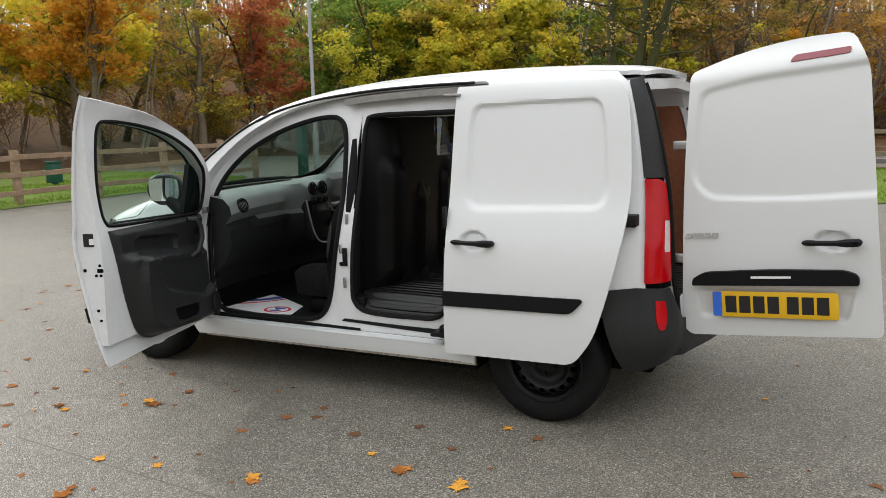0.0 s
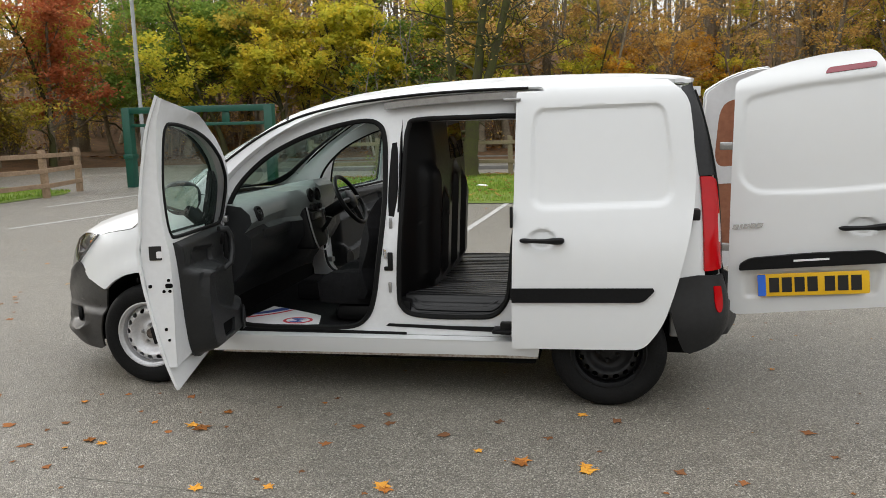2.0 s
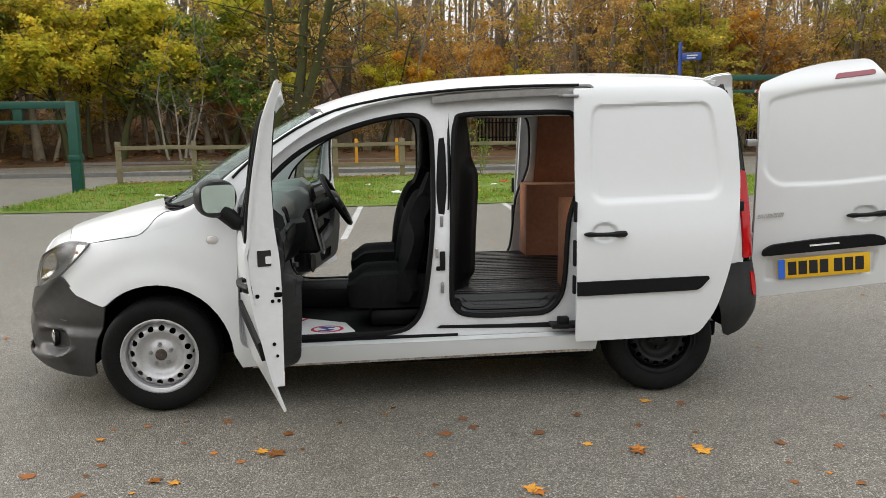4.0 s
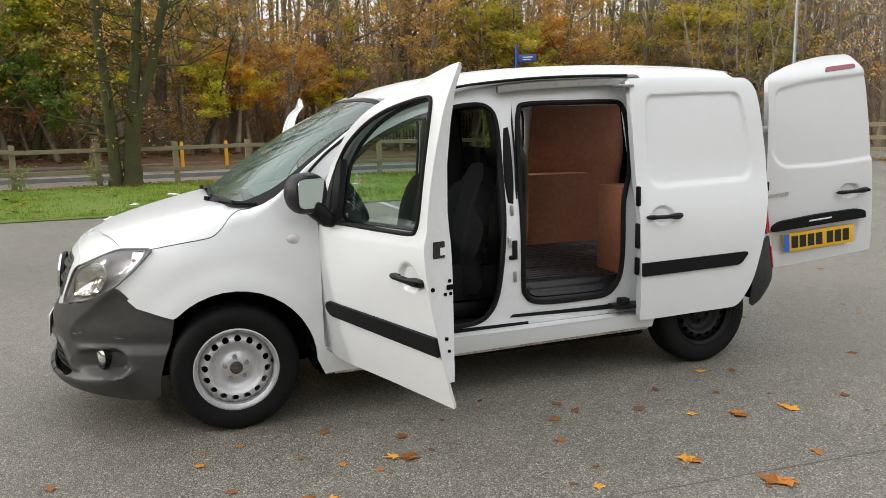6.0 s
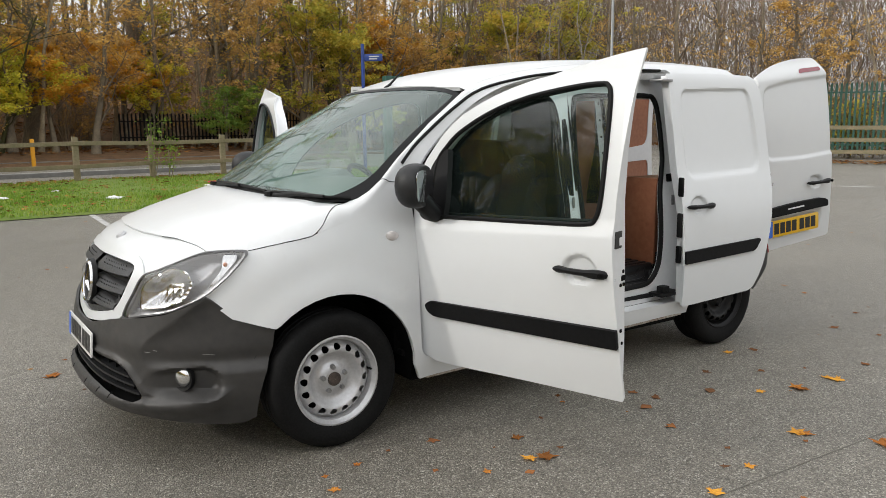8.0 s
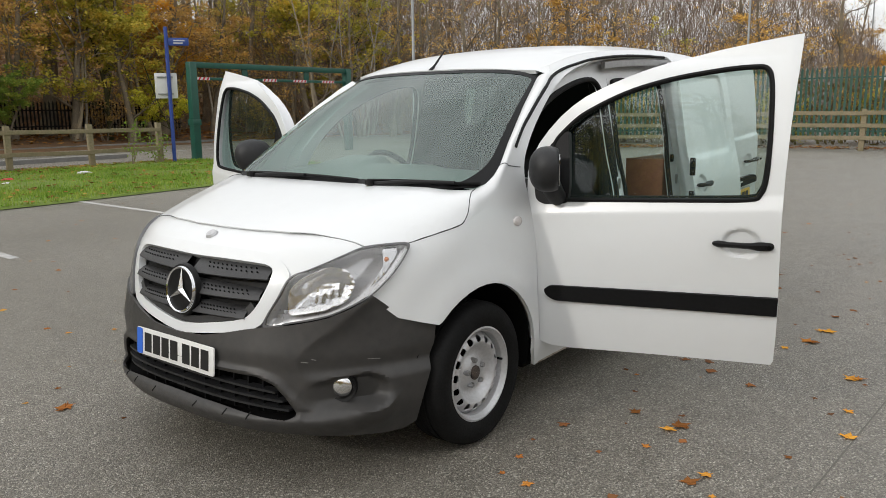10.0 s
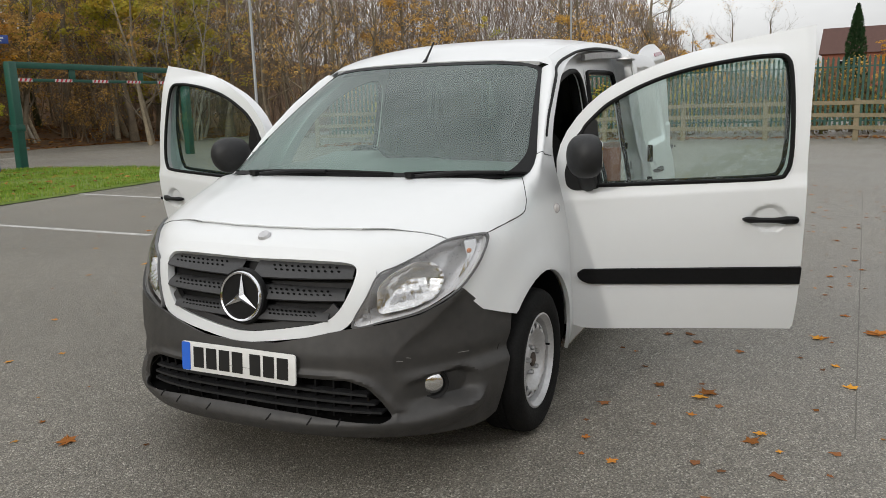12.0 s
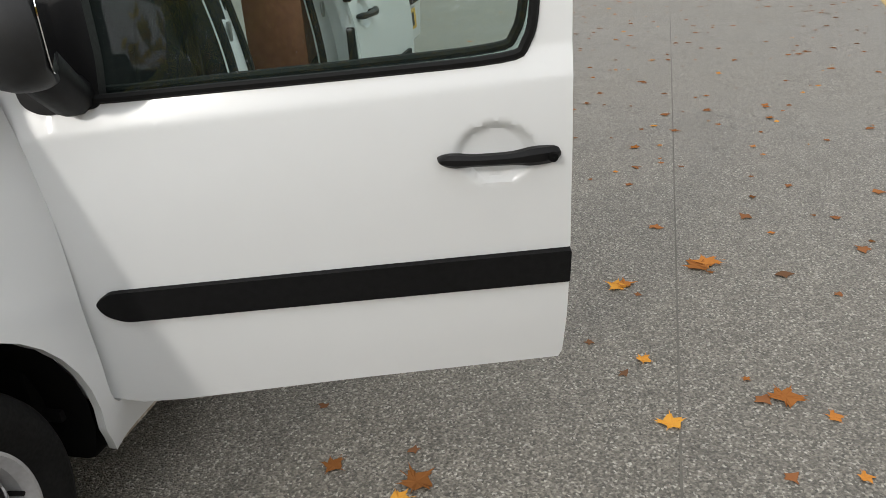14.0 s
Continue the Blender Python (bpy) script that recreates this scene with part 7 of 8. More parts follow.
def tail_door(s):
    wide = 1.0 if s < 0 else 0.62
    scoop = dished((0.645, 0.955), (0.075, 0.05), 0.02)

    def skin(a, b):
        d = dist_in(TAIL_REC, a, b)
        y = -0.013 * sstep(0.010, -0.018, d)
        if s < 0:
            y -= 0.016 * sstep(0.004, -0.02, dist_in(TAIL_WELL, a, b)) + scoop(a, b)
        y -= 0.05 * ((b - 1.1) / 0.7) ** 2 + 0.01 * (a / 0.8) ** 2
        y -= 0.06 * sstep(1.70, 1.84, b + 0.12 * (0.6 - a))
        return Vector((a * wide, s * y, b))
    door = part("tail_door", panel(TAIL_L, [], skin, 0.0095, (0, s, 0), 0.012), WHITE, van, "white tail door standing open behind the van")
    door.matrix_basis = pose(1.93, s * 0.658, 0, 0, 0, s * 6.7)
    inner = [(a + (0.012 if a < 0.4 else -0.012), b + (0.012 if b < 0.8 else -0.016)) for a, b in TAIL_L]
    deep = lambda a, b: Vector((a * wide, s * (-0.062 - 0.05 * ((b - 1.1) / 0.7) ** 2 - 0.04 * sstep(1.70, 1.84, b)), b))
    up = rounded([(0.14, 1.17), (0.68, 1.20), (0.64, 1.66), (0.18, 1.60)], 0.12)
    low = rounded([(0.14, 0.62), (0.74, 0.66), (0.70, 1.07), (0.15, 1.06)], 0.05)
    bm = panel(inner, [up, low], deep, 0.08, (0, -s, 0), 0.01)
    lo, hi = [bm.verts.new(deep(a, b)) for a, b in inner], [bm.verts.new(skin(a, b) + Vector((0, -s * 0.011, 0))) for a, b in inner]
    for i in range(len(lo)):
        bm.faces.new((lo[i - 1], lo[i], hi[i], hi[i - 1]))
    part("door_shell", bm, JAMB, door, "white inner door pressing")
    for o in (up, low):
        part("ply_inset", panel(o, [], lambda a, b: deep(a, b) + Vector((0, s * 0.006, 0)), 0.1, (0, -s, 0)), PLY, door, "reddish plywood inset")
    for z in (0.83, 1.36):
        boxed("hinge", (-0.045, min(-s * 0.01, -s * 0.045), z - 0.02), (0.02, max(-s * 0.01, -s * 0.045), z + 0.02), STEEL, door, 0.006)
    if s > 0:
        return
    pull_handle(door, Vector((0.645, s * -0.004 - 0.008, 0.952)), pose(0, 0, 0, 0, -3, 0), s, True)
    bar = rounded([(0.07, 0.712), (0.76, 0.778), (0.755, 0.822), (0.70, 0.838), (0.40, 0.815), (0.12, 0.778), (0.072, 0.745)], [0.01, 0.01, 0.02, 0.04, 0.1, 0.05, 0.02])
    part("grab_bar", panel(bar, [], lambda a, b: Vector((a, -0.020, b)), 0.1, (0, -1, 0), 0.03), TRIM, door, "black plastic grab bar over the plate")
    bm = slab([(0.33, 0.770), (0.495, 0.786), (0.494, 0.796), (0.329, 0.780)], 0, 0.002)
    for v in bm.verts:
        v.co = Vector((v.co.x, -0.0205 - v.co.z, v.co.y))
    bmesh.ops.recalc_face_normals(bm, faces=bm.faces[:])
    part("name_bar", bm, PAPER, door, "pale bar of small lettering", smooth=False)
    x = 0.03
    for w in (0.028, 0.012, 0.026, 0.026, 0.028):
        bm = slab([(x, 0.928 + x * 0.09), (x + w, 0.929 + x * 0.09), (x + w + 0.006, 0.952 + x * 0.09), (x + 0.006, 0.951 + x * 0.09)], 0, 0.003)
        for v in bm.verts:
            v.co = Vector((v.co.x, -0.004 - v.co.z, v.co.y))
        bmesh.ops.recalc_face_normals(bm, faces=bm.faces[:])
        part("badge_bar", bm, CHROME, door, smooth=False)
        x += w + 0.006
    br = rounded([(0.435, 1.712), (0.665, 1.738), (0.668, 1.765), (0.455, 1.742)], 0.012)
    part("brake_light", panel(br, [], lambda a, b: skin(a, b) + Vector((0, -0.006, 0)), 0.05, (0, -1, 0), 0.012), RED_DULL, door, "dull red high brake light")
    u = Vector((0.995, 0, 0.083)).normalized()
    number_plate("rear_plate", Vector((0.425, 0.004, 0.655)), u, Vector((-u.z, 0, u.x)), 0.525, 0.118, YELLOW, door, "yellow rear number plate with a blue band")


both(tail_door)

# ---- rear corners, lamps, rear bumper ----
BACK = [(0.25, 1.90), (0.35, 1.93), (0.5, 1.935), (0.62, 1.93), (0.69, 1.915), (0.73, 1.905), (1.0, 1.888), (1.2, 1.865), (1.5, 1.80), (1.67, 1.745), (1.72, 1.73)]
SIDE_END = [(0.2, 1.775), (0.71, 1.775), (0.95, 1.77), (1.21, 1.755), (1.5, 1.72), (1.66, 1.68), (1.70, 1.66)]


def corner_at(t, z, s, proud=0.0):
    x0, x2 = curve_at(SIDE_END, z), curve_at(BACK, z)
    y0 = width_at(x0, z)
    p0, p1, p2 = Vector((x0, y0)), Vector((x2 - 0.01, y0 - 0.035)), Vector((x2, 0.655 - 0.03 * sstep(1.3, 1.7, z)))
    q = p0 * (1 - t) ** 2 + p1 * 2 * t * (1 - t) + p2 * t * t
    d = (p1 - p0) * (1 - t) + (p2 - p1) * t
    n = Vector((-d.y, d.x)).normalized() * -1
    n = Vector((abs(n.x), abs(n.y)))
    q += n * proud
    return Vector((q.x, s * q.y, z))


def rear_corner(s):
    fa = (1, s, 0)
    trim = [(0.12, 1.215), (0.95, 1.215), (0.95, 1.5), (0.9, 1.69), (0.06, 1.665)]
    part("pillar_trim", panel(trim, [], lambda a, b: corner_at(a, b, s, 0.003), 0.1, fa, 0.01, 0.05), BUMPER, van, "dark grey plastic rear pillar cover")
    lamp = rounded([(0.13, 0.735), (0.82, 0.735), (0.84, 0.95), (0.78, 1.19), (0.5, 1.21), (0.13, 1.212)], [0.01, 0.03, 0.1, 0.03, 0.03, 0.01])
    clear = rounded([(0.58, 0.875), (0.79, 0.87), (0.81, 1.015), (0.62, 1.02)], 0.02)

    def lens(a, b):
        return corner_at(a, b, s, 0.012 + 0.004 * math.sin(math.pi * min(1, a / 0.8)) - 0.002 * (0.5 + 0.5 * math.sin(b * 40)) * (a < 0.45))
    tail = part("tail_lamp", panel(lamp, [clear], lens, 0.06, fa, 0.02, 0.03), RED, van, "tall glossy red tail lamp with a clear insert")
    part("clear_insert", panel(clear, [], lens, 0.06, fa, 0.01, 0.03), CLEAR_LENS, tail)
    part("corner_strip", panel([(-0.02, 0.70), (0.16, 0.70), (0.16, 1.30), (0.10, 1.665), (-0.02, 1.665)], [], lambda a, b: corner_at(a, b, s, -0.001), 0.1, fa, 0.01, 0.05), WHITE, van, "white body strip beside the tail lamp")
    part("corner_panel", panel([(0.0, 0.70), (1.0, 0.70), (1.0, 1.69), (0.0, 1.665)], [], lambda a, b: corner_at(a, b, s, -0.012), 0.15, fa, 0.0, 0.1), DARK, van)
    # jamb of the tail opening, on the inside of the pillar
    bm = bmesh.new()
    zs = [0.55 + 0.1 * i for i in range(12)]
    a = [bm.verts.new(corner_at(0.98, z, s, -0.002)) for z in zs]
    b = [bm.verts.new(corner_at(0.98, z, s, -0.002) + Vector((-0.09, -s * 0.02, 0))) for z in zs]
    for i in range(len(zs) - 1):
        bm.faces.new((a[i], a[i + 1], b[i + 1], b[i]))
    bmesh.ops.recalc_face_normals(bm, faces=bm.faces[:])
    part("tail_jamb", bm, JAMB, van, "white perforated tail jamb")
    for i in range(7):
        p = corner_at(0.98, 0.75 + i * 0.13, s, -0.002) + Vector((-0.05, -s * 0.015, 0))
        bm = bmesh.new()
        lathe(bm, [(0.001, 0.003), (0.009, 0.003), (0.009, 0.0)], 10)
        bmesh.ops.transform(bm, matrix=Matrix.Translation(p) @ Matrix.Diagonal((1, -s, 1, 1)), verts=bm.verts[:])
        part("jamb_hole", bm, DARK, van, smooth=False)
    bm = bmesh.new()
    tube(bm, [corner_at(0.95, z, s, 0.0) + Vector((0.004, -s * 0.012, 0)) for z in [0.55 + 0.1 * i for i in range(12)]], 0.012, 6)
    part("tail_seal", bm, SEAL_GAP, van)
    # bumper side and corner: a runs along the plan
    tuck = lambda b: 0.05 * sstep(0.46, 0.28, b)

    def plan(a, b):
        if a < 1:
            x = 1.60 + a * (curve_at(SIDE_END, b) - 1.60)
            return Vector((x, s * (width_at(x, b) + 0.012 + 0.012 * sstep(0.66, 0.5, b) - tuck(b)), b))
        if a < 2:
            return corner_at(a - 1, b, s, 0.012 + 0.012 * sstep(0.66, 0.5, b) - tuck(b))
        p = corner_at(1, b, s, 0.024)
        return Vector((p.x + 0.13 * math.sin((a - 2) * math.pi / 2), p.y * (3 - a), b))
    out = [(0.02, 0.69), (0.3, 0.70), (1.0, 0.715), (1.72, 0.705), (1.84, 0.62), (2.0, 0.545), (3.0, 0.54), (3.0, 0.36), (2.2, 0.365), (1.85, 0.36), (1.45, 0.33), (1.1, 0.30), (0.85, 0.287), (0.66, 0.305), (0.50, 0.37), (0.28, 0.50), (0.10, 0.62)]
    part("rear_bumper", panel(out, [], plan, 0.1, fa, 0.006, 0.04), BUMPER, van, "dark grey plastic rear bumper corner")
    rf = rounded([(1.30, 0.55), (1.37, 0.515), (1.46, 0.52), (1.51, 0.57), (1.51, 0.650), (1.30, 0.655)], [0.05, 0.03, 0.03, 0.05, 0.02, 0.02])
    part("rear_fog_lamp", panel(rf, [], lambda a, b: plan(a, b) + Vector((0.004, s * 0.004, 0)), 0.06, fa, 0.01, 0.05), RED, van, "small red lens in the rear bumper")
    bm = bmesh.new()
    box(bm, (1.66, min(s * 0.80, s * 0.876), 1.0), (1.775, max(s * 0.80, s * 0.876), 1.055), 0.006)
    part("rail_end", bm, BLACK, van)


both(rear_corner)
# header over the tail opening and the floor edge
bm = bmesh.new()
ribbon(bm, [(1.735, -0.62 + 1.24 * i / 8, 1.665 - 0.02 * abs(i - 4) / 4) for i in range(9)], 0.05, 0.025, lambda i: (Vector((1, 0, 0)), Vector((0, 0, 1))))
part("tail_header", bm, JAMB, van)


def side_badge(s):
    bm = bmesh.new()
    lathe(bm, [(0.001, -0.012), (0.018, -0.010), (0.026, -0.004), (0.028, 0.004)], 24)
    bmesh.ops.transform(bm, matrix=Matrix.Translation((-1.055, s * (width_at(-1.055, 0.905) + 0.002), 0.905)) @ Matrix.Diagonal((1.15, -s, 0.8, 1)), verts=bm.verts[:])
    bmesh.ops.recalc_face_normals(bm, faces=bm.faces[:])
    part("side_repeater", bm, CLEAR_LENS, van, "small oval side repeater lamp")
    for x, z, w, h, nm, mt in ((0.108, 0.80, 0.009, 0.028, "striker", CHROME), (0.115, 0.715, 0.012, 0.012, "grommet", SEAL_GAP), (0.138, 0.965, 0.009, 0.03, "striker", STEEL), (0.138, 0.755, 0.015, 0.052, "contact_plate", BLACK), (0.135, 0.61, 0.009, 0.03, "striker", STEEL), (0.945, 0.93, 0.014, 0.03, "striker", STEEL), (0.945, 1.06, 0.024, 0.024, "latch_hole", DARK)):
        y = width_at(x, z) - 0.085
        bm = bmesh.new()
        box(bm, (x - w, min(s * y, s * (y + 0.012)), z - h), (x + w, max(s * y, s * (y + 0.012)), z + h), 0.005)
        part(nm, bm, mt, van)


both(side_badge)

# ---- inside the van ----
def ribbed(a, b):
    r = 0.017 * sstep(0.3, 0.6, abs(math.sin(b * math.pi / 0.056)))
    edge = sstep(0.80, 0.70, abs(b))
    return Vector((a, b, 0.535 - 0.085 * (1 - edge) + r * edge))


cargo = part("cargo_floor", panel([(0.20, -0.785), (0.82, -0.785), (0.86, -0.66), (1.86, -0.64), (1.86, 0.64), (0.86, 0.66), (0.82, 0.785), (0.20, 0.785)], [], ribbed, 0.3, (0, 0, 1), 0.0, 0.0082), MAT_FLOOR, van, "black ribbed rubber cargo floor")
def step_tread(s):
    """Ridges moulded round the step in the sliding doorway."""
    for k in range(3):
        y, z, e = 0.792 - 0.022 * k, 0.463 + 0.017 * k, 0.03 * k
        bm = bmesh.new()
        tube(bm, smooth_line([(0.205 + e * 0.4, s * (y - 0.05), z + 0.05), (0.23 + e, s * (y - 0.008), z + 0.012), (0.30 + e, s * y, z), (0.68 - e, s * y, z), (0.75 - e, s * (y - 0.008), z + 0.012), (0.785 - e * 0.4, s * (y - 0.05), z + 0.05)], 5, False), 0.006, 6)
        part("tread_ridge", bm, MAT_FLOOR, cargo)


both(step_tread)
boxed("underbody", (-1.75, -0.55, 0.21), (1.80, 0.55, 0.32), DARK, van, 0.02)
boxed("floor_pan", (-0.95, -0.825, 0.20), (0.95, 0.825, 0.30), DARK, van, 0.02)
boxed("cab_floor", (-0.98, -0.80, 0.325), (0.22, 0.80, 0.352), TRIM, van, 0.004)
boxed("cross_beam", (0.13, -0.78, 0.33), (0.24, 0.78, 0.53), TRIM, van, 0.01)
boxed("rear_beam", (1.66, -0.64, 0.33), (1.86, 0.64, 0.525), JAMB, van, 0.01)

# moulded black bulkhead, leaning forward at the top
BULK = rounded([(-0.74, 0.53), (0.74, 0.53), (0.76, 0.9), (0.70, 1.3), (0.62, 1.62), (-0.62, 1.62), (-0.70, 1.3), (-0.76, 0.9)], 0.06)
BWIN = rounded([(-0.05, 1.28), (0.46, 1.28), (0.44, 1.52), (-0.02, 1.52)], 0.05)


def bulk_at(a, b):
    x = curve_at([(0.5, 0.32), (0.9, 0.335), (1.1, 0.345), (1.3, 0.34), (1.62, 0.30)], b)
    x -= 0.16 * sstep(0.45, 0.74, abs(a))
    x += 0.034 * sstep(0.2, 0.6, math.sin(a * 21)) * sstep(0.56, 0.64, b) * sstep(1.22 + 0.1 * math.sin(a * 9), 1.10 + 0.1 * math.sin(a * 9), b)
    return Vector((x, a, b))


bulkhead = part("bulkhead", panel(BULK, [BWIN], bulk_at, 0.02, (1, 0, 0), 0.01), BULK_BLACK, van, "black moulded plastic bulkhead with a small window")
pane = part("bulkhead_window", panel(BWIN, [], bulk_at, 0.1, (1, 0, 0)), DIM_GLASS, bulkhead)
pane.visible_shadow = False


def pillar_trim(s):
    bm = bmesh.new()
    tube(bm, [(0.13, s * 0.735, 0.5), (0.14, s * 0.70, 1.0), (0.15, s * 0.635, 1.35), (0.15, s * 0.575, 1.6)], [0.05, 0.05, 0.045, 0.04], 10)
    part("pillar_lining", bm, TRIM, van, "black pillar lining")
    # plywood lining and the boxes over the rear wheels
    bm = panel(rounded([(0.93, 0.54), (1.78, 0.54), (1.76, 1.25), (1.68, 1.58), (0.96, 1.58), (0.95, 1.15)], 0.04), [], lambda a, b: Vector((a, s * (width_at(1.1, b) - 0.115), b)), 0.1, (0, -s, 0), 0.009)
    part("ply_lining", bm, PLY, van, "reddish plywood side lining")
    boxL, boxR, inn = (0.862, 1.62, 0.47)
    notch = [(boxL, 0.545), (boxR, 0.545), (boxR, 0.76), (1.42, 0.78), (1.36, 0.84), (1.34, 1.05), (boxL, 1.055)] if s > 0 else [(boxL, 0.545), (boxR, 0.545), (boxR, 1.05), (boxL, 1.055)]
    bm = panel(rounded(notch, 0.012), [], lambda a, b: Vector((a, s * inn, b)), 0.2, (0, -s, 0), 0.012)
    box_part = part("wheel_box", bm, PLY, van, "plywood box over the wheel arch")
    boxed("box_end", (boxL - 0.014, min(s * inn, s * 0.72), 0.545), (boxL + 0.002, max(s * inn, s * 0.72), 1.057), PLY, box_part, 0.001)
    boxed("box_top", (boxL, min(s * (inn + 0.005), s * 0.72), 1.043), (1.34 if s > 0 else boxR, max(s * (inn + 0.005), s * 0.72), 1.055), PLY_EDGE, box_part, 0.001)
    # inner skin of the roof side
    bm = panel([(0.2, 1.52), (1.72, 1.52), (1.70, 1.68), (0.2, 1.68)], [], lambda a, b: Vector((a, s * (width_at(min(a, 1.3), b) - 0.105 - 0.2 * (b - 1.52)), b)), 0.3, (0, -s, 0))
    part("cant_rail", bm, JAMB, van)


both(pillar_trim)


# seats
def seat(y, label):
    root = tagged(empty("seat", (0, y, 0), van), "", "")
    root["label"] = label
    w = 0.255
    def cushion(a, b):
        # a along x, b across
        z = 0.605 + 0.03 * sstep(0.30, 0.5, abs(b) / w) * sstep(1.0, 0.9, abs(b) / w) + 0.02 * math.sin((a + 0.42) * 5)
        z -= 0.05 * sstep(-0.28, -0.39, a) + 0.045 * sstep(0.88, 1.0, abs(b) / w)
        return Vector((a, b, z))
    out = rounded([(-0.385, -0.22), (-0.385, 0.22), (-0.26, w), (0.14, w), (0.14, -w), (-0.26, -w)], 0.06)
    bm = panel(out, [], cushion, 0.03, (0, 0, 1), 0.0)
    # straight sides down to the seat base
    rim = bmesh.ops.extrude_edge_only(bm, edges=[e for e in bm.edges if e.is_boundary])
    for v in rim["geom"]:
        if isinstance(v, bmesh.types.BMVert):
            v.co = Vector((v.co.x * 0.97, v.co.y * 0.97, 0.47))
    bmesh.ops.recalc_face_normals(bm, faces=bm.faces[:])
    part("cushion", bm, FABRIC, root, "black cloth cushion")
    box_bm = bmesh.new()
    box(box_bm, (-0.26, -0.225, 0.355), (0.11, 0.225, 0.46), 0.035)
    part("seat_base", box_bm, BLACK, root, "black plastic seat base")
    def back(a, b):
        # a across, b height up the back
        x = 0.02 + (b - 0.66) * 0.26 + 0.03 * ((b - 0.9) / 0.3) ** 2
        x -= 0.045 * sstep(0.55, 0.8, abs(a) / w) * sstep(1.15, 0.95, b) * sstep(1.02, 0.9, abs(a) / w)
        return Vector((x, a, b))
    out = smooth_line([(-0.21, 0.50), (0.21, 0.50), (0.24, 0.68), (0.245, 0.88), (0.21, 1.02), (0.15, 1.08), (0.11, 1.14), (0.06, 1.17), (-0.06, 1.17), (-0.11, 1.14), (-0.15, 1.08), (-0.21, 1.02), (-0.245, 0.88), (-0.24, 0.68)], 4)
    bm = panel(out, [], back, 0.03, (-1, 0, 0))
    bmesh.ops.solidify(bm, geom=bm.faces[:], thickness=-0.09)
    part("backrest", bm, FABRIC, root, "black cloth backrest with built-in headrest")
    mid = rounded([(-0.13, 0.66), (0.13, 0.66), (0.14, 0.86), (0.08, 1.06), (-0.08, 1.06), (-0.14, 0.86)], 0.05)
    part("centre_panel", panel(mid, [], lambda a, b: back(a, b) + Vector((-0.012, 0, 0)), 0.04, (-1, 0, 0), 0.02), FABRIC2, root, "grey cloth centre")
    bm = bmesh.new()
    tube(bm, [(0.02, 0.27, 0.46), (0.0, 0.27, 0.56), (-0.01, 0.265, 0.63)], 0.012, 6)
    part("belt_buckle", bm, BLACK, root)


seat(-0.40, "black cloth passenger seat with grey centre")
seat(0.38, "black cloth driver's seat with grey centre")

# dashboard: section swept across
DASH_SEC = [(-1.14, 1.055), (-1.0, 1.085), (-0.86, 1.10), (-0.75, 1.085), (-0.70, 1.04), (-0.69, 0.99), (-0.72, 0.93), (-0.70, 0.90), (-0.70, 0.80), (-0.76, 0.70), (-0.86, 0.61), (-0.93, 0.52), (-0.955, 0.40)]


def dash():
    bm = bmesh.new()
    rows = []
    n = 40
    for i in range(n + 1):
        y = -0.775 + 1.55 * i / n
        bulge = 0.085 * math.exp(-(y / 0.17) ** 4) + 0.05 * sstep(0.15, 0.25, y) * sstep(0.62, 0.55, y)
        lift = 0.012 * math.exp(-(y / 0.2) ** 4) + 0.055 * sstep(0.17, 0.24, y) * sstep(0.60, 0.52, y)
        row = []
        for x, z in DASH_SEC:
            k = sstep(-0.95, -0.72, x)
            cave = 0.022 * sstep(-0.2, -0.3, y) * math.exp(-((z - 0.93) / 0.02) ** 2)
            row.append(bm.verts.new((x + bulge * k - cave, y, z + lift * k * (z > 0.95) - 0.03 * (abs(y) / 0.775) ** 4)))
        rows.append(row)
    for a, b in zip(rows, rows[1:]):
        for j in range(len(DASH_SEC) - 1):
            bm.faces.new((a[j], a[j + 1], b[j + 1], b[j]))
    bm.faces.new(rows[0])
    bm.faces.new(rows[-1])
    bmesh.ops.recalc_face_normals(bm, faces=bm.faces[:])
    # screen light is in the colours: pale upper faces, near-black lower faces
    for f in bm.faces:
        f.material_index = int(f.calc_center_median().z < 0.91)
    return bm


dashboard = part("dashboard", dash(), [DASH_LIT, LINING], van, "dark grey moulded dashboard")


def vent(p, m, parent):
    bm = bmesh.new()
    lathe(bm, [(0.046, 0.0), (0.046, 0.014), (0.040, 0.018), (0.036, 0.010)], 28, "z")
    bmesh.ops.transform(bm, matrix=Matrix.Translation(p) @ m, verts=bm.verts[:])
    part("air_vent", bm, BLACK, parent, "round black air vent")
    for k in range(-2, 3):
        w = math.sqrt(max(0, 0.036**2 - (k * 0.012) ** 2))
        bm = bmesh.new()
        box(bm, (-w, k * 0.012 - 0.002, 0.0), (w, k * 0.012 + 0.002, 0.012), 0.0)
        bmesh.ops.transform(bm, matrix=Matrix.Translation(p) @ m, verts=bm.verts[:])
        part("vent_blade", bm, SEAL_GAP, parent)


face = pose(0, 0, 0, 0, 75, 0)
vent(Vector((-0.705, -0.66, 1.005)), face, dashboard)
vent(Vector((-0.705, 0.66, 1.005)), face, dashboard)
vent(Vector((-0.612, -0.055, 1.055)), face, dashboard)
vent(Vector((-0.612, 0.055, 1.055)), face, dashboard)
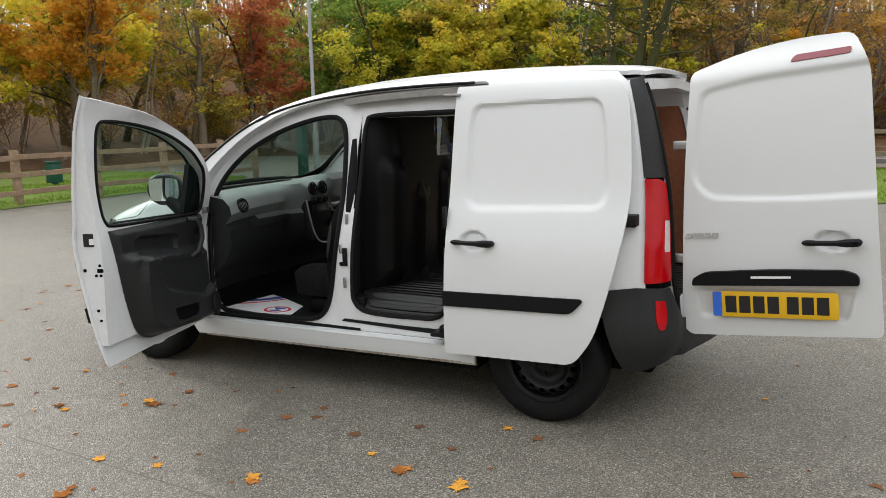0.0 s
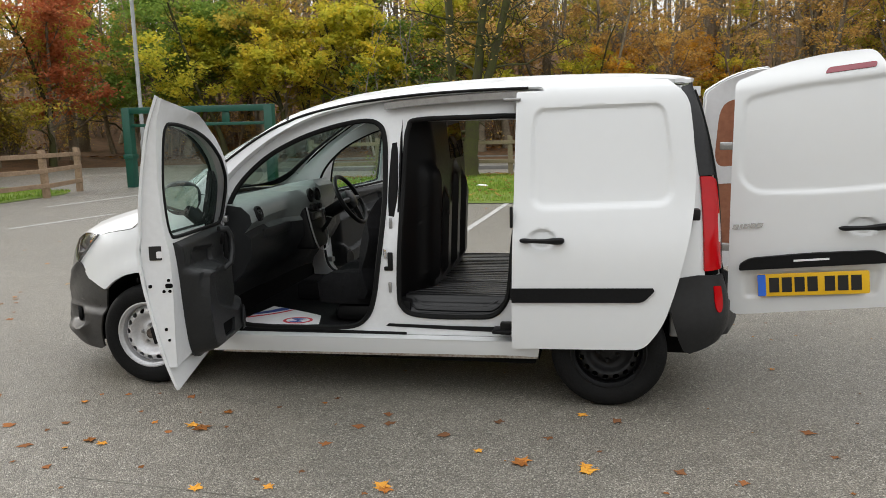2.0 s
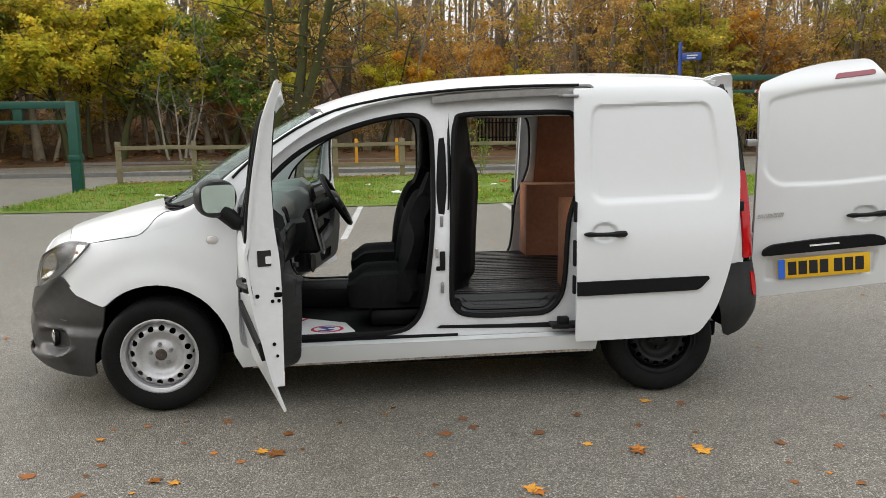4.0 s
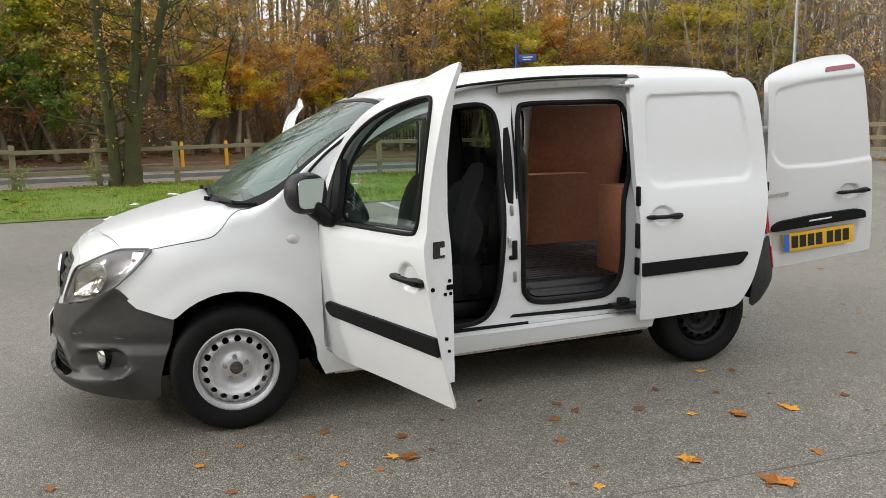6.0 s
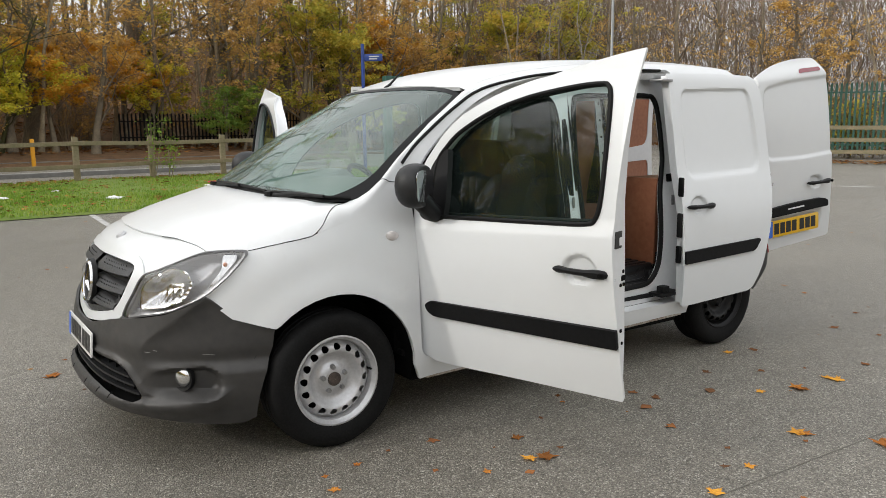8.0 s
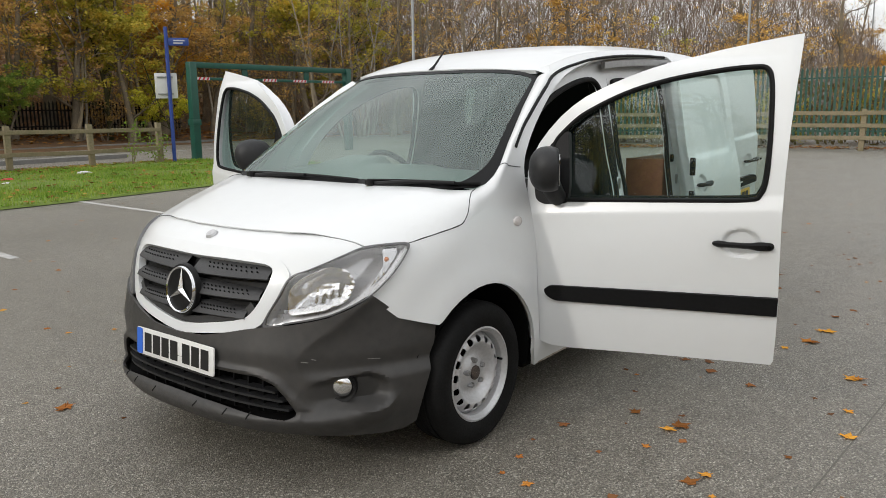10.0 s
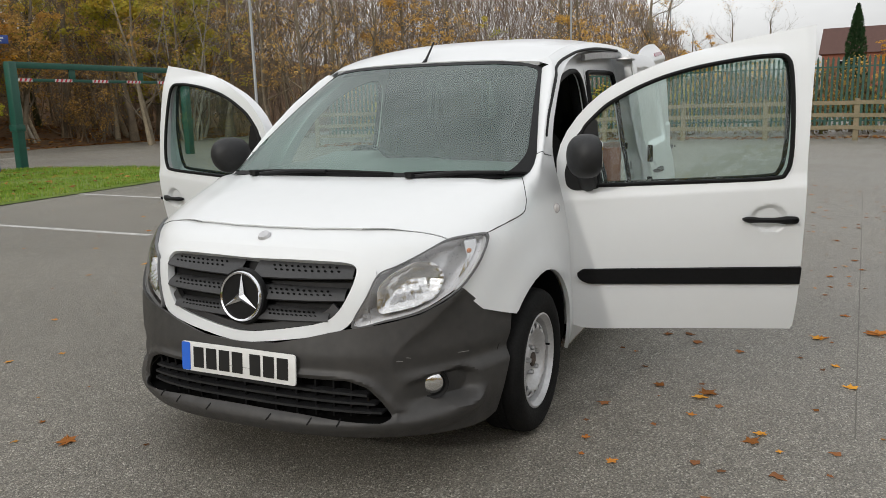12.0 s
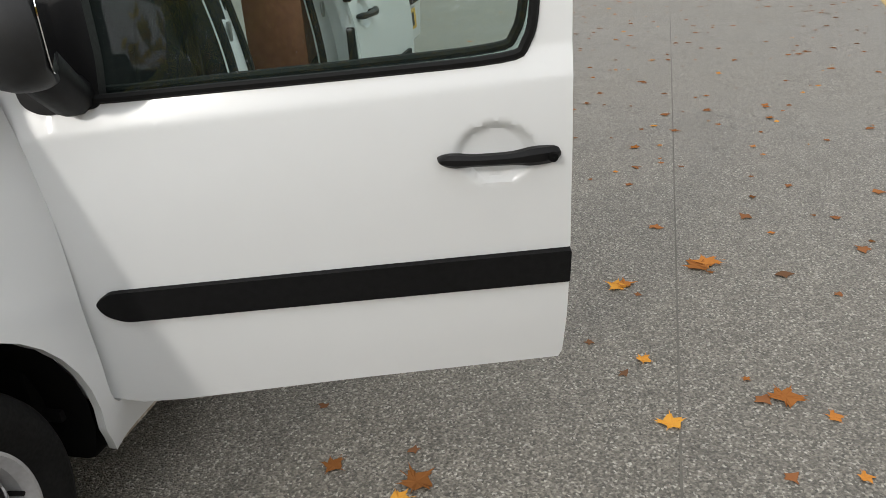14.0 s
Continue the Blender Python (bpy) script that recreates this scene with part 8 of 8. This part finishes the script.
# centre stack
bm = bmesh.new()
box(bm, (-0.75, -0.125, 0.70), (-0.585, 0.125, 0.985), 0.03, 3)
for v in bm.verts:
    v.co.x += (v.co.z - 0.85) * -0.22
part("centre_console", bm, BLACK, dashboard, "black centre stack")
bm = bmesh.new()
box(bm, (-0.712, -0.60, 0.845), (-0.690, -0.20, 0.905), 0.008)
part("glovebox_lid", bm, LINING, dashboard, "black glovebox lid")
bm = bmesh.new()
tube(bm, [(-0.578 - (z - 0.85) * 0.22, y, z) for y, z in smooth_line([(-0.13, 0.985), (-0.132, 0.86), (-0.12, 0.76), (-0.08, 0.70), (0.0, 0.685), (0.08, 0.70), (0.12, 0.76), (0.132, 0.86), (0.13, 0.985)], 3, False)], 0.006, 6)
part("console_rim", bm, LAMP_GREY, dashboard, "thin silver console rim")
boxed("radio", (-0.60, -0.09, 0.895), (-0.583, 0.09, 0.945), INK, dashboard, 0.004)
boxed("display", (-0.588, -0.05, 0.905), (-0.581, 0.05, 0.935), LAMP_EDGE, dashboard, 0.002)
for y in (-0.07, 0.0, 0.07):
    bm = bmesh.new()
    lathe(bm, [(0.001, 0.02), (0.018, 0.02), (0.022, 0.0)], 16, "x")
    bmesh.ops.translate(bm, vec=(-0.603, y, 0.975), verts=bm.verts[:])
    part("heater_knob", bm, BLACK, dashboard)
bm = bmesh.new()
tube(bm, [(-0.60, 0.06, 0.78), (-0.53, 0.05, 0.86), (-0.52, 0.05, 0.90)], [0.016, 0.012, 0.026], 10)
part("gear_lever", bm, BLACK, van, "black gear lever")
bm = bmesh.new()
box(bm, (-0.72, -0.11, 0.35), (0.0, 0.11, 0.48), 0.03)
part("tunnel", bm, TRIM, van, "black floor tunnel")
# steering wheel
sm = pose(-0.475, 0.38, 0.985, 0, 60, 0)
bm = bmesh.new()
tube(bm, [sm @ Vector((0.185 * math.cos(t), 0.185 * math.sin(t), 0)) for t in [2 * math.pi * i / 36 for i in range(36)]], 0.016, 10, closed=True)
steer = part("steering_wheel", bm, BLACK, van, "black three-spoke steering wheel")
bm = bmesh.new()
lathe(bm, [(0.001, 0.03), (0.05, 0.026), (0.075, 0.005), (0.07, -0.03)], 24, "z")
bmesh.ops.transform(bm, matrix=sm, verts=bm.verts[:])
part("wheel_boss", bm, LINING, steer)
for t in (0, 180, 90 + 180):
    bm = bmesh.new()
    c, s1 = math.cos(radians(t + 90)), math.sin(radians(t + 90))
    tube(bm, [sm @ Vector((0.05 * c, 0.05 * s1, 0)), sm @ Vector((0.18 * c, 0.18 * s1, 0))], [0.022, 0.014], 8)
    part("spoke", bm, LINING, steer)
bm = bmesh.new()
tube(bm, [sm @ Vector((0, 0, -0.02)), sm @ Vector((0.0, 0, -0.25))], 0.045, 12)
part("steering_column", bm, BLACK, van)
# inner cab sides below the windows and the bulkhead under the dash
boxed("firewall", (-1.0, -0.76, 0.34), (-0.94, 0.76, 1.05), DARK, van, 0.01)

# printed paper mat on the cab floor
paper = tagged(finish("floor_paper", slab(rounded([(-0.86, -0.70), (-0.52, -0.74), (-0.34, -0.70), (-0.40, -0.50), (-0.62, -0.38), (-0.80, -0.30)], 0.01), 0.0, 0.0015), PAPER, smooth=False), "white paper floor mat with a blue and red printed swoosh", "floor mat")
paper.location = (0, 0, 0.3535)
bm = slab(smooth_line([(-0.84, -0.53), (-0.76, -0.48), (-0.70, -0.42), (-0.665, -0.37), (-0.72, -0.345), (-0.76, -0.40), (-0.80, -0.44), (-0.825, -0.47)], 4), 0.0016, 0.0024)
part("blue_swoosh", bm, PRINT_BLUE, paper, smooth=False)
bm = slab(smooth_line([(-0.835, -0.60), (-0.74, -0.53), (-0.67, -0.46), (-0.625, -0.39), (-0.645, -0.385), (-0.69, -0.45), (-0.75, -0.51), (-0.835, -0.57)], 4), 0.0016, 0.0024)
part("red_stripe", bm, PRINT_RED, paper, smooth=False)
bm = bmesh.new()
for r0, r1, mt in ((0.085, 0.062, 0),):
    tube(bm, [(-0.50 + r0 * math.cos(t), -0.63 + 0.8 * r0 * math.sin(t), 0.002) for t in [2 * math.pi * i / 28 for i in range(28)]], 0.012, 4, closed=True)
for v in bm.verts:
    v.co.z = min(v.co.z, 0.003)
part("ring_print", bm, PRINT_RED, paper, smooth=False)
bm = slab(smooth_line([(-0.55, -0.60), (-0.50, -0.585), (-0.455, -0.60), (-0.50, -0.625), (-0.46, -0.65), (-0.50, -0.675), (-0.55, -0.66), (-0.50, -0.64)], 4), 0.0016, 0.0026)
part("swirl_print", bm, PRINT_BLUE, paper, smooth=False)

# ---- fallen leaves and litter ----
def maple(seed):
    r = random.Random(seed)
    pts = []
    lobes = 5
    for i in range(lobes):
        a = radians(-60 + 75 * i + r.uniform(-8, 8)) + 0.3
        for f, d in ((0.45, -0.30), (0.75, -0.14), (0.62, -0.08), (1.0, 0.0), (0.66, 0.08), (0.72, 0.15)):
            k = f * (1.0 if i in (1, 2, 3) else 0.8) * r.uniform(0.9, 1.05)
            pts.append((k * math.cos(a + d), k * math.sin(a + d)))
    vs = [(0.0, 0.0, 0.0)]
    for x, y in pts:
        vs.append((x, y, 0.10 * (x * x + y * y) + r.uniform(-0.03, 0.08)))
    n = len(pts)
    fs = [(0, 1 + i, 1 + (i + 1) % n) for i in range(n)]
    b = len(vs)
    vs += [(0.0, 0.03, 0.02), (0.0, -0.03, 0.02), (-0.75, -0.35, 0.12), (-0.75, -0.31, 0.12)]
    fs.append((b, b + 1, b + 2, b + 3))
    me = bpy.data.meshes.new("fallen_leaf")
    me.from_pydata(vs, [], fs)
    me.materials.append(FALLEN)
    return me


MAPLES = [maple(i) for i in range(5)]
lr = random.Random(77)
KNOWN = [(0.588, -2.248, 1.5), (0.394, -1.954, 1.1), (-0.698, -1.478, 1.3), (0.951, -1.642, 1.2), (1.243, -1.667, 1.2), (0.415, -1.977, 1.0), (-1.18, -1.705, 1.0), (-2.223, 0.94, 1.3), (-0.76, -1.451, 1.0), (1.233, -1.626, 0.9), (0.958, -1.61, 1.0), (-0.662, -1.252, 0.9),
         (0.625, -2.285, 1.4), (-1.086, -1.732, 0.8), (-0.39, -2.092, 1.0), (-0.235, -2.399, 1.3)]
spots = [(x, y, 0.052 * k) for x, y, k in KNOWN]
while len(spots) < 240:
    x, y = lr.uniform(-6.5, 9.0), lr.uniform(-4.8, 8.5)
    if abs(x) < 2.2 and abs(y) < 1.0:
        continue
    near = math.hypot(x, y + 2)
    if lr.random() > 0.9 * math.exp(-max(0, near - 3.0) / 5):
        continue
    spots.append((x, y, lr.uniform(0.018, 0.045)))
for i, (x, y, s) in enumerate(spots):
    ob = new("fallen_leaf", MAPLES[i % 5])
    ob.matrix_basis = pose(x, y, 0.003, lr.uniform(-6, 6), lr.uniform(-6, 6), lr.uniform(0, 360)) @ Matrix.Diagonal((s, s, s, 1))
    tagged(ob, "curled orange-brown maple leaf lying on asphalt", "leaf", "fallen leaves on the car park")


def scatter(name, label, region, count, size, seed, mat, z=0.05):
    r = random.Random(seed)
    verts, faces = [], []
    lo = [min(p[i] for p in region) for i in (0, 1)]
    hi = [max(p[i] for p in region) for i in (0, 1)]
    while len(faces) < count:
        x, y = r.uniform(lo[0], hi[0]), r.uniform(lo[1], hi[1])
        if dist_in(region, x, y) > 0:
            continue
        s, a = size * r.uniform(0.5, 1.4), r.uniform(0, 6.28)
        c, d = math.cos(a) * s, math.sin(a) * s
        zz = (bank(x, y) + 0.03 if z is None else z + r.uniform(0, 0.03) * (z > 0.01))
        b = len(verts)
        t = r.uniform(-0.4, 0.4) * s
        if z is None or z > 0.01:
            verts += [(x - c, y - d, zz), (x + d * 0.6, y - c * 0.6, zz + t), (x + c, y + d, zz + abs(t)), (x - d * 0.6, y + c * 0.6, zz + s * 0.2)]
            faces.append((b, b + 1, b + 2, b + 3))
            continue
        # trodden leaf: an uneven lobed outline round a middle vein
        n = 9
        for k in range(n):
            q = a + 2 * math.pi * k / n + r.uniform(-0.2, 0.2)
            m = s * (r.uniform(0.8, 1.2) if k % 2 else r.uniform(0.4, 0.75)) * (1.25 if k in (0, 1) else 1)
            verts.append((x + m * math.cos(q), y + m * math.sin(q), zz + r.uniform(0.0, 0.12) * s))
        faces.append(tuple(range(b, b + n)))
    tagged(raw(name, verts, faces, mat), label, "leaves", kind="stuff")


LITTER = leafy("litter_leaves", [(0.0, (0.08, 0.035, 0.018)), (0.5, (0.24, 0.105, 0.04)), (1.0, (0.46, 0.25, 0.07))], 0.1, 0.0)
FLAT_LEAF = leafy("flat_leaves", [(0.0, (0.13, 0.075, 0.046)), (0.6, (0.27, 0.115, 0.05)), (1.0, (0.40, 0.165, 0.06))], 0.0, 0.0)
scatter("leaf_litter", "brown leaves strewn over the grass verge", VERGE_MAIN, 1300, 0.05, 5, LITTER, 0.07)
scatter("leaf_litter", "thick brown leaf litter under the woods", [(-26, 26.4), (-10, 26.8), (10, 28.1), (24, 27.5), (34, 24), (36, 30), (20, 46), (-26, 44)], 26000, 0.10, 6, LITTER, None)
scatter("leaf_litter", "brown leaves along the fence foot", [(-6.6, 14.9), (2, 16.2), (8.6, 16.1), (8.8, 17.0), (0.5, 17.2), (-6.8, 15.8)], 2200, 0.05, 7, LITTER, 0.05)
scatter("leaf_litter", "small brown leaf scraps scattered over the asphalt", [(-9, -6), (12, -6), (12, 9), (-9, 9)], 420, 0.013, 9, LITTER, 0.003)
scatter("leaf_litter", "flattened russet leaves trodden into the asphalt", [(-5, -4.8), (9, -5.5), (9, -0.95), (2.4, -0.95), (-2.4, -1.0), (-4.5, 2)], 430, 0.027, 12, FLAT_LEAF, 0.002)
scatter("leaf_litter", "brown leaves drifted along the fence", [(19, 14.4), (22.4, 4), (22.5, -6), (24, -6), (24, 4), (21.5, 14.6)], 2500, 0.06, 10, LITTER, 0.02)


def crumpled(loc, s, mat, label, category="litter"):
    bm = bmesh.new()
    bmesh.ops.create_icosphere(bm, subdivisions=2, radius=1)
    for v in bm.verts:
        v.co *= 1 + 0.5 * noise.noise(v.co * 2.3 + Vector(loc))
        v.co = Vector((v.co.x * s, v.co.y * s * 0.7, max(-0.1, v.co.z) * s * 0.3 + 0.1 * s * 0.3))
    ob = tagged(finish("litter", bm, mat, smooth=False), label, category)
    ob.location = loc


for i, (x, y) in enumerate(((-2.1, 10.6), (-1.4, 12.4), (0.3, 11.2), (2.6, 13.0), (-4.6, 11.5), (4.8, 14.3), (-0.3, 13.6))):
    crumpled((x, y, 0.07), 0.09 + 0.03 * (i % 3), PAPER, "crumpled white paper litter on the grass")
crumpled((-2.35, 9.0, 0.0), 0.16, PAPER, "crumpled white paper litter on asphalt")
crumpled((-8.9, 11.6, 0.0), 0.16, PRINT_RED, "crumpled red plastic bag on asphalt")
crumpled((3.0, 13.9, 0.07), 0.13, PRINT_RED, "crumpled red packet on the grass")
for i in range(26):
    x, y = lr.uniform(-9, 10), lr.uniform(-4.5, 7.5)
    if abs(x) < 2.3 and abs(y) < 1.1:
        continue
    crumpled((x, y, 0.0), lr.uniform(0.007, 0.014), KERB, "small pale pebble on asphalt", "pebble")


def sapling(loc, h, seed, label):
    r = random.Random(seed)
    root = tagged(empty("sapling", (*loc, 0.04)), label, "sapling")
    bm = bmesh.new()
    tips = []
    for k in range(4):
        a = r.uniform(0, 6.28)
        p = [Vector((0, 0, -0.05))]
        for i in range(6):
            p.append(p[-1] + Vector((math.cos(a) * 0.05 + r.gauss(0, 0.02), math.sin(a) * 0.05 + r.gauss(0, 0.02), h / 6 * r.uniform(0.7, 1.0))))
        tube(bm, p, [0.012, 0.011, 0.01, 0.008, 0.006, 0.005, 0.003], 5)
        tips += p[2:]
    part("stem", bm, TIMBER, root)
    verts, faces = [], []
    for i in range(170):
        c = r.choice(tips) + Vector((r.gauss(0, 0.10), r.gauss(0, 0.10), r.gauss(0, 0.06)))
        u = Vector((r.gauss(0, 1), r.gauss(0, 1), r.gauss(-0.3, 0.5))).normalized() * 0.075
        v = u.cross(Vector((r.gauss(0, 1), r.gauss(0, 1), 1))).normalized() * 0.02
        b = len(verts)
        verts += [tuple(c), tuple(c + u * 0.5 + v), tuple(c + u), tuple(c + u * 0.5 - v)]
        faces.append((b, b + 1, b + 2, b + 3))
    raw("foliage", verts, faces, GRASS, root)


sapling((2.35, 16.4), 1.75, 3, "young green sapling against the fence")
sapling((2.75, 16.45), 1.2, 4, "young green sapling against the fence")
sapling((6.9, 15.9), 1.3, 5, "straggly weed growing by the fence")
sapling((7.6, 16.0), 0.9, 6, "straggly weed growing by the fence")
sapling((-3.0, 15.8), 0.8, 7, "straggly weed growing by the fence")
sapling((-4.7, 15.5), 0.7, 8, "straggly weed growing by the fence")


def conifer(loc, h, w, seed, label):
    r = random.Random(seed)
    root = tagged(empty("conifer", (*loc, -0.02)), label, "tree")
    bm = bmesh.new()
    tube(bm, [(0, 0, -0.2), (0, 0, h * 0.9)], [0.14, 0.02], 8)
    part("trunk", bm, BARK, root)
    verts, faces = [], []
    for i in range(6500):
        f = r.random() ** 1.25
        a, k = r.uniform(0, 6.28), math.sqrt(r.random())
        rad = w * (1 - f) ** 0.75 * k * (0.85 + 0.3 * noise.noise((a * 1.3, f * 5, seed)))
        c = Vector((rad * math.cos(a), rad * math.sin(a), 0.25 + f * h))
        s = r.uniform(0.07, 0.16)
        u = (Vector((math.cos(a), math.sin(a), 0.9)) + Vector((r.gauss(0, 0.4), r.gauss(0, 0.4), r.gauss(0, 0.4)))).normalized() * s
        v = u.cross(Vector((r.gauss(0, 1), r.gauss(0, 1), r.gauss(0, 1)))).normalized() * s * 0.35
        b = len(verts)
        verts += [tuple(c - u), tuple(c - v), tuple(c + u), tuple(c + v)]
        faces.append((b, b + 1, b + 2, b + 3))
    raw("crown", verts, faces, LEAF_CONIFER, root)


conifer((56, -4.4), 7.0, 1.5, 31, "dark green clipped conifer beyond the fence")
conifer((55, -10.4), 6.4, 1.4, 32, "dark green clipped conifer beyond the fence")
conifer((54, -12.6), 5.8, 1.3, 33, "dark green clipped conifer beyond the fence")


def green_bin(loc, w, h, label):
    """A square steel litter bin on a short foot."""
    root = tagged(empty("litter_bin", (*loc, 0.05)), label, "litter bin")
    boxed("foot", (-w * 0.2, -w * 0.2, -0.06), (w * 0.2, w * 0.2, 0.08), GREEN, root, 0.005)
    boxed("body", (-w / 2, -w / 2, 0.08), (w / 2, w / 2, h - 0.06), GREEN, root, 0.02)
    boxed("lid", (-w * 0.54, -w * 0.54, h - 0.055), (w * 0.54, w * 0.54, h), GREEN, root, 0.015)


green_bin((-14.9, 8.6), 0.28, 0.62, "dark green steel litter bin behind the brown fence")
green_bin((-17.6, 7.5), 0.5, 1.25, "tall dark green steel bin behind the brown fence")
